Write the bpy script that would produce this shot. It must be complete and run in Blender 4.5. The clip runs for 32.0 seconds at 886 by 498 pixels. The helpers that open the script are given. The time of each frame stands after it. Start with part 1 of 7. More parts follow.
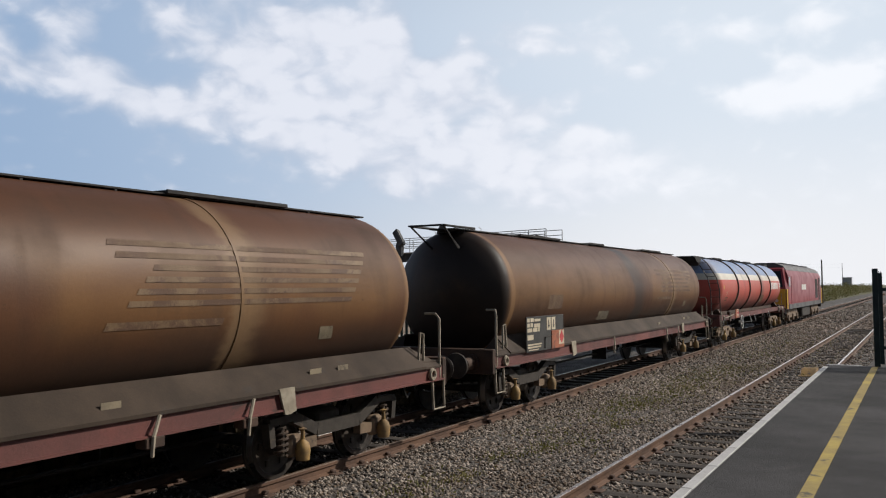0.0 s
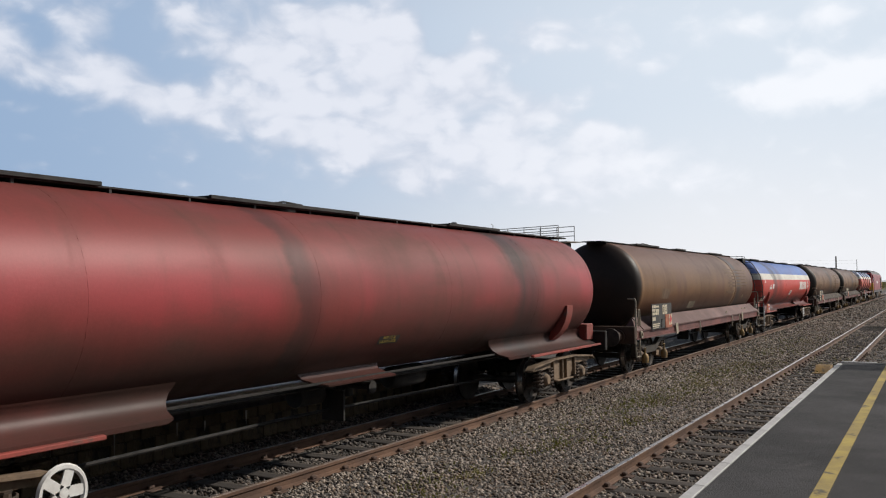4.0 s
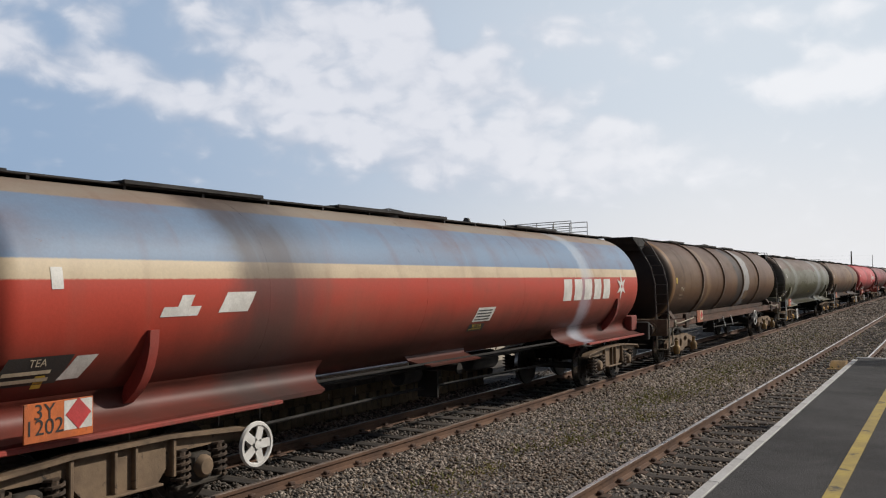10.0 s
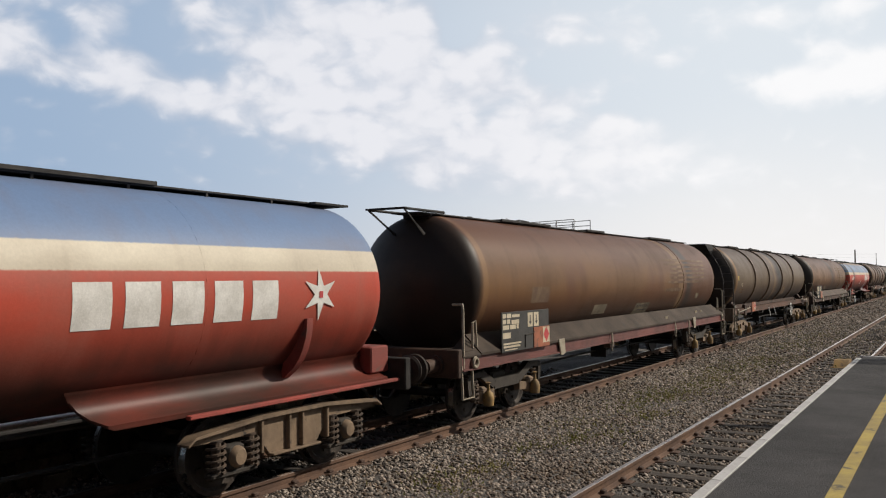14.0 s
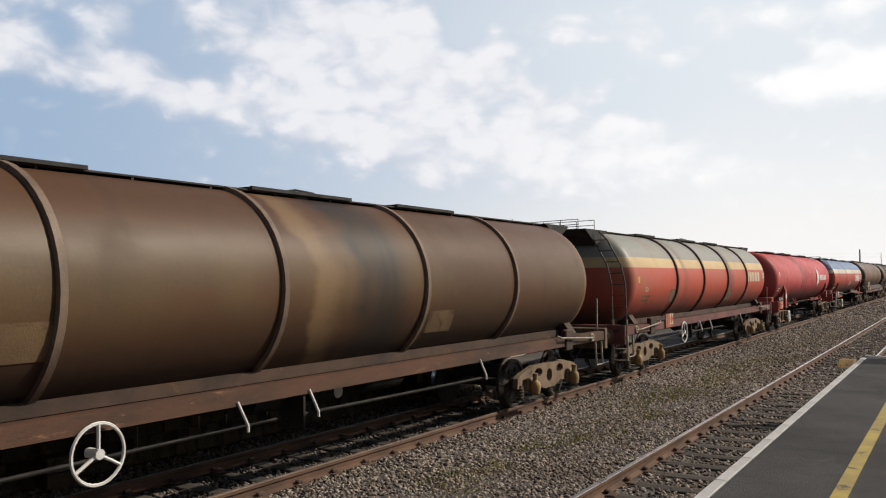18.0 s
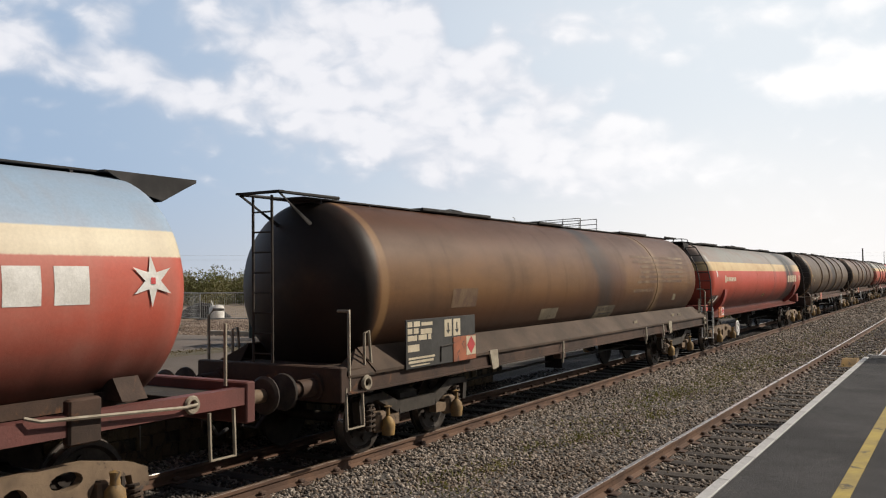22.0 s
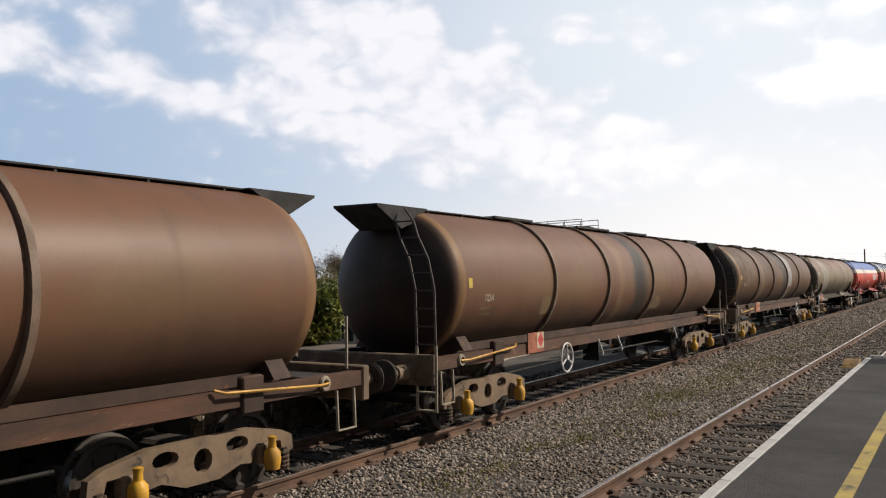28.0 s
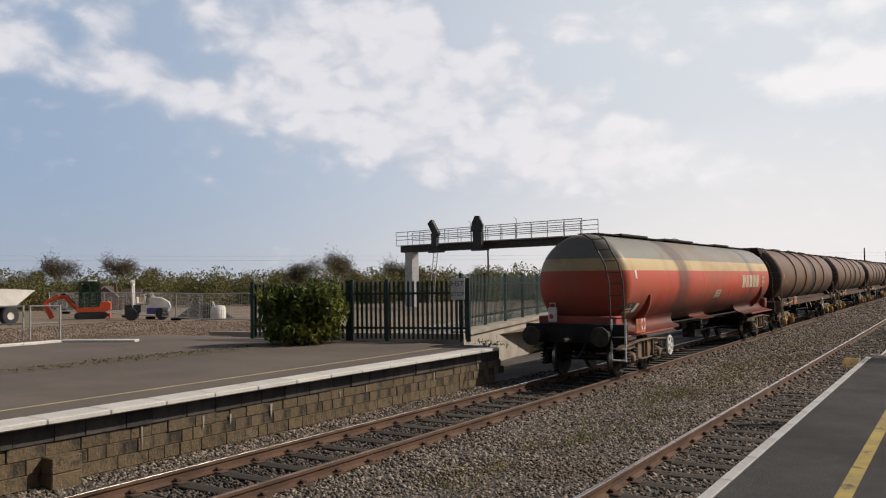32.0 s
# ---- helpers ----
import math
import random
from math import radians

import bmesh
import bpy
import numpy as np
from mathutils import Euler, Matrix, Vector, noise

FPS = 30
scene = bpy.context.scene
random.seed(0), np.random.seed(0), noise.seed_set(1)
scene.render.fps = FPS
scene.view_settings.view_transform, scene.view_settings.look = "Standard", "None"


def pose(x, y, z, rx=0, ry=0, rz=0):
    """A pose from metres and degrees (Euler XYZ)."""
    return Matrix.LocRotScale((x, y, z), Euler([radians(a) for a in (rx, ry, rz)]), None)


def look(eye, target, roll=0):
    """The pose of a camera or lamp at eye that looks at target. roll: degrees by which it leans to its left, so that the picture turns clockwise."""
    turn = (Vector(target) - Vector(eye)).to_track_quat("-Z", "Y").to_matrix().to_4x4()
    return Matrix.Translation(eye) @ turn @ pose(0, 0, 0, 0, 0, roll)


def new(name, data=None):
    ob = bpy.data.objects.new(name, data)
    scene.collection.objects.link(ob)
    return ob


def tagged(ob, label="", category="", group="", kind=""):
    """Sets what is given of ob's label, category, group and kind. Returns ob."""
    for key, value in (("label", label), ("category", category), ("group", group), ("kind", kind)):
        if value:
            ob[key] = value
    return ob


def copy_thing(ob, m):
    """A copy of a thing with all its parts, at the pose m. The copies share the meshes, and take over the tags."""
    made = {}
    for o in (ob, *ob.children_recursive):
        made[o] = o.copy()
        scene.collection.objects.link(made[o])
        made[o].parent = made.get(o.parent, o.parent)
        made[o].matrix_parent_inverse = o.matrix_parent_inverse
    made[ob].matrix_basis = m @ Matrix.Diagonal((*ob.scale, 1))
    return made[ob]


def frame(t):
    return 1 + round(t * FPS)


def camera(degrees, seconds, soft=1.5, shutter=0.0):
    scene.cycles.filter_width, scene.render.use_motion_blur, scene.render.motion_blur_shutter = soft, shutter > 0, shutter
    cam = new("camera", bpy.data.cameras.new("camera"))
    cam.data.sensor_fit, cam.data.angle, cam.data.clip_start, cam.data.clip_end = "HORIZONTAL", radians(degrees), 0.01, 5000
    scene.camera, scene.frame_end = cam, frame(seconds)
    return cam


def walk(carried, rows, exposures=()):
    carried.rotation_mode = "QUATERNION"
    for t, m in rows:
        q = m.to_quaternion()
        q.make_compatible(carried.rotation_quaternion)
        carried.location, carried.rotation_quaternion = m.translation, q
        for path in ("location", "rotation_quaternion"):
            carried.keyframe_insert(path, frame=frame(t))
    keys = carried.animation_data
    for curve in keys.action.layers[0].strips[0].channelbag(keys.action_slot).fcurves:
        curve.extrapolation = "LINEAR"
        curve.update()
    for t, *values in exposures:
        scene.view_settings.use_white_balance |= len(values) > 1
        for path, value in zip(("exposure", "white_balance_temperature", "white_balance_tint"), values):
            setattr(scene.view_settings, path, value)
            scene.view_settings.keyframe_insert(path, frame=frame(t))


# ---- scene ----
# Camera: hand-held on the platform, turning slowly after the train.
EYE = (0.0, 0.0, 2.436)


def aim(yaw, pitch, roll):
    y, p = radians(yaw), radians(pitch)
    way = Vector((-math.sin(y) * math.cos(p), math.cos(y) * math.cos(p), math.sin(p)))
    return look(EYE, Vector(EYE) + way * 10, roll)


cam = camera(55.03, 32.0, soft=1.15)
walk(cam, [(t, aim(y, p, r)) for t, y, p, r in [(0, 29.218, 2.661, -0.52), (0.5, 29.214, 2.601, -0.52), (1, 29.347, 2.594, -0.53), (1.5, 29.412, 2.591, -0.53), (2, 29.468, 2.562, -0.53), 
        (2.5, 29.537, 2.534, -0.54), (3, 29.767, 2.501, -0.54), (3.5, 29.922, 2.483, -0.54), (5.5, 30.253, 2.303, -0.55), 
        (6, 30.335, 2.279, -0.56), (7, 30.529, 2.246, -0.56), (8, 30.697, 2.250, -0.57), (9, 30.803, 2.197, -0.58), 
        (10, 30.873, 2.171, -0.58), (11, 30.932, 2.131, -0.59), (12, 30.975, 2.110, -0.60), (13, 31.042, 2.078, -0.60), 
        (14, 31.076, 2.079, -0.61), (14.5, 31.103, 2.068, -0.61), (16.5, 31.299, 2.058, -0.62), (17, 31.310, 2.060, -0.63), 
        (18, 31.337, 2.068, -0.63), (19, 31.376, 2.029, -0.64), (20, 31.418, 2.024, -0.64), (21, 31.453, 2.016, -0.65), 
        (22, 31.495, 2.017, -0.66), (23, 31.527, 2.029, -0.66), (24, 31.555, 2.074, -0.67), (25, 31.556, 2.074, -0.68), 
        (25.5, 31.569, 2.056, -0.68), (27.5, 31.590, 2.083, -0.69), (28, 31.598, 2.083, -0.69), (29, 31.598, 2.098, -0.70), 
        (30, 31.597, 2.100, -0.71), (31, 31.588, 2.068, -0.71), (32, 31.589, 2.040, -0.72)]],
     exposures=[(0, 0.0, 6150, 10), (1, 0.0, 6150, 10), (2, -0.14, 6150, 10), (3, 0.0, 6150, 10), (8, -0.05, 6150, 10), (10, -0.1, 6250, 10), (12, 0.05, 6350, 10), (16, 0.0, 6500, 10), (19, 0.12, 6500, 10), (21, 0.02, 6500, 10), (22, 0.14, 6500, 10), (23, 0.04, 6520, 11), (24, -0.12, 6520, 11), (25, 0.02, 6520, 11), (28, 0.2, 6530, 11), (30, 0.2, 6540, 12), (31, 0.0, 6550, 12), (32, -0.08, 6550, 12)])
scene.view_settings.exposure = 0.0

# ---- sun and sky ----
SUN_AZ, SUN_EL = 48.0, 37.0     # degrees from +Y towards +X, and above the horizon
sun = new("sun", bpy.data.lights.new("sun", "SUN"))
sun.data.energy, sun.data.angle, sun.data.color = 3.75, radians(0.6), (1.0, 0.91, 0.78)
_s = Vector((math.sin(radians(SUN_AZ)) * math.cos(radians(SUN_EL)), math.cos(radians(SUN_AZ)) * math.cos(radians(SUN_EL)), math.sin(radians(SUN_EL))))
sun.matrix_basis = look(_s * 100, (0, 0, 0))


class Nodes:
    """Short hand for building node trees."""

    def __init__(self, tree):
        self.t = tree
        tree.nodes.clear()

    def add(self, kind):
        return self.t.nodes.new("ShaderNode" + kind)

    def put(self, value, socket):
        if isinstance(value, (int, float)):
            socket.default_value = value
        elif isinstance(value, (tuple, list)):
            socket.default_value = (*value, 1.0) if len(value) == 3 and len(socket.default_value) == 4 else value
        else:
            self.t.links.new(value, socket)

    def math(self, op, a, b=None, c=None):
        n = self.add("Math")
        n.operation = op
        for i, v in enumerate((a, b, c)):
            if v is not None:
                self.put(v, n.inputs[i])
        return n.outputs[0]

    def smooth(self, x, lo, hi, to_lo=0.0, to_hi=1.0):
        n = self.add("MapRange")
        n.interpolation_type = "SMOOTHSTEP"
        for i, v in enumerate((x, lo, hi, to_lo, to_hi)):
            self.put(v, n.inputs[i])
        return n.outputs[0]

    def mix(self, f, a, b, how="MIX"):
        n = self.add("MixRGB")
        n.blend_type = how
        for i, v in enumerate((f, a, b)):
            self.put(v, n.inputs[i])
        return n.outputs[0]

    def noise(self, vec, scale, detail=4.0, rough=0.55, distort=0.0):
        n = self.add("TexNoise")
        self.put(vec, n.inputs["Vector"])
        for k, v in (("Scale", scale), ("Detail", detail), ("Roughness", rough), ("Distortion", distort)):
            n.inputs[k].default_value = v
        return n.outputs["Fac"]

    def scaled(self, vec, s):
        n = self.add("Mapping")
        self.put(vec, n.inputs["Vector"])
        n.inputs["Scale"].default_value = s
        return n.outputs[0]


# Puffs of cloud: azimuth, elevation, half widths (degrees) and weight; those below nothing are gaps.
CLOUDS = [(-58.1, 15.4, 2.2, 1.5, 0.5), (-53.4, 16.5, 2.4, 1.6, 0.55), (-46.4, 17.0, 2.0, 1.8, 0.55), (-42.3, 15.0, 2.4, 2.0, 0.8), (-37.0, 16.2, 4.0, 2.4, 1.0), (-32.4, 16.6, 1.5, 1.6, 0.6), (-34.0, 13.0, 5.0, 2.0, 0.75), (-28.4, 13.6, 4.0, 1.7, 0.8)]
GAPS = [(-29.4, 16.9, 1.7, 1.6, -1.0), (-24.4, 13.9, 1.8, 1.4, -0.8), (-50.2, 16.0, 1.5, 1.8, -0.6), (-47.6, 13.9, 2.2, 1.0, -0.6), (-56.0, 15.0, 1.5, 1.4, -0.45), (-43.5, 12.6, 1.6, 0.8, -0.4), (-14.0, 12.0, 3.5, 1.4, -0.3)]
FAR_CLOUDS = [(-24.0, 11.5, 2.6, 1.3, 0.7), (-19.9, 9.8, 1.6, 0.9, 0.75), (-23.2, 16.6, 2.2, 1.5, 0.8), (-27.6, 16.4, 1.1, 0.8, 0.5), (-18.6, 16.0, 3.4, 1.2, 0.6), (-16.1, 14.0, 1.8, 0.7, 0.7), (-10.6, 15.9, 2.6, 0.8, 0.65), (-5.2, 16.0, 2.4, 0.9, 0.9), (-6.9, 13.9, 1.6, 0.6, 0.5), (-7.6, 11.7, 4.6, 1.15, 1.15), (-3.2, 12.8, 3.0, 1.3, 1.0), (-12.0, 23.0, 14.0, 3.0, 0.5), (30.0, 16.0, 14.0, 4.0, 0.6)]


def sky():
    w = bpy.data.worlds.new("sky")
    scene.world = w
    w.use_nodes = True
    k = Nodes(w.node_tree)
    nish = k.add("TexSky")
    nish.sky_type, nish.sun_disc = "NISHITA", False
    nish.sun_elevation, nish.sun_rotation = radians(SUN_EL), radians(SUN_AZ)
    nish.air_density, nish.dust_density, nish.ozone_density = 1.0, 1.6, 1.5
    d = k.add("TexCoord").outputs["Generated"]
    sep = k.add("SeparateXYZ")
    k.put(d, sep.inputs[0])
    x, y, z = sep.outputs
    az = k.math("MULTIPLY", k.math("ARCTAN2", x, y), 57.29578)
    el = k.math("MULTIPLY", k.math("ARCSINE", z), 57.29578)
    com = k.add("CombineXYZ")
    k.put(az, com.inputs[0]), k.put(k.math("MULTIPLY", el, 1.5), com.inputs[1])
    p = com.outputs[0]
    big = k.noise(p, 0.15, 3.0, 0.5, 0.2)
    fine = k.noise(p, 0.34, 7.0, 0.52, 0.5)
    bend = k.add("VectorMath")
    bend.operation = "MULTIPLY_ADD"
    warp = k.add("TexNoise")
    k.put(p, warp.inputs["Vector"])
    warp.inputs["Scale"].default_value, warp.inputs["Detail"].default_value = 0.6, 4.0
    k.put(warp.outputs["Color"], bend.inputs[0]), k.put(p, bend.inputs[2])
    bend.inputs[1].default_value = (2.2, 2.2, 0.0)
    cell = k.add("TexVoronoi")
    cell.feature = "SMOOTH_F1"
    k.put(bend.outputs[0], cell.inputs["Vector"])
    cell.inputs["Scale"].default_value, cell.inputs["Smoothness"].default_value = 0.55, 0.6
    puff = k.math("SUBTRACT", 0.62, cell.outputs["Distance"])     # rounded heads of cumulus
    # a long soft lane that slants down to the right
    edge = k.smooth(az, -70.0, -12.0, 14.6, 6.6)
    lane = k.math("ABSOLUTE", k.math("SUBTRACT", el, edge))
    wide = k.smooth(az, -58.0, -32.0, 2.2, 4.2)
    total = k.math("MULTIPLY", k.smooth(k.math("DIVIDE", lane, wide), 1.0, 0.1), k.smooth(az, -12.0, -24.0, 0.15, 0.85))
    # the broken bank above it, open towards its upper right
    right = k.math("SUBTRACT", k.math("MULTIPLY_ADD", k.math("SUBTRACT", 18.5, el), 1.83, -31.0), az)
    bank = k.math("MULTIPLY", k.smooth(k.math("SUBTRACT", el, edge), -2.2, 1.0), k.math("MULTIPLY", k.smooth(right, -3.0, 3.0), k.smooth(el, 34.0, 20.0, 0.5, 1.0)))
    total = k.math("MULTIPLY_ADD", bank, 0.34, total)
    for a, e, sa, se, amp in CLOUDS + GAPS + FAR_CLOUDS:
        u = k.math("DIVIDE", k.math("SUBTRACT", az, float(a)), sa)
        v = k.math("DIVIDE", k.math("SUBTRACT", el, float(e)), se)
        g = k.math("EXPONENT", k.math("MULTIPLY", k.math("ADD", k.math("MULTIPLY", u, u), k.math("MULTIPLY", v, v)), -1.0))
        total = k.math("MULTIPLY_ADD", g, float(amp), total)
    total = k.math("MINIMUM", total, 1.1)
    rough = k.math("ADD", k.math("MULTIPLY_ADD", fine, 1.5, -0.75), k.math("MULTIPLY", puff, 0.55))
    field = k.math("ADD", total, k.math("ADD", k.math("MULTIPLY_ADD", big, 0.9, -0.5), rough))
    mask = k.smooth(field, 0.08, 1.12)
    # haze: pale blue low in the sky, whiter towards the horizon and the sun's side, gone overhead
    low = k.smooth(el, 42.0, 16.0)
    around = k.math("MULTIPLY", k.smooth(az, 130.0, 70.0, 0.15, 1.0), k.smooth(az, -140.0, -68.0, 0.15, 1.0))
    tint = k.mix(k.smooth(az, -62.0, -8.0), (0.345, 0.462, 0.63), (0.78, 0.83, 0.875))
    white = k.mix(k.smooth(az, -60.0, -10.0), (0.50, 0.515, 0.55), (0.95, 0.93, 0.915))
    haze = k.mix(k.math("MULTIPLY", k.smooth(k.math("ADD", el, k.smooth(az, -45.0, -10.0, 5.0, 0.0)), 13.0, 0.5), k.smooth(az, -62.0, -14.0, 0.85, 1.0)), tint, white)
    blue = k.mix(1.0, nish.outputs[0], (SKY_GAIN, SKY_GAIN, SKY_GAIN), "MULTIPLY")
    base = k.mix(k.math("MULTIPLY", low, k.math("MULTIPLY", around, 0.93)), blue, haze)
    tone = k.mix(k.smooth(k.math("ADD", field, k.math("MULTIPLY", puff, 0.8)), 0.15, 1.45), (0.53, 0.57, 0.655), (0.86, 0.85, 0.875))
    tone = k.mix(k.smooth(az, -34.0, -6.0, 0.0, 0.9), tone, (1.0, 0.985, 0.975))
    col = k.mix(k.math("MULTIPLY", mask, 0.85), base, tone)
    bg = k.add("Background")
    k.put(col, bg.inputs[0])
    bg.inputs[1].default_value = 1.0
    out = k.add("OutputWorld")
    k.put(bg.outputs[0], out.inputs[0])


SKY_GAIN = 0.032
sky()

# ---- materials ----


def mat(name, c1, c2=None, scale=1.5, rough=0.8, metal=0.0, bump=0.3, grain=40.0, vary=0.0, spot=None, spots=0.6, stretch=(1, 1, 1), depth=0.01, coat=0.0):
    """A weathered surface: two colours in broad patches, fine grain in tone and relief, and stains of a third colour."""
    m = bpy.data.materials.new(name)
    m.use_nodes = True
    k = Nodes(m.node_tree)
    v = k.scaled(k.add("TexCoord").outputs["Object"], stretch)
    c2 = c2 or tuple(x * 0.75 for x in c1)
    broad = k.noise(v, scale, 5.0, 0.6)
    fine = k.noise(v, grain, 4.0, 0.65)
    col = k.mix(k.smooth(broad, 0.35, 0.65), c1, c2)
    if spot:
        st = k.noise(v, scale * 2.7, 6.0, 0.7, 0.5)
        col = k.mix(k.smooth(st, spots, spots + 0.12), col, spot)
    tone = k.math("MULTIPLY_ADD", fine, 0.5, 0.75)
    if vary:
        tone = k.math("MULTIPLY", tone, k.math("MULTIPLY_ADD", k.add("ObjectInfo").outputs["Random"], vary, 1.0 - vary / 2))
    grey = k.add("CombineColor")
    for i in range(3):
        k.put(tone, grey.inputs[i])
    col = k.mix(1.0, col, grey.outputs[0], "MULTIPLY")
    b = k.add("BsdfPrincipled")
    k.put(col, b.inputs["Base Color"])
    k.put(k.smooth(broad, 0.2, 0.8, max(rough - 0.1, 0.02), min(rough + 0.1, 1.0)), b.inputs["Roughness"])
    b.inputs["Metallic"].default_value = metal
    b.inputs["Coat Weight"].default_value = coat
    if bump:
        bp = k.add("Bump")
        bp.inputs["Strength"].default_value, bp.inputs["Distance"].default_value = bump, depth
        k.put(fine, bp.inputs["Height"])
        k.put(bp.outputs[0], b.inputs["Normal"])
    o = k.add("OutputMaterial")
    k.put(b.outputs[0], o.inputs[0])
    return m


def tank_paint(name, bands, grime, dirt=0.5, stain=(0.03, 0.026, 0.024), stain_y=0.6, stain_w=0.7, stain_on=0.8, second=None, second_y=4.2, second_w=0.35, second_on=0.6,
               tan=None, patch=None, rough=0.56, shift=0.0, dust_shade=0.85, soot_shade=0.35, worn=None, ragged=0.0, end=8.4):
    """Paint of a tank barrel. bands: (height above rail, colour) from the bottom up, with edges that flake where
    ragged;
    grime in soft clouds and runs; a spill stain below the filler and a second smear at a seam; a dusty lower flank and
    sooty domed ends, both with shade painted in, and, where worn, a rubbed ring on the knuckle."""
    m = bpy.data.materials.new(name)
    m.use_nodes = True
    k = Nodes(m.node_tree)
    v = k.add("TexCoord").outputs["Object"]
    off = k.add("VectorMath")
    off.operation = "ADD"
    k.put(v, off.inputs[0])
    off.inputs[1].default_value = (shift, shift * 3.1, 0)
    ov = off.outputs[0]
    sep = k.add("SeparateXYZ")
    k.put(v, sep.inputs[0])
    x, y, z = sep.outputs
    cloud = k.noise(k.scaled(ov, (1, 0.35, 1)), 0.9, 6.0, 0.6)
    broad = k.noise(k.scaled(ov, (0.6, 0.30, 0.25)), 1.0, 3.0, 0.5, 0.4)
    runs = k.noise(k.scaled(ov, (0.8, 1.5, 0.22)), 1.5, 3.0, 0.5, 0.6)
    chips = k.noise(k.scaled(ov, (1, 0.6, 1)), 1.5, 9.0, 0.68, 0.4)
    fine = k.noise(ov, 28.0, 4.0, 0.7)
    zz = k.math("ADD", z, k.math("MULTIPLY_ADD", fine, 0.02, -0.01))
    if ragged:
        zz = k.math("ADD", zz, k.math("MULTIPLY_ADD", chips, 2.4 * ragged, -1.2 * ragged))
    col = bands[0][1]
    for h, c in bands[1:]:
        col = k.mix(k.smooth(zz, h - 0.012, h + 0.012), col, c)
    if tan:   # lighter dusty belt along the flank
        belt = k.math("MULTIPLY", k.smooth(z, 1.7, 2.4), k.smooth(z, 3.25, 2.5))
        col = k.mix(k.math("MULTIPLY", belt, k.smooth(k.math("ADD", broad, k.math("MULTIPLY_ADD", cloud, 0.3, -0.15)), 0.42, 0.56, 0.12, 0.95)), col, tan)
    g = k.math("ADD", k.math("MULTIPLY", k.smooth(cloud, 0.38, 0.75), dirt), k.math("MULTIPLY", k.smooth(runs, 0.48, 0.75), dirt * 0.45))
    col = k.mix(k.math("MINIMUM", g, 0.9), col, grime)
    # brake dust from the track, with underside shade painted in, clouds the lower flank
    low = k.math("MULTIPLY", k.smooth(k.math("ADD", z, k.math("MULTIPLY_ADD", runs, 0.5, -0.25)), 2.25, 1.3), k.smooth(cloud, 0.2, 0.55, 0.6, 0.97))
    col = k.mix(k.math("MULTIPLY", low, dust_shade), col, (0.032, 0.024, 0.019))
    # soot and spillage thrown over the domed ends, deepened to paint in their shade
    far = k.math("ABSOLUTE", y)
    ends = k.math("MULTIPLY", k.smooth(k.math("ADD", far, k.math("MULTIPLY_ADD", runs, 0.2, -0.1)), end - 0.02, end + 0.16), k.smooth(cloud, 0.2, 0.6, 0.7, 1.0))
    col = k.mix(k.math("MULTIPLY", ends, soot_shade), col, (0.020, 0.0145, 0.012))
    if worn:
        ring = k.math("MULTIPLY", k.smooth(far, end - 0.20, end - 0.12), k.smooth(far, end + 0.05, end - 0.02))
        col = k.mix(k.math("MULTIPLY", ring, k.smooth(cloud, 0.3, 0.62, 0.15, 0.85)), col, worn)
    if patch:  # bare or cleaned patch: (y, half width, colour, weight)
        py, pw, pc, po = patch
        a = k.math("ABSOLUTE", k.math("ADD", y, k.math("MULTIPLY_ADD", chips, 1.6, -0.8 - py)))
        col = k.mix(k.math("MULTIPLY", k.smooth(a, pw, pw * 0.8), k.math("MULTIPLY", k.smooth(chips, 0.36, 0.46), po)), col, pc)
    for sy, sw, so, sc in ((stain_y, stain_w, stain_on, stain), (second_y, second_w, second_on, second or stain)):
        wob = k.math("MULTIPLY_ADD", cloud, 1.1, -0.55 - sy)
        sway = k.math("ADD", k.math("ADD", y, wob), k.math("MULTIPLY_ADD", z, 0.12, -0.3))
        f = k.math("MULTIPLY", k.smooth(sway, -sw, -sw * 0.55), k.smooth(sway, sw, -sw * 0.1))   # a sharp edge and a soft one
        f = k.math("MULTIPLY", f, k.smooth(runs, 0.25, 0.6, 0.6, 1.0))
        col = k.mix(k.math("MULTIPLY", f, so), col, sc)
    # small chips and scratches
    col = k.mix(k.smooth(k.noise(k.scaled(ov, (1, 0.7, 1)), 5.0, 6.0, 0.75), 0.67, 0.72, 0.0, 0.45), col, grime)
    tone = k.math("MULTIPLY_ADD", fine, 0.30, 0.85)
    grey = k.add("CombineColor")
    for i in range(3):
        k.put(tone, grey.inputs[i])
    col = k.mix(1.0, col, grey.outputs[0], "MULTIPLY")
    b = k.add("BsdfPrincipled")
    k.put(col, b.inputs["Base Color"])
    k.put(k.smooth(g, 0.0, 0.8, rough - 0.08, rough + 0.12), b.inputs["Roughness"])
    b.inputs["Specular IOR Level"].default_value = 0.27
    bp = k.add("Bump")
    bp.inputs["Strength"].default_value, bp.inputs["Distance"].default_value = 0.22, 0.006
    k.put(k.math("ADD", fine, k.math("MULTIPLY", cloud, 2.0)), bp.inputs["Height"])
    k.put(bp.outputs[0], b.inputs["Normal"])
    o = k.add("OutputMaterial")
    k.put(b.outputs[0], o.inputs[0])
    return m


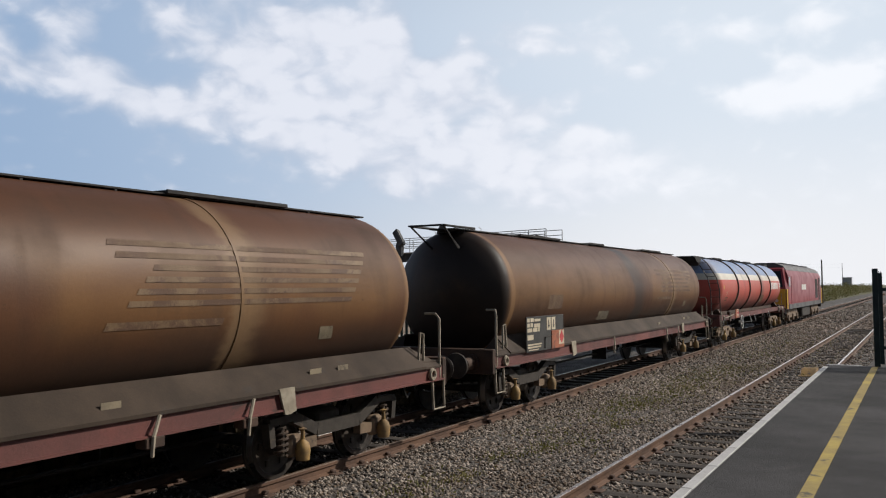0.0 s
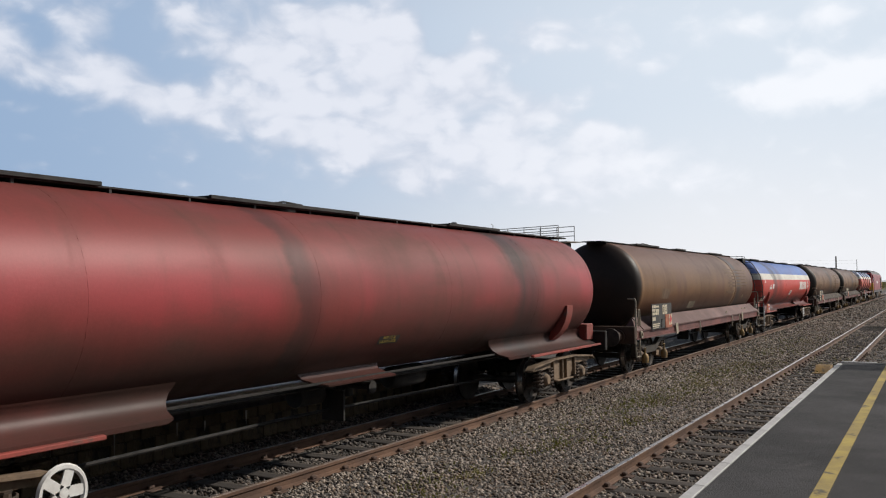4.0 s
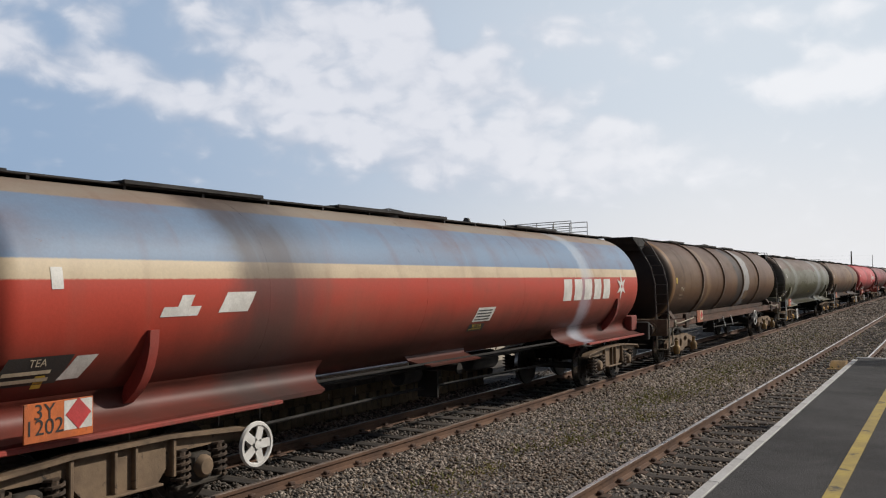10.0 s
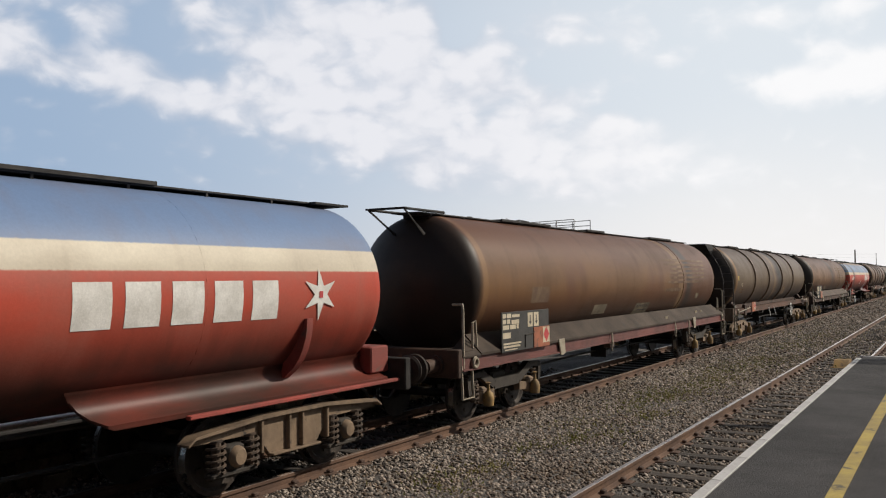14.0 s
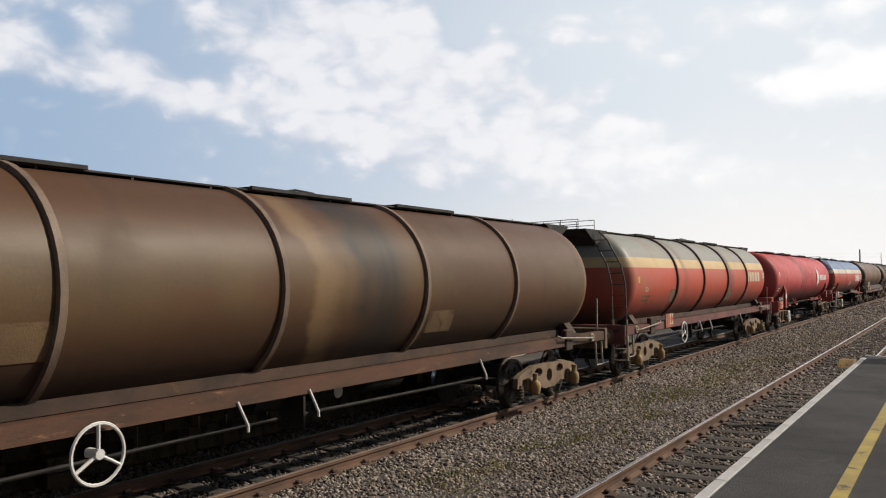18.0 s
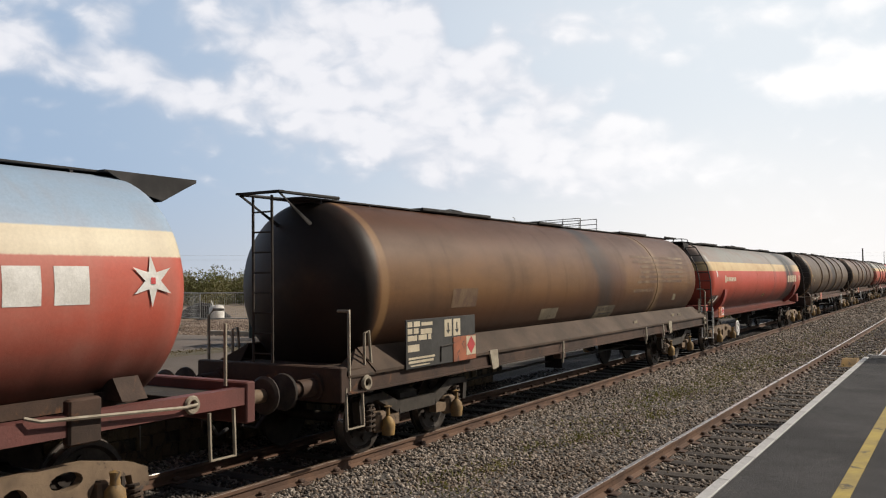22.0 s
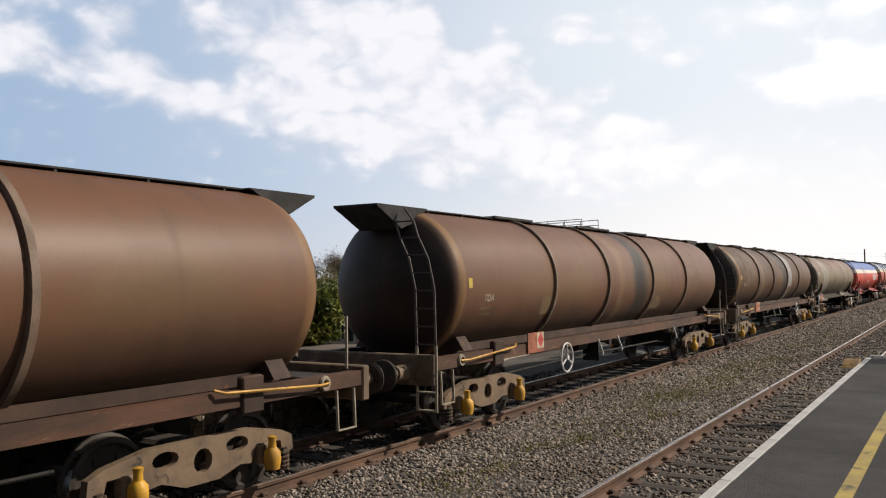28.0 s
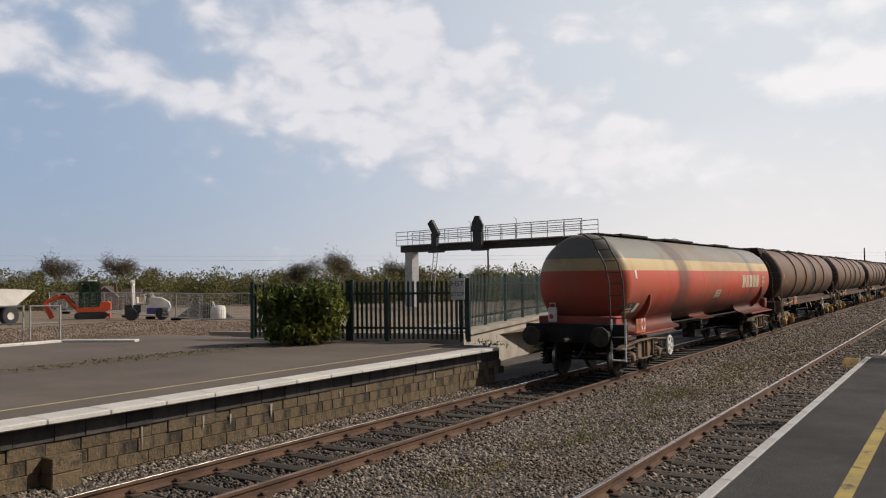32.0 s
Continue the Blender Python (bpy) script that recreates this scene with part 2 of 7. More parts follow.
BALLAST = mat("ballast stone", (0.112, 0.10, 0.09), (0.07, 0.062, 0.055), 0.5, 0.95, bump=0.9, grain=18, spot=(0.04, 0.036, 0.026), depth=0.05)
RUST_RAIL = mat("rusty rail web", (0.135, 0.072, 0.042), (0.08, 0.045, 0.03), 1.2, 0.85, bump=0.3)
RAIL_HEAD = mat("polished rail head", (0.42, 0.40, 0.38), (0.30, 0.27, 0.25), 2.0, 0.42, metal=1.0, bump=0.05)
RAIL_BROWN = mat("rusty rail head", (0.19, 0.125, 0.085), (0.12, 0.08, 0.055), 2.0, 0.5, bump=0.1)
RAIL_DULL = mat("dulled rail head", (0.66, 0.62, 0.59), (0.5, 0.45, 0.41), 2.0, 0.3, metal=1.0, bump=0.05)
SLEEPER = mat("weathered sleeper", (0.085, 0.068, 0.054), (0.045, 0.037, 0.031), 1.5, 0.9, bump=0.8, grain=25, vary=0.6, stretch=(0.3, 2.5, 1))
CHAIR = mat("cast rail chair", (0.12, 0.065, 0.04), (0.07, 0.045, 0.035), 4, 0.85, vary=0.3)
ASPHALT = mat("platform asphalt", (0.040, 0.0365, 0.036), (0.023, 0.0215, 0.022), 0.8, 0.88, bump=1.0, grain=55, spot=(0.060, 0.054, 0.05), spots=0.60)
ASPHALT_OPP = mat("worn platform asphalt", (0.165, 0.132, 0.106), (0.122, 0.099, 0.082), 0.3, 0.9, bump=0.5, grain=70, spot=(0.15, 0.12, 0.085), spots=0.62)
WHITE_LINE = mat("worn white paint", (0.55, 0.54, 0.53), (0.42, 0.41, 0.40), 1.8, 0.75, bump=0.4, grain=30, spot=(0.15, 0.142, 0.14), spots=0.55)
YELLOW_LINE = mat("worn yellow paint", (0.46, 0.34, 0.07), (0.33, 0.25, 0.09), 1.6, 0.75, bump=0.4, grain=30, spot=(0.10, 0.085, 0.06), spots=0.55)
PALE_YELLOW = mat("pale yellow paint", (0.50, 0.42, 0.20), (0.40, 0.33, 0.17), 1.2, 0.75, spot=(0.2, 0.17, 0.11), spots=0.6)
COPING = mat("white coping", (0.70, 0.675, 0.63), (0.58, 0.55, 0.50), 1.6, 0.8, bump=0.6, grain=25, spot=(0.09, 0.08, 0.07), spots=0.60, vary=0.15)
BLUE_BRICK = mat("sooty blue brick", (0.062, 0.054, 0.05), (0.032, 0.028, 0.027), 3.0, 0.85, bump=0.7, grain=30, vary=0.7, spot=(0.10, 0.085, 0.07), spots=0.63)
STONE = mat("brown wall block", (0.16, 0.115, 0.065), (0.085, 0.066, 0.042), 1.1, 0.92, bump=1.0, grain=14, spot=(0.04, 0.032, 0.024), spots=0.50, vary=0.3, depth=0.03)
SEEP = mat("lime seep", (0.42, 0.38, 0.33), (0.30, 0.27, 0.23), 6, 0.9)
MORTAR = mat("mortar", (0.12, 0.088, 0.058), (0.075, 0.056, 0.04), 2, 0.95)
CONCRETE = mat("pale concrete", (0.42, 0.38, 0.32), (0.32, 0.28, 0.23), 0.8, 0.9, bump=0.4, grain=20, spot=(0.2, 0.17, 0.13))
GRASS = mat("rough grass ground", (0.13, 0.12, 0.055), (0.085, 0.085, 0.04), 0.15, 0.95, bump=0.9, grain=6, spot=(0.18, 0.14, 0.08), spots=0.58, depth=0.08)
DIRT = mat("dry dirt and moss", (0.135, 0.105, 0.065), (0.095, 0.08, 0.05), 1.5, 0.95, bump=0.9, grain=30, spot=(0.07, 0.065, 0.035), spots=0.55)
GRAVEL = mat("depot gravel", (0.27, 0.205, 0.145), (0.19, 0.145, 0.105), 0.25, 0.95, bump=0.8, grain=10, spot=(0.34, 0.27, 0.2), spots=0.6, depth=0.05)
DARK = mat("black grime", (0.022, 0.018, 0.0155), (0.013, 0.0115, 0.0105), 3, 0.85)
RUSTY = mat("rust-brown frame", (0.07, 0.036, 0.021), (0.038, 0.023, 0.016), 1.2, 0.8, spot=(0.13, 0.055, 0.024), spots=0.58)
ORANGE_SOLE = mat("rusty orange solebar", (0.105, 0.044, 0.022), (0.05, 0.027, 0.017), 1.3, 0.75, spot=(0.25, 0.13, 0.07), spots=0.60, stretch=(1, 0.5, 2))
PINK_SOLE = mat("faded maroon solebar", (0.165, 0.052, 0.042), (0.10, 0.038, 0.032), 0.8, 0.65, spot=(0.05, 0.03, 0.024), spots=0.58)
PINK_SKIRT = mat("grimy maroon skirt", (0.15, 0.068, 0.058), (0.10, 0.05, 0.042), 0.7, 0.7, spot=(0.05, 0.03, 0.025), spots=0.58)
BROWN_SKIRT = mat("dusty brown skirt", (0.050, 0.030, 0.016), (0.029, 0.019, 0.012), 0.8, 0.85, spot=(0.035, 0.026, 0.021), spots=0.57)
BOGIE = mat("dusty bogie casting", (0.21, 0.145, 0.09), (0.12, 0.083, 0.054), 2.5, 0.8, spot=(0.034, 0.026, 0.021), spots=0.58)
BOGIE_DARK = mat("dark bogie frame", (0.046, 0.037, 0.028), (0.027, 0.022, 0.018), 2.5, 0.85, spot=(0.08, 0.056, 0.037), spots=0.58)
WHEEL = mat("grimy wheel steel", (0.055, 0.042, 0.033), (0.032, 0.026, 0.022), 4, 0.7, metal=0.2)
TREAD = mat("bright wheel tread", (0.5, 0.48, 0.46), (0.4, 0.38, 0.36), 4, 0.3, metal=1.0)
SPRING = mat("grimy coil spring", (0.09, 0.06, 0.04), (0.05, 0.038, 0.03), 6, 0.75)
YELLOW_BOX = mat("yellow axlebox", (0.62, 0.33, 0.02), (0.42, 0.22, 0.03), 3, 0.6, spot=(0.12, 0.08, 0.04), spots=0.6)
OCHRE_BOX = mat("dirty ochre axlebox", (0.33, 0.20, 0.06), (0.20, 0.13, 0.06), 3, 0.7, spot=(0.09, 0.065, 0.045), spots=0.55)
WALKWAY = mat("black walkway steel", (0.03, 0.0258, 0.024), (0.018, 0.0162, 0.0156), 3, 0.8)
LADDER = mat("dark ladder steel", (0.095, 0.075, 0.062), (0.06, 0.048, 0.042), 4, 0.7)
WHITE_STEEL = mat("white painted steel", (0.74, 0.73, 0.70), (0.6, 0.58, 0.55), 5, 0.55, spot=(0.3, 0.24, 0.18), spots=0.68)
CREAM_STEEL = mat("grubby cream steel", (0.368, 0.32, 0.24), (0.256, 0.216, 0.16), 5, 0.7, spot=(0.144, 0.104, 0.072), spots=0.6)
WHITE_MARK = mat("white marking", (0.72, 0.70, 0.66), (0.58, 0.56, 0.52), 4, 0.6)
FADED_MARK = mat("faded marking", (0.19, 0.12, 0.06), (0.12, 0.07, 0.036), 0.8, 0.7, spot=(0.10, 0.052, 0.028), spots=0.46)
NOTICE = mat("grimy cream paint", (0.24, 0.195, 0.125), (0.15, 0.12, 0.08), 2.0, 0.7, spot=(0.08, 0.06, 0.042), spots=0.55)
CREAM_MARK = mat("cream marking", (0.58, 0.50, 0.36), (0.45, 0.38, 0.27), 3, 0.65)
BLACK_MARK = mat("black plate", (0.03, 0.03, 0.03), (0.045, 0.04, 0.035), 3, 0.6)
GREY_BOARD = mat("black data board", (0.045, 0.042, 0.038), (0.03, 0.028, 0.026), 2, 0.7)
ORANGE_MARK = mat("orange hazard plate", (0.60, 0.15, 0.035), (0.42, 0.11, 0.035), 3, 0.6, spot=(0.22, 0.09, 0.05))
FADED_ORANGE = mat("faded orange plate", (0.36, 0.11, 0.05), (0.24, 0.085, 0.045), 3, 0.7, spot=(0.10, 0.055, 0.04), spots=0.55)
RED_MARK = mat("red hazard diamond", (0.55, 0.05, 0.05), (0.42, 0.05, 0.05), 3, 0.6)
YELLOW_MARK = mat("yellow warning label", (0.66, 0.47, 0.05), (0.5, 0.36, 0.06), 3, 0.6)
BLUE_MARK = mat("blue label", (0.09, 0.2, 0.45), (0.07, 0.15, 0.33), 3, 0.6)
GREEN_MARK = mat("green label", (0.06, 0.3, 0.09), (0.05, 0.2, 0.07), 3, 0.6)

# ---- building kit ----


class Kit:
    """Collects vertices and faces of one part."""

    def __init__(self):
        self.v, self.f = [], []

    def add(self, vs, fs):
        n = len(self.v)
        self.v += [tuple(p) for p in vs]
        self.f += [tuple(i + n for i in q) for q in fs]
        return self

    def box(self, x0, x1, y0, y1, z0, z1, b=0.0, m=None):
        """A box; b: width of the chamfer on its edges."""
        if b <= 0:
            vs = [(x, y, z) for z in (z0, z1) for y in (y0, y1) for x in (x0, x1)]
            fs = [(0, 2, 3, 1), (4, 5, 7, 6), (0, 1, 5, 4), (2, 6, 7, 3), (0, 4, 6, 2), (1, 3, 7, 5)]
        else:
            vs, fs = [], []
            ring = [(x0 + b, y0), (x1 - b, y0), (x1, y0 + b), (x1, y1 - b), (x1 - b, y1), (x0 + b, y1), (x0, y1 - b), (x0, y0 + b)]
            cx, cy = (x0 + x1) / 2, (y0 + y1) / 2
            for z, inset in ((z0, b), (z0 + b, 0), (z1 - b, 0), (z1, b)):
                for x, y in ring:
                    vs.append((x + (inset if x < cx else -inset), y + (inset if y < cy else -inset), z))
            for r in range(3):
                for i in range(8):
                    j = (i + 1) % 8
                    fs.append((r * 8 + i, r * 8 + j, r * 8 + 8 + j, r * 8 + 8 + i))
            fs += [tuple(range(7, -1, -1)), tuple(range(24, 32))]
        if m:
            vs = [m @ Vector(p) for p in vs]
        return self.add(vs, fs)

    def rod(self, p0, p1, r, n=8, r1=None, caps=True):
        p0, p1 = Vector(p0), Vector(p1)
        d = (p1 - p0).normalized()
        a = d.orthogonal().normalized()
        b = d.cross(a)
        r1 = r if r1 is None else r1
        vs = []
        for p, q in ((p0, r), (p1, r1)):
            for i in range(n):
                t = 2 * math.pi * i / n
                vs.append(p + (a * math.cos(t) + b * math.sin(t)) * q)
        fs = [(i, (i + 1) % n, n + (i + 1) % n, n + i) for i in range(n)]
        if caps:
            fs += [tuple(range(n - 1, -1, -1)), tuple(range(n, 2 * n))]
        return self.add(vs, fs)

    def tube(self, pts, r, n=6):
        """One bent pipe through the points."""
        pts = [Vector(p) for p in pts]
        vs, fs = [], []
        for i, p in enumerate(pts):
            d = (pts[min(i + 1, len(pts) - 1)] - pts[max(i - 1, 0)]).normalized()
            a = (Vector((0, 0, 1)) if abs(d.z) < 0.8 else Vector((1, 0, 0))).cross(d).normalized()
            c = d.cross(a)
            vs += [p + (a * math.cos(6.2832 * k / n) + c * math.sin(6.2832 * k / n)) * r for k in range(n)]
        for i in range(len(pts) - 1):
            fs += [(i * n + k, i * n + (k + 1) % n, (i + 1) * n + (k + 1) % n, (i + 1) * n + k) for k in range(n)]
        fs += [tuple(range(n - 1, -1, -1)), tuple(range((len(pts) - 1) * n, len(pts) * n))]
        return self.add(vs, fs)

    def turn(self, profile, n=32, centre=(0, 0, 0), axis="y", arc=(0, 360)):
        """A body turned about an axis: profile of (place along it, radius)."""
        full = arc[1] - arc[0] >= 360
        m = n if full else n + 1
        vs, fs = [], []
        for s, r in profile:
            for i in range(m):
                t = radians(arc[0] + (arc[1] - arc[0]) * i / n)
                u, w = r * math.cos(t), r * math.sin(t)
                p = {"y": (u, s, w), "x": (s, u, w), "z": (u, w, s)}[axis]
                vs.append((p[0] + centre[0], p[1] + centre[1], p[2] + centre[2]))
        for j in range(len(profile) - 1):
            for i in range(n):
                k = (i + 1) % m
                q = (j * m + i, j * m + k, (j + 1) * m + k, (j + 1) * m + i)
                fs.append(q if axis != "y" else q[::-1])
        return self.add(vs, fs)

    def ring(self, centre, big, small, axis="x", n=24, k=6):
        vs, fs = [], []
        for i in range(n):
            t = 2 * math.pi * i / n
            for j in range(k):
                s = 2 * math.pi * j / k
                r, h = big + small * math.cos(s), small * math.sin(s)
                p = {"x": (h, r * math.cos(t), r * math.sin(t)), "y": (r * math.cos(t), h, r * math.sin(t)), "z": (r * math.cos(t), r * math.sin(t), h)}[axis]
                vs.append((p[0] + centre[0], p[1] + centre[1], p[2] + centre[2]))
        for i in range(n):
            for j in range(k):
                fs.append((i * k + j, ((i + 1) % n) * k + j, ((i + 1) % n) * k + (j + 1) % k, i * k + (j + 1) % k))
        return self.add(vs, fs)

    def plate(self, pts, t, axis="x", at=0.0):
        """A flat outline of thickness t; axis: the way it is thick. pts are (y, z), (x, z) or (x, y)."""
        def p3(p, s):
            return {"x": (s, p[0], p[1]), "y": (p[0], s, p[1]), "z": (p[0], p[1], s)}[axis]
        n = len(pts)
        vs = [p3(p, at) for p in pts] + [p3(p, at + t) for p in pts]
        fs = [tuple(range(n - 1, -1, -1)), tuple(range(n, 2 * n))] + [(i, (i + 1) % n, n + (i + 1) % n, n + i) for i in range(n)]
        return self.add(vs, fs)

    def strip(self, profile, y0, y1, axis="y"):
        """A closed profile of (x, z) drawn out along y."""
        return self.plate(profile, y1 - y0, "y", y0)

    def mesh(self, name, material, smooth=35):
        me = bpy.data.meshes.new(name)
        me.from_pydata(self.v, [], self.f)
        me.validate()
        b = bmesh.new()
        b.from_mesh(me)
        bmesh.ops.recalc_face_normals(b, faces=b.faces)
        b.to_mesh(me)
        b.free()
        if smooth:
            me.polygons.foreach_set("use_smooth", [True] * len(me.polygons))
            me.set_sharp_from_angle(angle=radians(smooth))
        me.materials.append(material)
        return me


def part(name, kit, material, parent=None, label="", at=None, smooth=35):
    """Links a kit (or a mesh already made) as ONE mesh object under a thing or under a part."""
    ob = new(name, kit.mesh(name, material, smooth) if isinstance(kit, Kit) else kit)
    if parent is not None:
        ob.parent = parent
    if at is not None:
        ob.matrix_basis = at
    return tagged(ob, label) if label else ob


def thing(name, label, category, group="", kind="", at=None, kit=None, material=None):
    ob = new(name, kit.mesh(name, material) if kit else None)
    if at is not None:
        ob.matrix_basis = at
    return tagged(ob, label, category, group, kind)


def lettering(text, size, material, name="lettering"):
    """A flat mesh of text in the built-in font, centred, lying in x and y."""
    cu = bpy.data.curves.new(name, "FONT")
    cu.body, cu.size, cu.align_x, cu.align_y = text, size, "CENTER", "CENTER"
    ob = bpy.data.objects.new(name, cu)
    scene.collection.objects.link(ob)
    bpy.context.view_layer.update()
    me = bpy.data.meshes.new_from_object(ob.evaluated_get(bpy.context.evaluated_depsgraph_get()))
    bpy.data.objects.remove(ob)
    me.materials.clear()
    me.materials.append(material)
    return me


# ---- the ground and the railway ----
RAILS = {"far": (-8.85, -7.345), "near": (-3.757, -2.252)}
PLAT_Z, OPP_Z = 0.915, 0.80


def terrain():
    # one sheet to the horizon
    g = Kit()
    g.add([(-3000, -600, -0.62), (3000, -600, -0.62), (3000, 4500, -0.62), (-3000, 4500, -0.62)], [(0, 1, 2, 3)])
    tagged(part("ground", g, GRASS), "rough grassy ground beside the line", "ground", kind="structure")
    # ballast bed: shoulders and dips between the sleepers' ends
    xs = [-14.5, -9.75, -9.4, -8.85, -8.1, -7.345, -6.6, -5.9, -5.2, -4.5, -3.757, -3.0, -2.252, -1.9, -1.3, 3.0]
    hs = [-0.5, -0.07, -0.13, -0.19, -0.205, -0.185, -0.12, -0.13, -0.15, -0.135, -0.17, -0.19, -0.18, -0.16, -0.2, -0.5]
    ys = [-40 + 1.0 * i for i in range(120)] + [80 + 8.0 * i for i in range(200)]
    vs, fs = [], []
    for y in ys:
        for x, h in zip(xs, hs):
            vs.append((x, y, h + 0.02 * noise.noise((x * 1.3, y * 0.8, 0))))
    n = len(xs)
    for j in range(len(ys) - 1):
        for i in range(n - 1):
            fs.append((j * n + i, j * n + i + 1, (j + 1) * n + i + 1, (j + 1) * n + i))
    tagged(part("ballast_bed", Kit().add(vs, fs), BALLAST), "grey-brown crushed stone ballast bed", "ballast", kind="structure")


def rail_kit(y0, y1):
    prof = [(-0.07, -0.159), (0.07, -0.159), (0.07, -0.148), (0.012, -0.12), (0.010, -0.055), (0.035, -0.04), (0.035, -0.006), (0.028, -0.0005), (-0.028, -0.0005), (-0.035, -0.006),
            (-0.035, -0.04), (-0.010, -0.055), (-0.012, -0.12), (-0.07, -0.148)]
    return Kit().strip(prof, y0, y1)


def tracks():
    for nm, (xa, xb) in RAILS.items():
        tr = thing("track", "straight railway track with rusty rails on weathered sleepers", "railway track", kind="structure")
        web = rail_kit(-40, 1400).mesh("rail", RUST_RAIL)
        head = Kit().strip([(-0.029, 0.0), (0.029, 0.0), (0.027, 0.003), (-0.027, 0.003)], -40, 1400).mesh("rail_head", RAIL_HEAD if nm == "far" else RAIL_DULL)
        brown = Kit().strip([(-0.029, 0.0), (0.029, 0.0), (0.027, 0.003), (-0.027, 0.003)], -40, 1400).mesh("rail_head", RAIL_BROWN)
        for x in (xa, xb):
            r = part("rail", web, None, tr, at=pose(x, 0, 0))
            part("rail_head", brown if x == RAILS["far"][1] else head, None, r, "worn steel running surface")
        c = (xa + xb) / 2
        sl = Kit().box(-1.3, 1.3, -0.125, 0.125, -0.29, -0.158, 0.012).mesh("sleeper", SLEEPER)
        ch = Kit().box(-0.19, 0.19, -0.09, 0.09, -0.160, -0.135, 0.01).box(-0.10, -0.04, -0.05, 0.05, -0.135, -0.085, 0.012).box(0.04, 0.10, -0.05, 0.05, -0.135, -0.085, 0.012).mesh("rail_chair", CHAIR)
        y = -3.0
        while y < 62:
            j = noise.noise((y * 3.3, c, 1.0))
            part("sleeper", sl, None, tr, at=pose(c + 0.02 * j, y, 0, 0, 0, 0.6 * j))
            if 2 < y < 34:
                for x in (xa, xb):
                    part("rail_chair", ch, None, tr, at=pose(x, y, 0))
            y += 0.71
        far = Kit()
        while y < 260:
            far.box(c - 1.3, c + 1.3, y - 0.125, y + 0.125, -0.29, -0.155)
            y += 0.71
        tagged(part("far_sleepers", far, SLEEPER, tr), kind="stuff")


def stones(name, label, n, box, size, material, seed, z0, taper=0.0, bare=False):
    """Loose broken stones: small irregular octahedra, joined."""
    rg = np.random.RandomState(seed)
    x = rg.uniform(box[0], box[1], n)
    y = box[2] + (box[3] - box[2]) * rg.uniform(0, 1, n) ** (1.0 + taper)
    s = rg.uniform(0.55, 1.25, n) * size
    if bare:   # sleepers lie nearly bare between the rails
        near = np.abs((y + 3.0 + 0.355) % 0.71 - 0.355) < 0.135
        mid = (np.abs(x + 8.1) < 1.2) | (np.abs(x + 3.0) < 1.2)
        keep = ~(near & mid) | (rg.rand(n) < 0.12)
        x, y, s, n = x[keep], y[keep], s[keep], int(keep.sum())
    base = np.array([(1, 0, 0), (-1, 0, 0), (0, 1, 0), (0, -1, 0), (0, 0, 1), (0, 0, -1)], float)
    v = base[None] * (0.65 + 0.7 * rg.rand(n, 6, 1)) + rg.uniform(-0.35, 0.35, (n, 6, 3))
    v *= s[:, None, None] * np.array([1, 1, 0.75])
    a = rg.uniform(0, 6.283, n)
    ca, sa = np.cos(a)[:, None], np.sin(a)[:, None]
    vx, vy = v[..., 0] * ca - v[..., 1] * sa, v[..., 0] * sa + v[..., 1] * ca
    zz = z0(x, y) if callable(z0) else np.full(n, z0)
    v = np.stack([vx + x[:, None], vy + y[:, None], v[..., 2] + zz[:, None] + 0.25 * s[:, None]], -1).reshape(-1, 3)
    tri = np.array([(0, 2, 4), (2, 1, 4), (1, 3, 4), (3, 0, 4), (2, 0, 5), (1, 2, 5), (3, 1, 5), (0, 3, 5)])
    f = (tri[None] + 6 * np.arange(n)[:, None, None]).reshape(-1, 3)
    me = bpy.data.meshes.new(name)
    me.vertices.add(len(v)), me.loops.add(f.size), me.polygons.add(len(f))
    me.vertices.foreach_set("co", v.ravel())
    me.loops.foreach_set("vertex_index", f.ravel().astype(np.int32))
    me.polygons.foreach_set("loop_start", np.arange(0, f.size, 3, dtype=np.int32))
    me.update(calc_edges=True)
    me.validate()
    me.materials.append(material)
    return tagged(new(name, me), label, "ballast stones", kind="stuff")


def island_stone(name, dark, light, warm):
    m = bpy.data.materials.new(name)
    m.use_nodes = True
    k = Nodes(m.node_tree)
    r = k.add("NewGeometry").outputs["Random Per Island"]
    v = k.add("TexCoord").outputs["Object"]
    c = k.mix(k.smooth(r, 0.0, 1.0), dark, light)
    c = k.mix(k.smooth(k.math("FRACT", k.math("MULTIPLY", r, 13.7)), 0.6, 1.0, 0.0, 0.8), c, warm)
    c = k.mix(k.smooth(k.noise(v, 60.0, 3.0), 0.3, 0.7, 0.0, 0.35), c, dark)
    c = k.mix(k.smooth(k.noise(v, 0.35, 4.0), 0.5, 0.7, 0.0, 0.5), c, tuple(0.6 * q for q in warm))
    b = k.add("BsdfPrincipled")
    k.put(c, b.inputs["Base Color"])
    b.inputs["Roughness"].default_value = 0.92
    k.put(b.outputs[0], k.add("OutputMaterial").inputs[0])
    return m


STONES = island_stone("broken ballast", (0.028, 0.022, 0.018), (0.47, 0.40, 0.335), (0.18, 0.118, 0.07))
# darker copy of the ballast, painting in the shade beneath the train
SHADE_STONES = island_stone("oily ballast", (0.022, 0.018, 0.015), (0.22, 0.19, 0.165), (0.09, 0.06, 0.04))
GRIT = island_stone("pale brown rubble", (0.11, 0.075, 0.055), (0.40, 0.32, 0.26), (0.26, 0.175, 0.12))


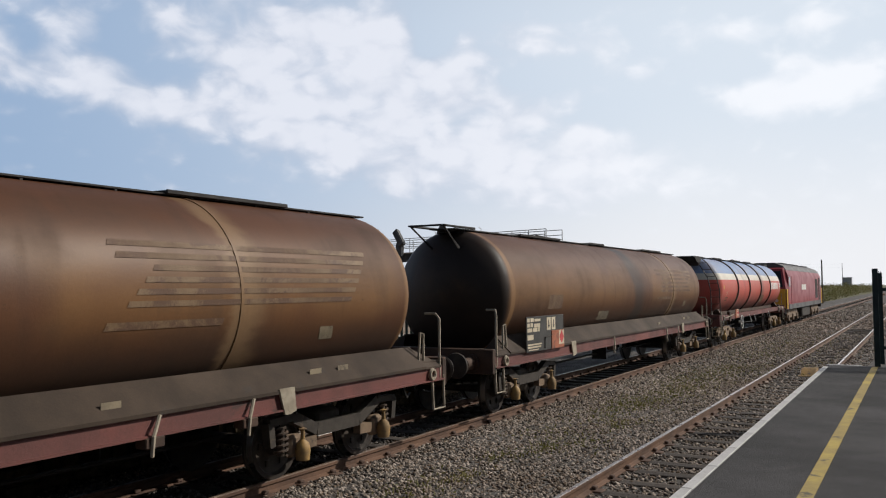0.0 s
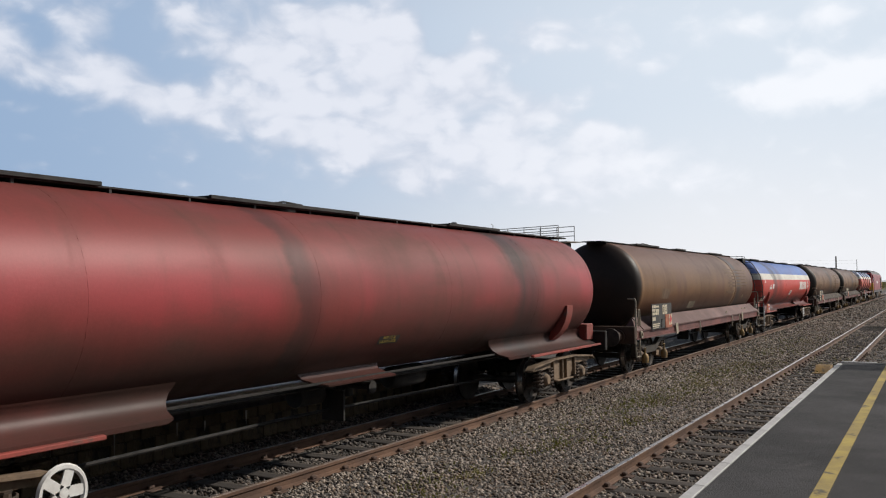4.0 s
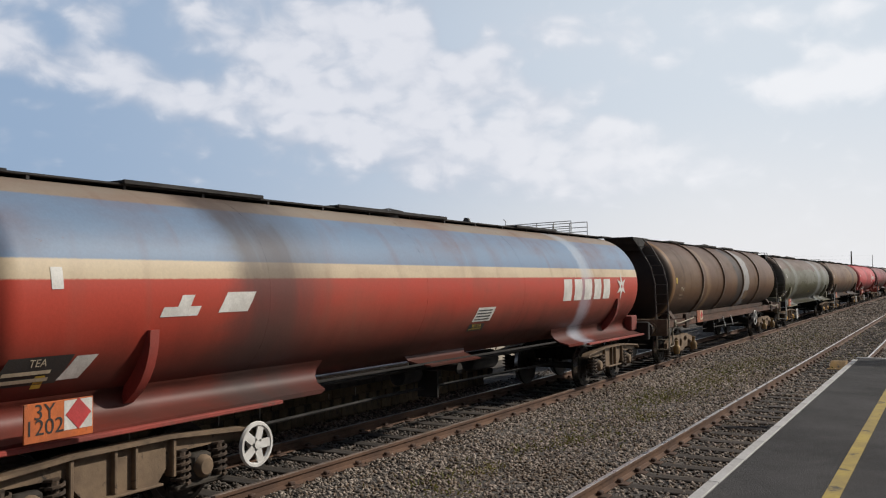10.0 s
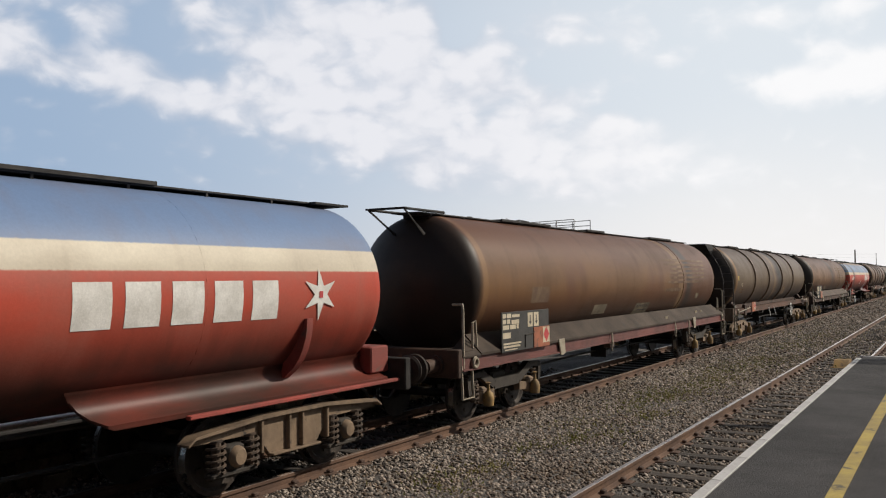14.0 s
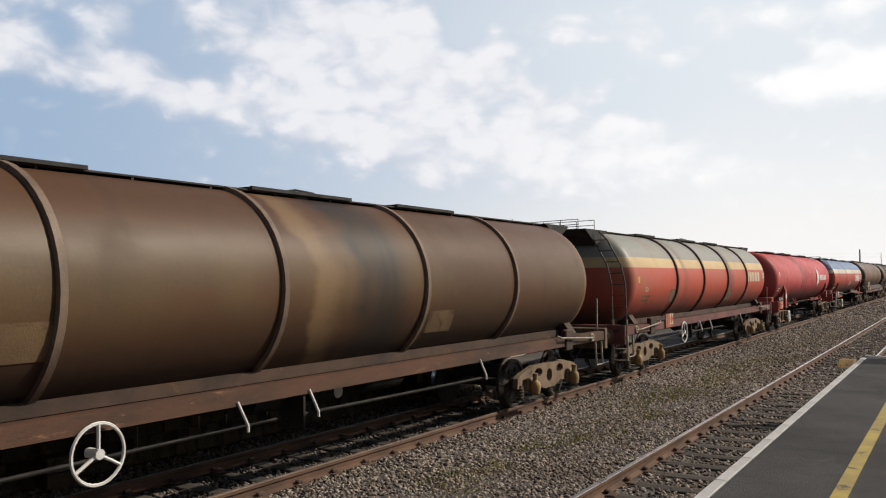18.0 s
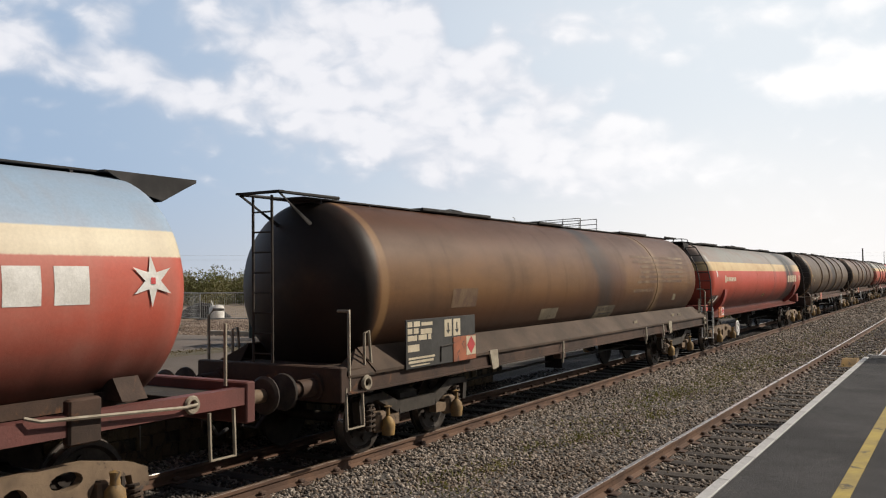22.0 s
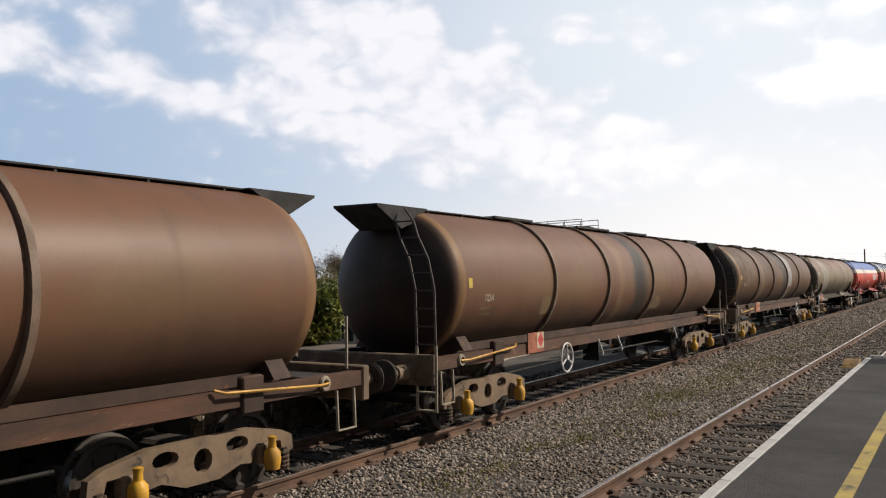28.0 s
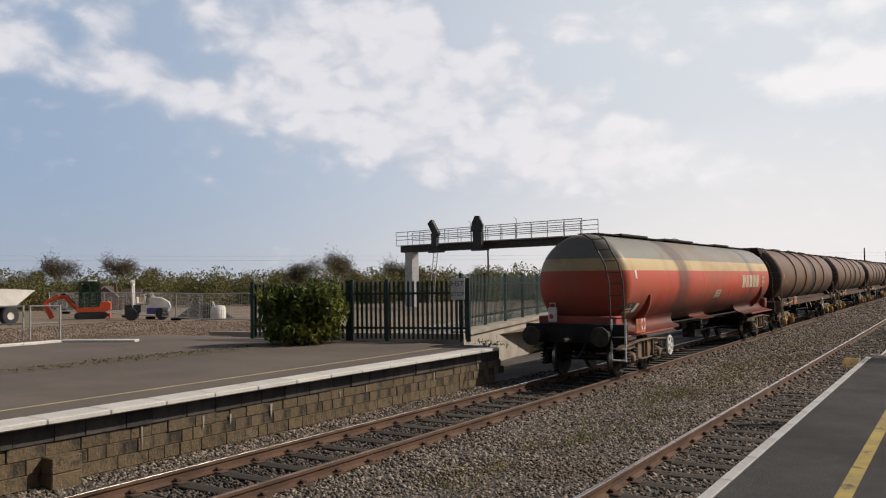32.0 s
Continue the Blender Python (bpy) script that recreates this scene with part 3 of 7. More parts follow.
def bed_height(x, y):
    return np.interp(x, [-9.75, -9.4, -8.8, -8.1, -7.4, -6.6, -5.9, -5.2, -4.5, -3.7, -3.0, -2.3, -1.9, -1.3], [-0.06, -0.13, -0.175, -0.185, -0.17, -0.12, -0.13, -0.15, -0.135, -0.165, -0.175, -0.17, -0.15, -0.2]) - 0.008


def ballast_stones():
    lab = "loose broken grey and brown ballast stones"
    stones("ballast_stones", lab, 42000, (-7.27, -3.85, 3.0, 24.0), 0.030, STONES, 3, bed_height, taper=0.35)
    stones("ballast_stones", lab, 15000, (-9.75, -7.4, 3.0, 22.0), 0.030, SHADE_STONES, 4, bed_height, taper=0.3, bare=True)
    stones("ballast_stones", lab, 7000, (-9.72, -9.15, 3.0, 19.0), 0.030, STONES, 14, bed_height, taper=0.2)
    stones("ballast_stones", lab, 13000, (-3.7, -1.7, 4.0, 24.0), 0.030, STONES, 5, bed_height, taper=0.3, bare=True)
    stones("ballast_stones", lab, 16000, (-7.27, -3.85, 20.0, 60.0), 0.045, STONES, 6, bed_height, taper=0.5)
    stones("ballast_stones", lab, 14000, (-7.27, 2.0, 55.0, 130.0), 0.075, STONES, 8, bed_height, taper=0.5)
    stones("ballast_stones", lab, 5000, (-3.7, -1.5, 20.0, 50.0), 0.045, STONES, 7, bed_height, taper=0.5, bare=True)


# ---- the platforms ----


def near_platform():
    p = thing("platform", "dark asphalt platform with white edge and yellow safety line", "platform", kind="structure")
    part("platform_surface", Kit().box(-1.54, 12, -25, 17.9, 0.60, PLAT_Z - 0.004, 0.01), ASPHALT, p)
    part("platform_wall", Kit().box(-1.46, 12, -25, 17.85, -0.6, 0.60), BLUE_BRICK, p, "sooty brick platform wall")
    y, i = -8.0, 0
    slab = Kit().box(-0.044, 0.044, 0.004, 0.906, -0.09, 0.0, 0.006).mesh("edge_slab", WHITE_LINE)
    while y < 17.2:
        part("edge_slab", slab, None, p, at=pose(-1.583, y, PLAT_Z + 0.0005))
        y += 0.91
    part("end_edge", Kit().box(-1.61, -1.0, 17.9, 18.0, 0.8, PLAT_Z, 0.006), WHITE_LINE, p, "white painted platform end edge")
    part("safety_line", Kit().box(-0.815, -0.71, -25, 17.7, PLAT_Z - 0.01, PLAT_Z + 0.003), YELLOW_LINE, p, "worn yellow painted line")


def opp_platform():
    p = thing("opposite_platform", "old stone-faced platform with white painted coping", "platform", kind="structure")
    part("platform_surface", Kit().box(-22, -10.00, -30, 18.4, 0.5, OPP_Z - 0.004, 0.008), ASPHALT_OPP, p)
    part("wall_core", Kit().box(-12, -9.90, -30, 18.3, -0.6, 0.71), MORTAR, p, "recessed mortar behind the blocks")
    cop = Kit().box(-0.24, 0.24, 0.003, 0.897, -0.075, 0.0, 0.014).mesh("coping_slab", COPING)
    y = -12.6
    while y < 18.0:
        part("coping_slab", cop, None, p, at=pose(-9.76, y, OPP_Z + 0.003 + 0.004 * noise.noise((y, 0, 0))))
        y += 0.9
    part("yellow_line", Kit().box(-10.77, -10.735, -30, 18.3, OPP_Z - 0.01, OPP_Z + 0.002), PALE_YELLOW, p, "thin yellow painted line")
    rg = random.Random(5)
    # top course: sooty brick whose dark colour also holds the coping's shadow
    course = [(0.48, 0.72, BLUE_BRICK, 0.42, 0.62, "sooty_block"), (0.31, 0.47, STONE, 0.30, 0.5, "wall_block"), (0.13, 0.30, STONE, 0.30, 0.55, "wall_block"), (-0.05, 0.12, STONE, 0.3, 0.5, "wall_block"), (-0.25, -0.06, STONE, 0.3, 0.5, "wall_block")]
    shared = {}
    for z0, z1, m, lo, hi, nm in course:
        y = -4.0 - rg.random() * 0.3
        while y < 18.2:
            w = rg.choice((0.20, 0.28, 0.35, 0.42, 0.50)) if m is STONE else rg.choice((0.44, 0.55, 0.62))
            if (w, z0) not in shared:
                shared[w, z0] = Kit().box(-0.2, 0.0, 0.002, w - 0.002, z0 - 0.003, z1 + 0.003, 0.008).mesh(nm, m)
            out = 0.03 if m is BLUE_BRICK else 0.0
            part(nm, shared[w, z0], None, p, at=pose(-9.76 + out + rg.uniform(-0.012, 0.012), y, 0))
            y += w
    b = thing("wall_pier", "squat dark brick pier built against the platform wall", "pier", kind="structure")
    part("pier_block", Kit().box(-9.8, -9.55, 6.38, 6.80, 0.11, 0.31, 0.012), STONE, b)
    part("pier_block", Kit().box(-9.8, -9.555, 6.385, 6.795, -0.25, 0.105, 0.012), STONE, b)
    # lime seeps that run down from the joints
    rs = random.Random(14)
    for y, z, h in ((7.85, 0.46, 0.36), (8.95, 0.45, 0.2), (9.5, 0.40, 0.16), (10.4, 0.44, 0.22), (12.2, 0.42, 0.12), (13.0, 0.45, 0.16), (15.4, 0.46, 0.2), (17.3, 0.5, 0.3)):
        w = rs.uniform(0.02, 0.05)
        part("lime_streak", Kit().plate([(y, z), (y + w, z), (y + w * 0.8, z - h * 0.6), (y + w * 0.5, z - h), (y + w * 0.2, z - h * 0.7)], 0.004, "x", -9.742), SEEP, p)
    # drift of dirt and dry moss along a joint of the surface
    k, vs = Kit(), []
    for i in range(31):
        y = 9.0 + i * 0.3
        c = -15.6 + 0.02 * i + 0.1 * noise.noise((y, 3, 0))
        hw = 0.62 * (0.55 + 0.45 * math.sin(math.pi * i / 30)) + 0.16 * noise.noise((y * 1.4, 7, 0))
        vs += [(c - hw, y, OPP_Z + 0.001), (c, y, OPP_Z + 0.012), (c + hw, y, OPP_Z + 0.001)]
    k.add(vs, [q for i in range(30) for q in ((3 * i, 3 * i + 1, 3 * i + 4, 3 * i + 3), (3 * i + 1, 3 * i + 2, 3 * i + 5, 3 * i + 4))])
    part("dirt_drift", k, DIRT, p, "drift of dry brown dirt and moss")


def light_block_wall():
    # plain unseen wall, added behind the platform camera to block low sky light
    w = thing("wall_east", "plain dark brick wall along the back of the platform", "wall", kind="structure")
    part("wall_face", Kit().box(7.0, 7.4, -45, 17.5, -0.6, 5.6, 0.01), BLUE_BRICK, w)
    part("wall_cap", Kit().box(6.94, 7.46, -45, 17.55, 5.6, 5.72, 0.01), CONCRETE, w)
    part("wall_return", Kit().box(-1.2, 7.0, -25.4, -25.0, -0.6, 5.6, 0.01), BLUE_BRICK, w)


light_block_wall()
terrain()
tracks()
near_platform()
opp_platform()

# ---- the train ----
BARRELS = {"ribbed": (2.36, 1.25), "skirted": (2.35, 1.245), "frameless": (2.30, 1.215), "hooded": (2.30, 1.215), "cast": (2.30, 1.215)}
ZC, TR = BARRELS["ribbed"]               # axis height and radius of the barrel in hand
RIMS = {"ribbed": 8.1, "skirted": 8.05, "frameless": 8.4, "hooded": 8.4, "cast": 8.4}
TRAIN_X, SPEED, WHEEL_R = -8.10, 16.67, 0.46
PIVOTS = {"ribbed": (-6.95, 6.35), "skirted": (-7.0, 6.35), "frameless": (-7.2, 6.75), "hooded": (-7.2, 6.75), "cast": (-7.1, 6.65)}
AXLE = 0.93


def barrel(kind):
    """Takes the barrel of that kind of wagon in hand."""
    global ZC, TR
    ZC, TR = BARRELS[kind]


def tank_kit(rim, dome=0.5, crown=1.75, knuckle=0.33, tail=0.0):
    """A barrel with dished ends: a shallow crown that runs into a tight knuckle."""
    far = math.sqrt((crown - knuckle) ** 2 - (TR - knuckle) ** 2)
    turn = math.acos(far / (crown - knuckle))
    apex = rim + dome
    half = [(apex - crown * (1 - math.cos(turn * i / 6)), crown * math.sin(turn * i / 6)) for i in range(7)]
    base = apex - crown + far
    for i in range(1, 7):
        a = turn + (math.pi / 2 - turn) * i / 6
        half.append((base + knuckle * math.cos(a), TR - knuckle + knuckle * math.sin(a)))
    prof = [(-y - tail, r) for y, r in half] + [(-4.0, TR), (0.0, TR), (4.0, TR)] + half[::-1]
    return Kit().turn(prof, 64, (0, 0, ZC))


def hoop(y, wide=0.05, proud=0.055):
    return Kit().turn([(y - wide, TR - 0.01), (y - wide * 0.8, TR + proud), (y + wide * 0.8, TR + proud), (y + wide, TR - 0.01)], 48, (0, 0, ZC))


def curved(y0, y1, z0, z1, skew=0.0, lift=0.005, side=1):
    """A thin patch that lies on the barrel's flank between two heights."""
    k = Kit()
    ny, nz = max(1, int(abs(y1 - y0) / 0.6)), max(2, int(abs(z1 - z0) / 0.12))
    vs, fs = [], []
    for j in range(nz + 1):
        z = z0 + (z1 - z0) * j / nz
        s = max(-0.999, min(0.999, (z - ZC) / TR))
        c = math.sqrt(1 - s * s)
        for i in range(ny + 1):
            y = y0 + (y1 - y0) * i / ny + skew * (z - z0)
            vs.append((side * (TR + lift) * c, y, ZC + (TR + lift) * s))
    for j in range(nz):
        for i in range(ny):
            a = j * (ny + 1) + i
            fs.append((a, a + 1, a + ny + 2, a + ny + 1))
    return k.add(vs, fs)


def curved_text(text, size, y, z, material, name="lettering"):
    me = lettering(text, size, material, name)
    for v in me.vertices:
        s = max(-0.99, min(0.99, (z + v.co.y - ZC) / TR))
        v.co = ((TR + 0.007) * math.sqrt(1 - s * s), y + v.co.x, ZC + (TR + 0.007) * s)
    return me


def wheelset_mesh():
    k = Kit()
    for s in (-1, 1):
        prof = [(0.60, 0.10), (0.63, 0.12), (0.665, 0.15), (0.66, 0.36), (0.655, 0.40), (0.655, 0.485), (0.69, 0.487), (0.70, WHEEL_R), (0.79, WHEEL_R - 0.006), (0.80, 0.40), (0.76, 0.37), (0.75, 0.16), (0.84, 0.13), (0.84, 0.05)]
        k.turn([(s * x, r) for x, r in prof], 28, axis="x")
        for i in range(6):
            a = i * math.pi / 3
            k.box(-0.02, 0.02, -0.03, 0.03, -0.04, 0.04, 0.0, Matrix.Translation((s * 0.757, 0.27 * math.cos(a), 0.27 * math.sin(a))))
    k.rod((-1.05, 0, 0), (1.05, 0, 0), 0.075, 12)
    me = k.mesh("wheelset", WHEEL)
    me.materials.append(TREAD)
    for p in me.polygons:   # the tyre's running face is worn bright
        r = math.hypot(p.center.y, p.center.z)
        if 0.425 < r < 0.47 and abs(p.center.x) > 0.69:
            p.material_index = 1
    return me


def spring_kit(x, y, z0, z1, r):
    k = Kit()
    turns, n = 5, 50
    pts = [(x + r * math.cos(6.283 * turns * i / n), y + r * math.sin(6.283 * turns * i / n), z0 + (z1 - z0) * i / n) for i in range(n + 1)]
    return k.tube(pts, 0.018, 5).rod((x, y, z0), (x, y, z1), r * 0.55, 8)


def bar(k, p, q, half, x0, x1):
    """A straight member of a side frame between two (y, z) points."""
    (ya, za), (yb, zb) = p, q
    n = Vector((-(zb - za), yb - ya)).normalized() * half
    k.plate([(ya - n.x, za - n.y), (yb - n.x, zb - n.y), (yb + n.x, zb + n.y), (ya + n.x, za + n.y)], x1 - x0, "x", x0)


def pierced(outline, holes, x0, x1):
    """A thick plate in the plane of y and z with round openings right through it."""
    from mathutils.geometry import tessellate_polygon
    loops = [outline] + [[(cy + ry * math.cos(6.2832 * i / 14), cz + rz * math.sin(6.2832 * i / 14)) for i in range(14)] for cy, cz, ry, rz in holes]
    flat = [p for lp in loops for p in lp]
    tris = tessellate_polygon([[Vector((y, z, 0)) for y, z in lp] for lp in loops])
    n = len(flat)
    vs = [(x0, y, z) for y, z in flat] + [(x1, y, z) for y, z in flat]
    fs = [tuple(t) for t in tris] + [tuple(i + n for i in t) for t in tris]
    s = 0
    for lp in loops:
        m = len(lp)
        fs += [(s + i, s + (i + 1) % m, n + s + (i + 1) % m, n + s + i) for i in range(m)]
        s += m
    return Kit().add(vs, fs)


def bogie_cast(parent, y, box_mat):
    """Cast side-frame bogie with oval openings and pot axleboxes."""
    b = part("bogie", Kit().box(-0.95, 0.95, -0.22, 0.22, 0.45, 0.74, 0.04).rod((0, 0, 0.70), (0, 0, 1.05), 0.22, 16), BOGIE_DARK, parent, at=pose(0, y, 0))
    rim = [(-1.42, 0.42), (-1.40, 0.60), (-1.22, 0.68), (-0.70, 0.78), (0.70, 0.78), (1.22, 0.68), (1.40, 0.60), (1.42, 0.42), (1.24, 0.40), (1.20, 0.56), (0.80, 0.58), (0.72, 0.38), (0.55, 0.40), (0.24, 0.30), (-0.24, 0.30), (-0.55, 0.40), (-0.72, 0.38), (-0.80, 0.58), (-1.20, 0.56), (-1.24, 0.40)]
    for s in (-1, 1):
        x0, x1 = (1.0, 1.1) if s > 0 else (-1.1, -1.0)
        part("side_frame", pierced(rim, [(-0.50, 0.635, 0.17, 0.085), (0.50, 0.635, 0.17, 0.085), (0.0, 0.54, 0.13, 0.13)], x0, x1), BOGIE, b, "dusty cast steel side frame", smooth=30)
        for e in (-1, 1):
            ax = Kit().box(1.0 if s > 0 else -1.16, 1.16 if s > 0 else -1.0, e * AXLE - 0.13, e * AXLE + 0.13, 0.34, 0.58, 0.03)
            part("axlebox", ax, BOGIE, b)
            pot = Kit().turn([(0.28, 0.03), (0.29, 0.085), (0.40, 0.105), (0.49, 0.095), (0.54, 0.05), (0.60, 0.045), (0.66, 0.055), (0.68, 0.0)], 12, (s * 1.24, e * AXLE - 0.02, 0.0), "z")
            part("damper_pot", pot, box_mat, b)
            part("spring", spring_kit(s * 1.06, e * (AXLE + 0.34), 0.20, 0.46, 0.075), SPRING, b)
        part("tie_bar", Kit().box(min(s * 1.02, s * 1.12), max(s * 1.02, s * 1.12), -1.40, -0.5, 0.165, 0.195, 0.005), BOGIE_DARK, b)
    return b


def bogie_plate(parent, y, box_mat, caps):
    """Fabricated plate-frame bogie with paired coil springs beside each axlebox."""
    ax = 1.0
    b = part("bogie", Kit().box(-0.95, 0.95, -0.3, 0.3, 0.52, 0.80, 0.04).rod((0, 0, 0.78), (0, 0, 1.0), 0.22, 16), BOGIE_DARK, parent, at=pose(0, y, 0))
    for s in (-1, 1):
        x0, x1 = (1.02, 1.09) if s > 0 else (-1.09, -1.02)
        k = Kit().plate([(-1.70, 0.69), (-1.62, 0.76), (-0.55, 0.84), (0.55, 0.84), (1.62, 0.76), (1.70, 0.69), (0.66, 0.68), (0.42, 0.40), (-0.42, 0.40), (-0.66, 0.68)], x1 - x0, "x", x0)
        lo, hi = min(s * 1.0, s * 1.18), max(s * 1.0, s * 1.18)
        k.plate([(-1.74, 0.70), (-1.64, 0.765), (-0.56, 0.845), (0.56, 0.845), (1.64, 0.765), (1.74, 0.70), (1.74, 0.725), (1.63, 0.80), (0.56, 0.88), (-0.56, 0.88), (-1.63, 0.80), (-1.74, 0.725)], hi - lo, "x", lo)
        for e in (-1, 1):
            k.box(min(s * 1.02, s * 1.15), max(s * 1.02, s * 1.15), e * 0.60 - 0.025, e * 0.60 + 0.025, 0.44, 0.83, 0.01)
            k.box(min(s * 1.02, s * 1.15), max(s * 1.02, s * 1.15), e * 0.12 - 0.02, e * 0.12 + 0.02, 0.42, 0.84, 0.008)
        k.box(min(s * 1.03, s * 1.17), max(s * 1.03, s * 1.17), -0.44, 0.44, 0.385, 0.415, 0.008)
        part("side_frame", k, BOGIE, b, "fabricated steel side frame")
        for e in (-1, 1):
            part("axlebox", Kit().box(min(s * 0.98, s * 1.12), max(s * 0.98, s * 1.12), e * ax - 0.36, e * ax + 0.36, 0.27, 0.34, 0.02).box(min(s * 0.98, s * 1.13), max(s * 0.98, s * 1.13), e * ax - 0.14, e * ax + 0.14, 0.33, 0.62, 0.03), BOGIE_DARK, b)
            part("axle_cap", Kit().turn([(s * 1.12, 0.0), (s * 1.12, 0.125), (s * 1.16, 0.12), (s * 1.20, 0.085), (s * 1.205, 0.0)], 16, (0, e * ax, 0.48), "x"), box_mat if caps else BOGIE, b)
            for d in (-0.26, 0.26):
                part("spring", spring_kit(s * 1.07, e * ax + d, 0.34, 0.70, 0.10), SPRING, b)
    return b


def bogie_swing(parent, y, box_mat):
    """Dark primary-sprung bogie with a dipped side frame and swinging arms."""
    b = part("bogie", Kit().box(-0.95, 0.95, -0.26, 0.26, 0.50, 0.80, 0.04).rod((0, 0, 0.78), (0, 0, 1.0), 0.22, 16), BOGIE_DARK, parent, at=pose(0, y, 0))
    for s in (-1, 1):
        x0, x1 = (1.0, 1.12) if s > 0 else (-1.12, -1.0)
        k = Kit()
        for p, q, h in (((-1.42, 0.80), (-0.95, 0.82), 0.045), ((-0.95, 0.82), (-0.48, 0.60), 0.075), ((-0.48, 0.60), (0.48, 0.60), 0.085), ((0.48, 0.60), (0.95, 0.82), 0.075), ((0.95, 0.82), (1.42, 0.80), 0.045),
                        ((-1.40, 0.80), (-1.36, 0.50), 0.05), ((1.40, 0.80), (1.36, 0.50), 0.05)):
            bar(k, p, q, h, x0, x1)
        part("side_frame", k, BOGIE_DARK, b, "dark grimy side frame")
        for e in (-1, 1):
            a = Kit()
            bar(a, (e * 0.50, 0.46), (e * AXLE, 0.44), 0.07, x0, x1)
            a.box(min(s * 0.98, s * 1.15), max(s * 0.98, s * 1.15), e * AXLE - 0.15, e * AXLE + 0.15, 0.32, 0.60, 0.04)
            part("axle_arm", a, BOGIE, b)
            pot = Kit().turn([(0.28, 0.03), (0.29, 0.085), (0.42, 0.10), (0.50, 0.08), (0.55, 0.03), (0.66, 0.025), (0.68, 0.055), (0.70, 0.0)], 12, (s * 1.23, e * AXLE, 0.0), "z")
            part("damper_pot", pot, box_mat, b)
            part("spring", spring_kit(s * 1.06, e * (AXLE + 0.22), 0.36, 0.72, 0.08), SPRING, b)
    return b


WHEELS = None


def add_wheels(bogie, axle):
    for e in (-1, 1):
        part("wheelset", WHEELS, None, bogie, "grimy steel wheelset", at=pose(0, e * axle, WHEEL_R))


def handwheel(parent, y, z, r, material, x=1.27, spokes=3):
    h = part("handbrake_wheel", Kit().ring((0, 0, 0), r, 0.018, "x", 28, 6), material, parent, "white painted handbrake wheel", at=pose(x, y, z))
    k = Kit().rod((-0.14, 0, 0), (0.03, 0, 0), 0.05, 10)
    for i in range(spokes):
        a = math.pi / 2 + 2 * math.pi * i / spokes
        k.rod((0, 0, 0), (0, r * math.cos(a), r * math.sin(a)), 0.018, 6)
    part("spoke", k, material, h)


def ladder(parent, end, material, x0=1.15, top=3.58, low=1.35, steps=None, y=8.66, half=0.17, bend=1.0):
    """A ladder up the tank's end, bent inwards over the dome."""
    y = end * y
    line = [(low, x0), (2.3, x0 - 0.02 * bend), (2.75, x0 - 0.12 * bend), (3.1, x0 - 0.32 * bend), (3.35, x0 - 0.52 * bend), (top, x0 - 0.80 * bend)]
    inward = lambda z: y - end * max(0.0, z - 3.05) * 0.75 * bend
    lad = part("ladder", Kit().tube([(x - half, inward(z), z) for z, x in line], 0.02, 6), material, parent)
    part("stile", Kit().tube([(x + half, inward(z), z) for z, x in line], 0.02, 6), material, lad)
    rung = Kit().rod((-half, 0, 0), (half, 0, 0), 0.013, 5).mesh("rung", material)
    z = low + 0.12
    while z < top:
        x = float(np.interp(z, [a for a, _ in line], [b for _, b in line]))
        part("rung", rung, None, lad, at=pose(x, inward(z), z))
        z += 0.27
    if steps:
        y = end * max(abs(y), 8.98)
        s = part("step_ladder", Kit().tube([(x0 - 0.15, y, low + 0.1), (x0 - 0.15, y, 0.47), (x0 + 0.19, y, 0.47), (x0 + 0.19, y, low + 0.1)], 0.024), steps, parent, "pale painted footstep ladder")
        for z in (0.49, 0.76, 1.03):
            part("step", Kit().box(x0 - 0.15, x0 + 0.19, y - 0.04, y + 0.04, z - 0.012, z + 0.01, 0.004), steps, s)


def buffers(parent, material):
    for e in (-1, 1):
        part("headstock", Kit().box(-1.30, 1.30, min(e * 8.92, e * 9.06), max(e * 8.92, e * 9.06), 0.86, 1.32, 0.015), material, parent)
        for s in (-1, 1):
            b = part("buffer", Kit().turn([(e * 9.06, 0.17), (e * 9.12, 0.17), (e * 9.12, 0.12), (e * 9.40, 0.115), (e * 9.40, 0.085), (e * 9.64, 0.085)], 16, (s * 0.87, 0, 1.06)), material, parent)
            part("buffer_head", Kit().turn([(e * 9.62, 0.0), (e * 9.62, 0.20), (e * 9.65, 0.235), (e * 9.68, 0.225), (e * 9.70, 0.0)], 20, (s * 0.87, 0, 1.06)), WHEEL, b)
        h = part("coupling", Kit().rod((0, e * 9.06, 1.0), (0, e * 9.75, 0.96), 0.05, 8).rod((-0.1, e * 9.3, 0.98), (0.1, e * 9.3, 0.98), 0.03, 8), DARK, parent)
        part("brake_hose", Kit().tube([(0.3, e * 9.06, 0.9), (0.3, e * 9.3, 0.75), (0.25, e * 9.5, 0.55), (0.2, e * 9.7, 0.6)], 0.025, 6), DARK, parent)


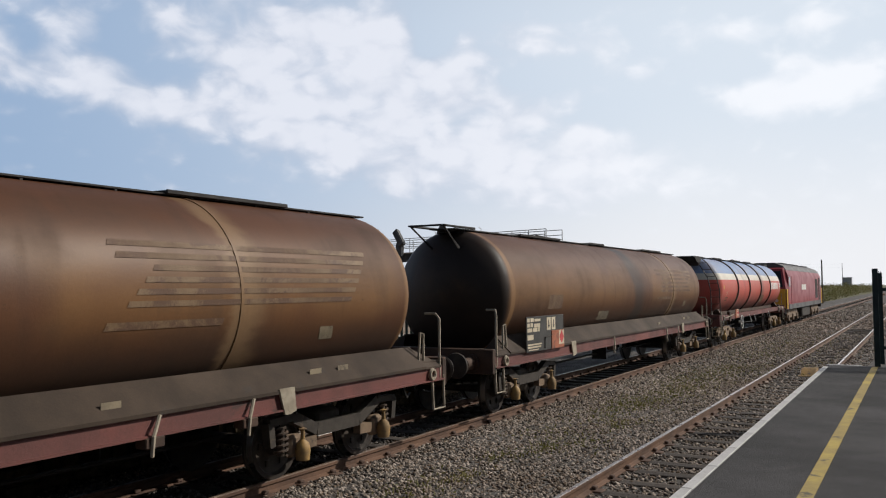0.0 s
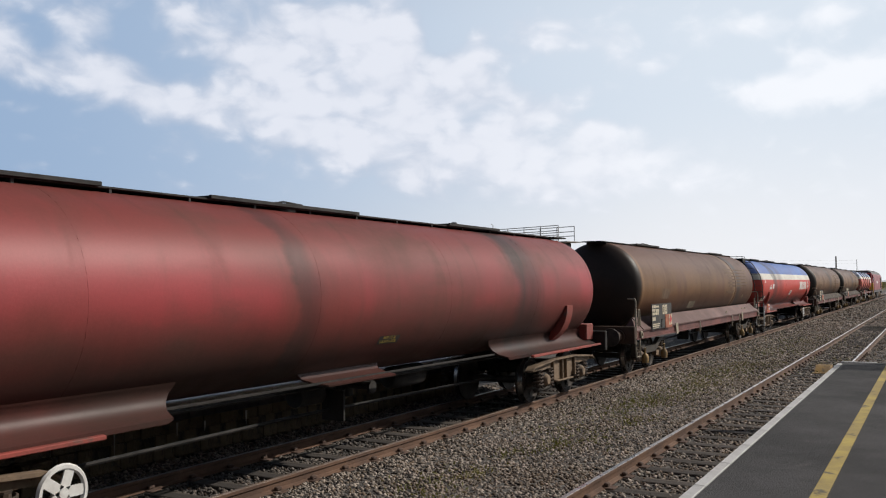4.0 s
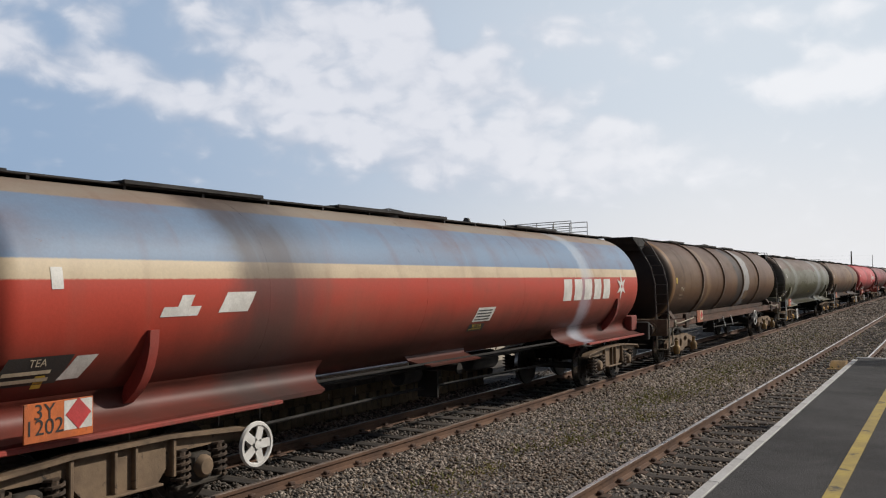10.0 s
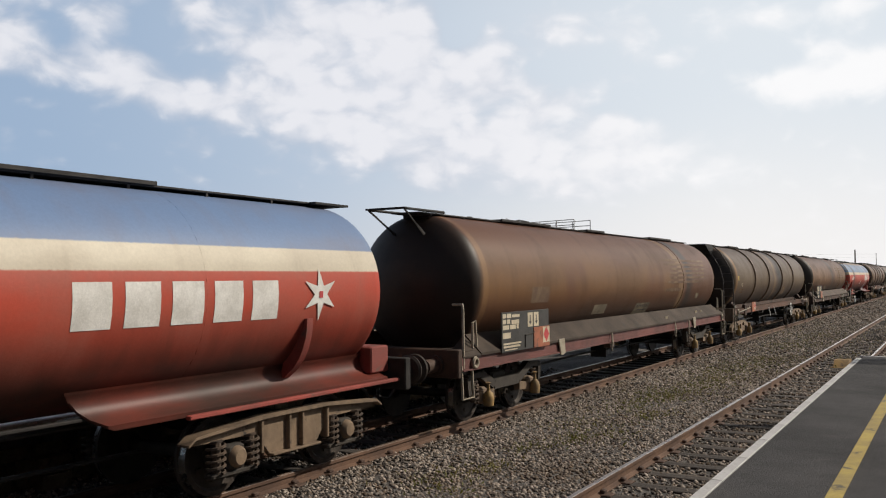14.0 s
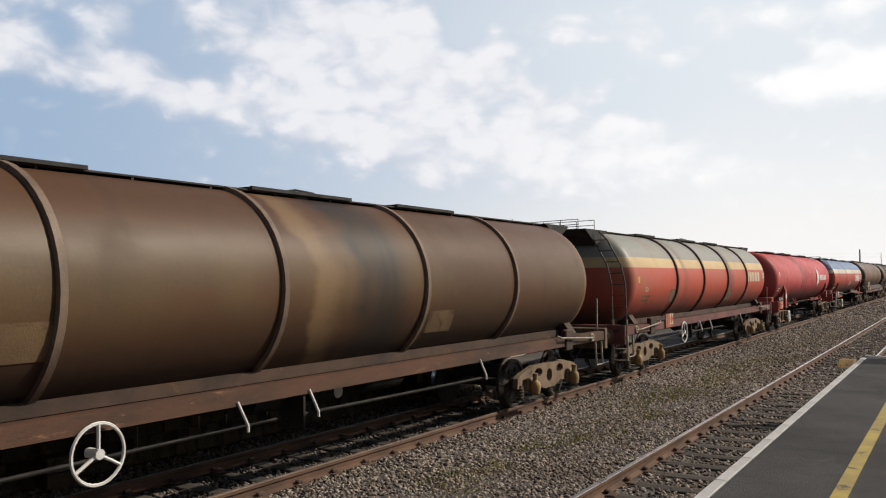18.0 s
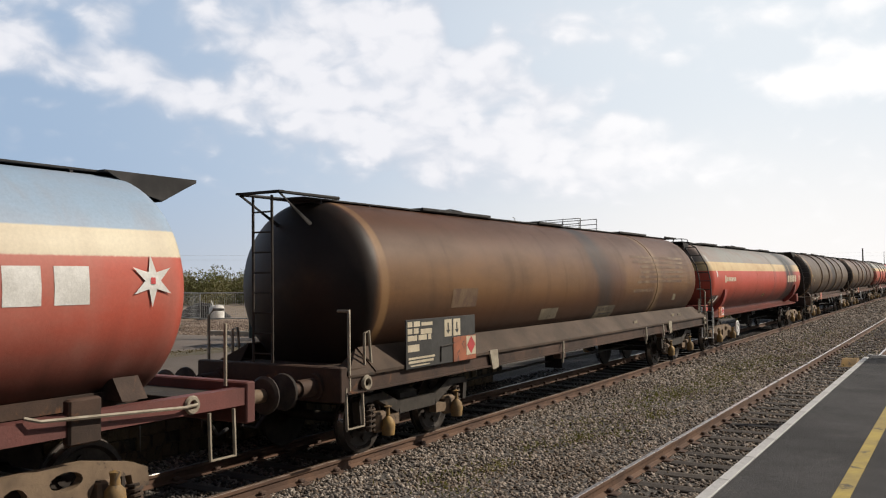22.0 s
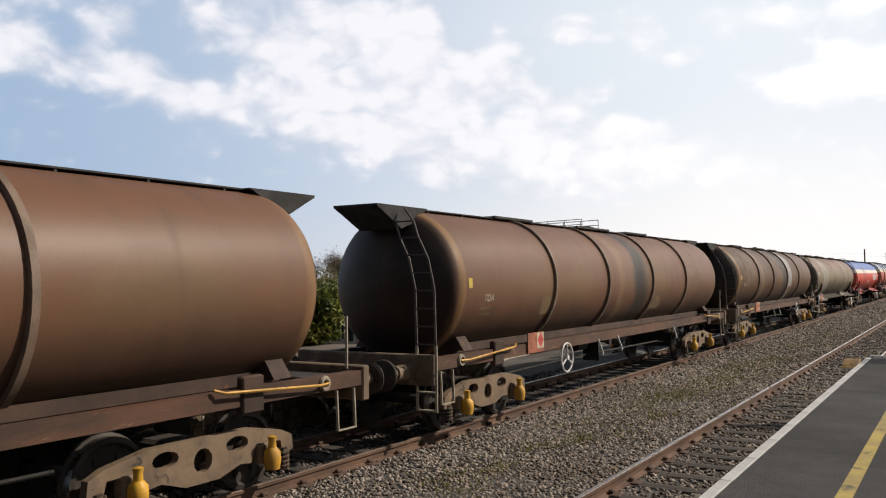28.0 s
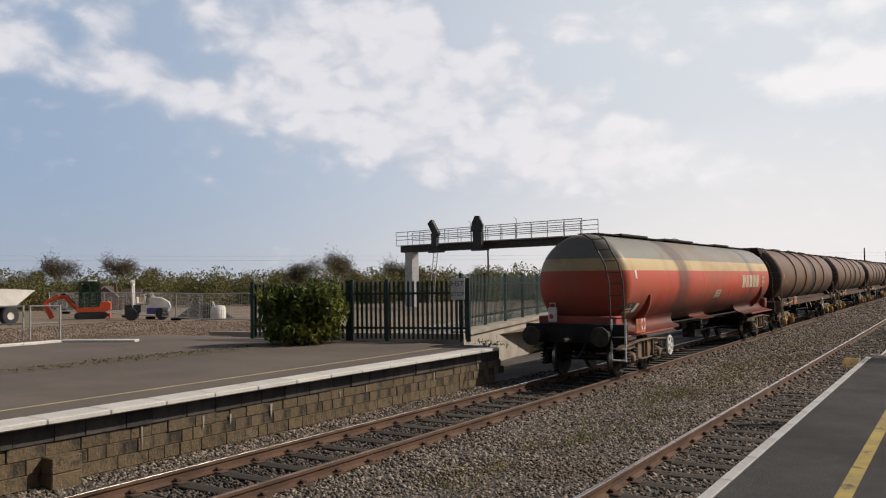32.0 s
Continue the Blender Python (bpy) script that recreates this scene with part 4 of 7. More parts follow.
def walkway(parent, y0, y1, rise, raised):
    """A narrow roof walkway on brackets, with gratings raised a little above it round the hatches. rise: its top above the barrel's crown."""
    top = ZC + TR + rise
    w = part("walkway", Kit().box(-0.28, 0.30, y0, y1, top - 0.024, top, 0.004), WALKWAY, parent, "black steel roof walkway")
    for a, c in raised:
        part("grating", Kit().box(-0.34, 0.33, a, c, top + 0.006, top + 0.032, 0.004).box(0.31, 0.345, a, c, top - 0.01, top + 0.038, 0.004), WALKWAY, w)
    a, c = raised[0]
    m = (a + c) / 2
    part("filler_hatch", Kit().turn([(ZC + TR - 0.03, 0.30), (top + 0.04, 0.30), (top + 0.055, 0.25), (top + 0.06, 0.0)], 20, (0.0, m, 0), "z"), WALKWAY, w, "black filler hatch")
    part("hatch_lever", Kit().tube([(0.1, m - 0.2, top + 0.05), (0.16, m, top + 0.085), (0.2, m + 0.35, top + 0.06)], 0.014, 5), WALKWAY, w)
    br = Kit().box(-0.29, 0.29, -0.02, 0.02, TR - 0.07, TR + rise - 0.02, 0.004).mesh("bracket", WALKWAY)
    y = y0 + 0.4
    while y < y1:
        part("bracket", br, None, w, at=pose(0, y, ZC))
        y += 1.15
    return w


def beak(parent, e, reach=1.3, rim=8.1, drop=0.5, rise=0.02, name="end_hood"):
    """Sloping sheet hood that sheds spills clear of the tank's end: a tray between two thin cheeks."""
    t = ZC + TR + rise
    tip, root, foot = (e * (rim + reach), t), (e * (rim - 0.35), t), (e * (rim + 0.40), t - drop)
    k = Kit().plate([tip, (tip[0], t - 0.03), (foot[0], foot[1] - 0.012), foot], 0.84, "x", -0.42)
    k.plate([root, tip, (tip[0] - e * 0.05, t - 0.02), (root[0], t - 0.02)], 0.84, "x", -0.42)
    hood = part(name, k, WALKWAY, parent, "dark sloping sheet-steel hood", smooth=0)
    for x in (-0.425, 0.405):
        part("cheek", Kit().plate([root, tip, (tip[0], t - 0.035), foot, (e * (rim + 0.1), t - drop * 0.75)], 0.02, "x", x), WALKWAY, hood, smooth=0)


def underframe_gear(parent):
    part("brake_cylinder", Kit().rod((0.15, -1.0, 0.86), (0.15, -0.45, 0.86), 0.15, 16).rod((0.15, -0.45, 0.86), (0.15, 0.2, 0.86), 0.03), DARK, parent)
    part("air_reservoir", Kit().turn([(1.5, 0.0), (1.53, 0.15), (1.6, 0.19), (2.5, 0.19), (2.57, 0.15), (2.6, 0.0)], 16, (0.05, 0, 0.88)), DARK, parent)
    part("brake_rod", Kit().tube([(0.2, -5.2, 0.55), (0.2, -1.0, 0.6), (0.3, 1.2, 0.6), (0.2, 5.2, 0.55)], 0.025).box(0.1, 0.5, -0.3, -0.26, 0.45, 0.9), DARK, parent)
    part("discharge_valve", Kit().rod((0, 0.4, 1.2), (0, 0.4, 0.72), 0.13, 12).rod((-0.5, 0.4, 0.9), (0.5, 0.4, 0.9), 0.065, 10).turn([(0.5, 0.0), (0.5, 0.1), (0.54, 0.1), (0.54, 0.0)], 12, (0, 0.4, 0.88), "x"), DARK, parent)


def hazard_board(parent, y0, z0, w=0.74, h=0.42, x=1.31, faded=False):
    b = part("hazard_board", Kit().box(x - 0.02, x, y0, y0 + w, z0, z0 + h, 0.004), FADED_ORANGE if faded else ORANGE_MARK, parent, "orange hazard board with white and red diamond")
    part("white_panel", Kit().box(x - 0.001, x + 0.003, y0 + w * 0.56, y0 + w * 0.98, z0 + h * 0.2, z0 + h * 0.97), CREAM_MARK if faded else WHITE_MARK, b)
    c = (y0 + w * 0.77, z0 + h * 0.6)
    part("diamond", Kit().plate([(c[0] - 0.13, c[1]), (c[0], c[1] - 0.14), (c[0] + 0.13, c[1]), (c[0], c[1] + 0.14)], 0.003, "x", x + 0.003), RED_MARK, b)
    if not faded:
        for txt, zz in (("3Y", z0 + h * 0.75), ("1202", z0 + h * 0.36)):
            me = lettering(txt, 0.19, BLACK_MARK, "lettering")
            part("lettering", me, None, b, at=pose(x + 0.004, y0 + w * 0.28, zz, 90, 0, 90))


def ribbed_wagon():
    w = thing("tank_wagon", "", "tank wagon")
    part("tank", tank_kit(8.1, 0.5), BROWN[0], w)
    for y in (-4.78, -1.85, 1.3, 4.3):
        part("tank_hoop", hoop(y), HOOP, w, "raised hoop round the barrel")
    walkway(w, -7.9, 7.95, 0.022, [(-1.1, 1.0), (-5.2, -3.5), (2.2, 4.0)])
    for e in (-1, 1):
        beak(w, e, 1.08 if e < 0 else 0.9, 8.1, 0.36 if e < 0 else 0.28)
        part("end_deck", Kit().box(-1.2, 1.2, min(e * 8.3, e * 8.92), max(e * 8.3, e * 8.92), 1.16, 1.205, 0.005), BOGIE_DARK, w)
        part("saddle", Kit().plate([(-1.1, 1.28), (1.1, 1.28), (0.95, 1.5), (0.6, 1.36), (0, 1.28), (-0.6, 1.36), (-0.95, 1.5)], 0.3, "y", e * 7.6 - 0.15), RUSTY, w)
    for s in (-1, 1):
        k = Kit().strip([(s * 1.275, 1.26), (s * 1.12, 1.26), (s * 1.12, 1.245), (s * 1.25, 1.24), (s * 1.25, 1.09), (s * 1.12, 1.085), (s * 1.12, 1.07), (s * 1.275, 1.07)], -8.92, 8.92)
        part("solebar", k, ORANGE_SOLE, w, "rusty orange channel solebar")
        part("valance", Kit().plate([(-7.85, 1.22), (7.85, 1.22), (7.7, 1.36), (-7.7, 1.36)], 0.05, "x", s * 0.80 - 0.025), RUSTY, w)
        for e in (-1, 1):
            part("side_stanchion", Kit().box(min(s * 1.20, s * 1.31), max(s * 1.20, s * 1.31), e * 6.9 - 0.17, e * 6.9 + 0.17, 0.98, 1.40, 0.02), RUSTY, w)
            part("grab_rail", Kit().tube([(s * 1.31, e * 6.3, 1.30), (s * 1.36, e * 6.42, 1.26), (s * 1.36, e * 8.0, 1.17), (s * 1.31, e * 8.2, 1.17)], 0.018), CREAM_STEEL, w)
            part("stirrup", Kit().tube([(s * 1.27, e * 8.75, 1.05), (s * 1.29, e * 8.75, 0.55), (s * 1.29, e * 8.40, 0.55), (s * 1.27, e * 8.40, 1.05)], 0.022, 6), CREAM_STEEL, w)
            part("lifting_eye", Kit().ring((s * 1.29, e * 8.15, 1.17), 0.07, 0.03, "x", 14, 6), CREAM_STEEL, w)
    part("centre_beam", Kit().box(-0.25, 0.25, -8.9, 8.9, 0.95, 1.2, 0.01), DARK, w)
    for y in (-2.3, -1.1, 3.2):
        part("release_lever", Kit().tube([(1.28, y, 1.12), (1.34, y + 0.1, 0.85), (1.34, y + 0.1, 0.78)], 0.018), WHITE_STEEL, w)
    part("upright_rail", Kit().tube([(1.2, 8.7, 1.3), (1.2, 8.7, 1.98)], 0.02), CREAM_STEEL, w)
    ladder(w, -1, LADDER, steps=CREAM_STEEL, y=8.95)
    buffers(w, BOGIE)
    underframe_gear(w)
    handwheel(w, -4.45, 0.88, 0.28, WHITE_STEEL, 1.33)
    hazard_board(w, -5.8, 1.08, 0.68, 0.37, faded=True)
    for y, z, a, b, m in ((-7.35, 1.93, 0.62, 0.05, FADED_MARK), (-7.3, 1.83, 0.5, 0.05, FADED_MARK), (1.9, 1.62, 0.75, 0.34, FADED_MARK), (-4.9, 1.75, 0.5, 0.36, FADED_MARK)):
        part("marking", curved(y, y + a, z, z + b, -0.25), m, w)
    part("class_plate", curved_text("TDA", 0.17, -7.1, 2.12, CREAM_MARK), None, w)
    part("warning_label", curved(-7.82, -7.70, 2.3, 2.46), YELLOW_MARK, w)
    return w


def skirted_wagon():
    w = thing("tank_wagon", "", "tank wagon")
    part("tank", tank_kit(8.05, 0.5, tail=0.18), BROWN[0], w)
    part("seam_hoop", hoop(4.3, 0.03, 0.012), BROWN_SKIRT, w)
    walkway(w, -8.6, 8.15, 0.012, [(-5.6, -3.2), (-1.0, 0.2), (4.0, 6.2)])
    for e in (-1, 1):
        t, out = ZC + TR + 0.03, 9.2 if e < 0 else 8.95
        k = Kit()
        for s in (-1, 1):
            k.tube([(s * 0.36, e * 7.9, t), (s * 0.36, e * (out - 0.03), t), (s * 0.30, e * 8.45, t - 0.40)], 0.028, 6)
        k.box(-0.4, 0.4, min(e * (out - 0.11), e * out), max(e * (out - 0.11), e * out), t - 0.01, t + 0.02, 0.004)
        k.plate([(e * 8.2, t + 0.015), (e * (out - 0.05), t + 0.015), (e * (out - 0.05), t - 0.01), (e * 8.2, t - 0.01)], 0.05, "x", 0.34)
        part("end_platform", k, WALKWAY, w, "black end platform of the walkway")
        part("end_deck", Kit().box(-1.25, 1.25, min(e * 8.3, e * 8.92), max(e * 8.3, e * 8.92), 1.24, 1.28, 0.005), SKIRT, w)
        for s in (-1, 1):
            part("hand_rail", Kit().tube([(s * 1.28, e * 8.86, 1.0), (s * 1.28, e * 8.86, 1.95), (s * 1.24, e * 8.80, 2.03), (s * 1.05, e * 8.80, 2.03)], 0.022), CREAM_STEEL, w, "pale tubular hand rail")
            part("hand_rail", Kit().tube([(s * 1.22, e * 8.45, 1.3), (s * 1.22, e * 8.45, 1.72), (s * 1.22, e * 8.35, 1.75), (s * 1.22, e * 8.30, 1.3)], 0.02), CREAM_STEEL, w)
            part("stirrup", Kit().tube([(s * 1.29, e * 8.95, 1.05), (s * 1.31, e * 8.95, 0.52), (s * 1.31, e * 8.60, 0.52), (s * 1.29, e * 8.60, 1.0)], 0.022, 6), CREAM_STEEL, w)
            part("lifting_eye", Kit().ring((s * 1.33, e * 8.55, 1.08), 0.075, 0.03, "x", 14, 6), CREAM_STEEL, w)
            part("jacking_bracket", Kit().plate([(e * 5.0 - 0.16, 1.24), (e * 5.0 + 0.12, 1.24), (e * 5.0 + 0.16, 0.95), (e * 5.0 + 0.05, 0.92), (e * 5.0 - 0.05, 0.92)], 0.03, "x", s * 1.33 - 0.015), CREAM_STEEL, w)
    for s in (-1, 1):
        k = Kit().strip([(s * 1.00, 1.50), (s * 1.02, 1.52), (s * 1.335, 1.22), (s * 1.335, 1.18), (s * 1.30, 1.20)], -8.35, 8.35)
        part("skirt", k, SKIRT, w, "sloping dusty skirt plate")
        for e in (-1, 1):
            part("skirt_end", Kit().add([(s * 1.0, e * 8.35, 1.51), (s * 1.33, e * 8.35, 1.20), (s * 1.30, e * 8.9, 1.20), (s * 0.9, e * 8.6, 1.28), (s * 1.0, e * 8.35, 1.48), (s * 1.33, e * 8.35, 1.17), (s * 1.30, e * 8.9, 1.17), (s * 0.9, e * 8.6, 1.25)],
                                        [(0, 1, 2, 3), (4, 5, 6, 7), (0, 1, 5, 4), (1, 2, 6, 5), (2, 3, 7, 6), (3, 0, 4, 7)]), SKIRT, w)
        k = Kit().strip([(s * 1.29, 1.19), (s * 1.24, 1.19), (s * 1.24, 0.985), (s * 1.15, 0.98), (s * 1.15, 0.965), (s * 1.335, 0.965), (s * 1.335, 0.985), (s * 1.29, 0.99)], -8.95, 8.95)
        part("solebar", k, SOLE, w, "channel solebar below the skirt")
    part("centre_beam", Kit().box(-0.25, 0.25, -8.9, 8.9, 0.9, 1.15, 0.01), DARK, w)
    for y in (-2.1, 3.0, 4.4):
        part("brake_lever", Kit().tube([(1.33, y, 1.18), (1.38, y - 0.12, 0.98), (1.36, y - 0.12, 0.78)], 0.022), CREAM_STEEL, w)
        part("lever_bracket", Kit().box(1.2, 1.36, y - 0.2, y + 0.05, 0.86, 0.97, 0.01), SOLE, w)
    ladder(w, -1, BOGIE_DARK, x0=0.1, y=9.2, bend=0.0)
    buffers(w, SOLE)
    underframe_gear(w)
    b = part("data_board", Kit().box(1.34, 1.36, -7.66, -5.68, 1.16, 1.86, 0.004), GREY_BOARD, w, "black data board with white markings")
    for y, z, a, h in ((-7.62, 1.755, 0.12, 0.075), (-7.46, 1.755, 0.16, 0.075), (-7.26, 1.76, 0.30, 0.05), (-7.62, 1.655, 0.12, 0.075), (-7.46, 1.655, 0.12, 0.075), (-7.28, 1.64, 0.30, 0.075), (-7.62, 1.555, 0.24, 0.075), (-7.34, 1.555, 0.22, 0.075), (-7.08, 1.555, 0.08, 0.08), (-7.62, 1.40, 0.30, 0.10), (-7.60, 1.29, 0.70, 0.03), (-7.60, 1.235, 0.66, 0.035), (-7.55, 1.19, 0.50, 0.02)):
        part("marking_bar", Kit().box(1.358, 1.363, y, y + a, z, z + h), CREAM_MARK, b)
    for y in (-6.62, -6.36):
        q = part("symbol_panel", Kit().box(1.358, 1.363, y, y + 0.21, 1.56, 1.82), CREAM_MARK, b)
        part("symbol", Kit().box(1.362, 1.366, y + 0.09, y + 0.12, 1.61, 1.77).plate([(y + 0.05, 1.66), (y + 0.105, 1.60), (y + 0.16, 1.66)], 0.004, "x", 1.362), BLACK_MARK, q)
    part("placard_clip", Kit().tube([(1.37, -6.74, 1.20), (1.37, -6.74, 1.42), (1.37, -6.40, 1.44)], 0.012), BOGIE_DARK, b)
    hazard_board(w, -6.38, 1.16, 0.70, 0.38, 1.375, faded=True)
    part("marking", curved(-6.15, -5.35, 1.98, 2.28), FADED_MARK, w)
    for y, z, a, h in ((5.9, 1.78, 0.28, 0.17), (-2.6, 1.62, 0.8, 0.22)):
        part("marking", curved(y, y + a, z, z + h, -0.3), NOTICE, w)
    for y, z in ((2.35, 1.30), (5.6, 1.34), (6.2, 1.34)):
        part("skirt_label", Kit().plate([(y, z - 0.07), (y + 0.24, z - 0.07), (y + 0.24, z + 0.07), (y, z + 0.07)], 0.004, "x", 1.245 - (z - 1.30) * 1.05), NOTICE, w)
    return w


def flare(s, line, y0, y1, slant, thick=0.025):
    """A sheet that follows a line of (x, z) from the barrel outwards, between y0 and y1, its rear end cut on a slant."""
    n = len(line)
    vs, fs = [], []
    for d in (0.0, thick):
        for i, (x, z) in enumerate(line):
            vs += [(s * (x - d * 0.3), y0 + slant * i / (n - 1), z - d), (s * (x - d * 0.3), y1, z - d)]
    m = 2 * n
    for i in range(n - 1):
        a = 2 * i
        fs += [(a, a + 1, a + 3, a + 2), (m + a, m + a + 2, m + a + 3, m + a + 1), (a, a + 2, m + a + 2, m + a), (a + 1, m + a + 1, m + a + 3, a + 3)]
    fs += [(0, m, m + 1, 1), (m - 2, m - 1, 2 * m - 1, 2 * m - 2)]
    return Kit().add(vs, fs)


def frameless_wagon(hooded):
    w = thing("tank_wagon", "", "tank wagon")
    part("tank", tank_kit(8.4, 0.56), BROWN[0], w)
    for y in (-5.2, -1.7, 1.75, 5.25):
        part("weld_seam", hoop(y, 0.03, 0.002), BROWN[0], w)
    walkway(w, -8.1, 8.1, 0.055 if hooded else 0.037, [(-2.8, 0.35), (3.2, 5.3), (-6.6, -4.4)])
    for e in (-1, 1):
        if hooded:
            beak(w, e, 0.85 if e > 0 else 1.15, 8.4, 0.3, 0.055, "end_hood" if e > 0 else "rear_hood")
        if e < 0 or not hooded:
            out, t = (9.2 if e < 0 else 8.75), ZC + TR + 0.037
            k = Kit().box(-0.42, 0.42, min(e * 8.0, e * out), max(e * 8.0, e * out), t - 0.03, t)
            if e < 0:
                for s in (-1, 1):
                    k.plate([(-9.2, t), (-8.4, t), (-8.72, t - 0.3), (-9.05, t - 0.2)], 0.02, "x", s * 0.40)
                    k.tube([(s * 0.4, -9.2, t), (s * 0.4, -9.2, t + 0.08), (s * 0.4, -8.6, t + 0.08), (s * 0.4, -8.5, t)], 0.015)
                k.rod((-0.4, -9.2, t + 0.08), (0.4, -9.2, t + 0.08), 0.015)
            part("end_platform", k, WALKWAY, w, "small black railed platform at the tank's end")
        part("stub_frame", Kit().box(-0.6, 0.6, min(e * 5.2, e * 8.92), max(e * 5.2, e * 8.92), 0.98, 1.16, 0.02), DARK, w)
        part("end_box", Kit().box(-1.0, 1.0, min(e * 8.5, e * 8.93), max(e * 8.5, e * 8.93), 1.12, 1.50, 0.02), FRAME, w, "painted end box above the buffers")
        for s in (-1, 1):
            part("skirt", flare(s, [(0.82, 1.40), (0.79, 1.30), (0.82, 1.20), (0.92, 1.12), (1.10, 1.065), (1.105, 1.035)], e * 3.8, e * 8.75, e * 0.35), FRAME, w, "flared skirt plate over the bogie")
            part("skirt_rail", Kit().box(min(s * 1.13, s * 1.21), max(s * 1.13, s * 1.21), min(e * 5.0, e * 8.9), max(e * 5.0, e * 8.9), 0.99, 1.04, 0.01), FRAME, w)
            vs, fs = [], []
            for i in range(8):
                z = 1.10 + i * 0.125
                r, o = math.sqrt(TR * TR - (z - ZC) ** 2) if abs(z - ZC) < TR else 0.3, 0.30 - 0.036 * i
                vs += [(s * (r - 0.03), e * 6.92 - 0.16, z), (s * (r + o), e * 6.92 - 0.16, z), (s * (r + o), e * 6.92 + 0.16, z), (s * (r - 0.03), e * 6.92 + 0.16, z)]
            for i in range(7):
                fs += [(i * 4 + a, i * 4 + (a + 1) % 4, i * 4 + 4 + (a + 1) % 4, i * 4 + 4 + a) for a in range(4)]
            k = Kit().add(vs, fs + [(3, 2, 1, 0), (28, 29, 30, 31)])
            part("saddle_bracket", k, FRAME, w, "curved saddle bracket up the barrel")
    for s in (-1, 1):
        part("belly_skirt", flare(s, [(0.66, 1.28), (0.66, 1.20), (0.78, 1.14), (1.0, 1.10), (1.003, 1.075)], -4.6, 4.6, 0.0), FRAME, w, "narrow flared skirt along the lower flank")
        part("mid_skirt", flare(s, [(0.62, 1.255), (0.64, 1.18), (0.78, 1.13), (0.97, 1.10)], -1.5, 0.4, 0.25), FRAME, w, "short skirt plate below the filler")
        part("belly_rail", Kit().box(min(s * 0.80, s * 0.86), max(s * 0.80, s * 0.86), -4.9, 4.9, 1.10, 1.135, 0.008), DARK, w, "thin dark pipe rail below the barrel")
    part("brake_pipe", Kit().tube([(0.35, -5.2, 0.98), (0.35, 5.2, 0.98)], 0.03), DARK, w)
    ladder(w, -1, LADDER, x0=1.1, top=3.5, steps=WHITE_STEEL, y=9.1)
    buffers(w, DARK)
    underframe_gear(w)
    h = part("handbrake_wheel", Kit().ring((0, 0, 0), 0.235, 0.03, "x", 24, 6), WHITE_STEEL, w, "white disc handbrake wheel", at=pose(1.24, -5.5, 0.60))
    k = Kit()
    for i in range(5):
        a = 2 * math.pi * i / 5
        n = Vector((-math.sin(a), math.cos(a))) * 0.05
        c0, c1 = Vector((math.cos(a), math.sin(a))) * 0.03, Vector((math.cos(a), math.sin(a))) * 0.22
        k.plate([(c0.x - n.x, c0.y - n.y), (c1.x - n.x, c1.y - n.y), (c1.x + n.x, c1.y + n.y), (c0.x + n.x, c0.y + n.y)], 0.015, "x", 0.0)
    part("spoke", k.rod((-0.1, 0, 0), (0.03, 0, 0), 0.05, 10), WHITE_STEEL, h)
    hazard_board(w, -8.38, 1.08, 0.68, 0.34)
    b = part("data_plate", curved(-8.5, -7.85, 1.54, 1.80, 0.4), BLACK_MARK, w, "black data plate with pale markings")
    part("class_plate", curved_text("TEA", 0.1, -8.1, 1.74, CREAM_MARK), None, b)
    for z in (1.57, 1.64):
        part("marking_bar", curved(-8.42, -7.95, z, z + 0.035, 0, 0.009), CREAM_MARK, b)
    part("diamond", curved(-7.85, -7.62, 1.56, 1.78, 0.6), WHITE_MARK, w)
    part("warning_label", curved(-8.06, -7.94, 2.40, 2.60), WHITE_MARK, w)
    part("warning_label", curved(-8.08, -7.98, 1.5, 1.62), YELLOW_MARK, w)
    sp = part("shunting_plate", curved(-0.15, 0.40, 1.58, 1.70), BLACK_MARK, w, "black plate with yellow lettering")
    part("lettering", curved_text("NOT TO BE", 0.06, 0.12, 1.67, YELLOW_MARK), None, sp)
    part("lettering", curved_text("LOOSE SHUNTED", 0.055, 0.12, 1.615, YELLOW_MARK), None, sp)
    return w


BR, GR, TAN = (0.100, 0.042, 0.020), (0.036, 0.023, 0.016), (0.185, 0.092, 0.034)
BROWN = [tank_paint("grimy brown tank %s" % n, [(0, b), (9, b)], g, d, stain_y=sy, stain_w=sw, stain_on=0.9, second=(0.25, 0.16, 0.085), second_y=s2, tan=t, shift=sh, patch=p, soot_shade=0.97, worn=(0.24, 0.135, 0.06), end=8.05)
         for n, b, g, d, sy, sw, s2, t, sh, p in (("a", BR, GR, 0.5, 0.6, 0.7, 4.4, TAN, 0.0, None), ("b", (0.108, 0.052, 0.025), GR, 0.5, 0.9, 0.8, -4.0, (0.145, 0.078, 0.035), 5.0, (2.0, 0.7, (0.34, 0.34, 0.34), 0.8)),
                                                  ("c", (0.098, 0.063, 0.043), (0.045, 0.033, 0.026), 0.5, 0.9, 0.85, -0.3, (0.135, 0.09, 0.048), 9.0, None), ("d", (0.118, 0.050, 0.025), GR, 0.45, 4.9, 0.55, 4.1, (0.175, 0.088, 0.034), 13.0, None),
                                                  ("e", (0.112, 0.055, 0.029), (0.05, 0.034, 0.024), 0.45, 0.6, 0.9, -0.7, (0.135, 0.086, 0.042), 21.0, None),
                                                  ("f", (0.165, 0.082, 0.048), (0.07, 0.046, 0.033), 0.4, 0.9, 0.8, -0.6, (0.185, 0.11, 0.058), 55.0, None))]
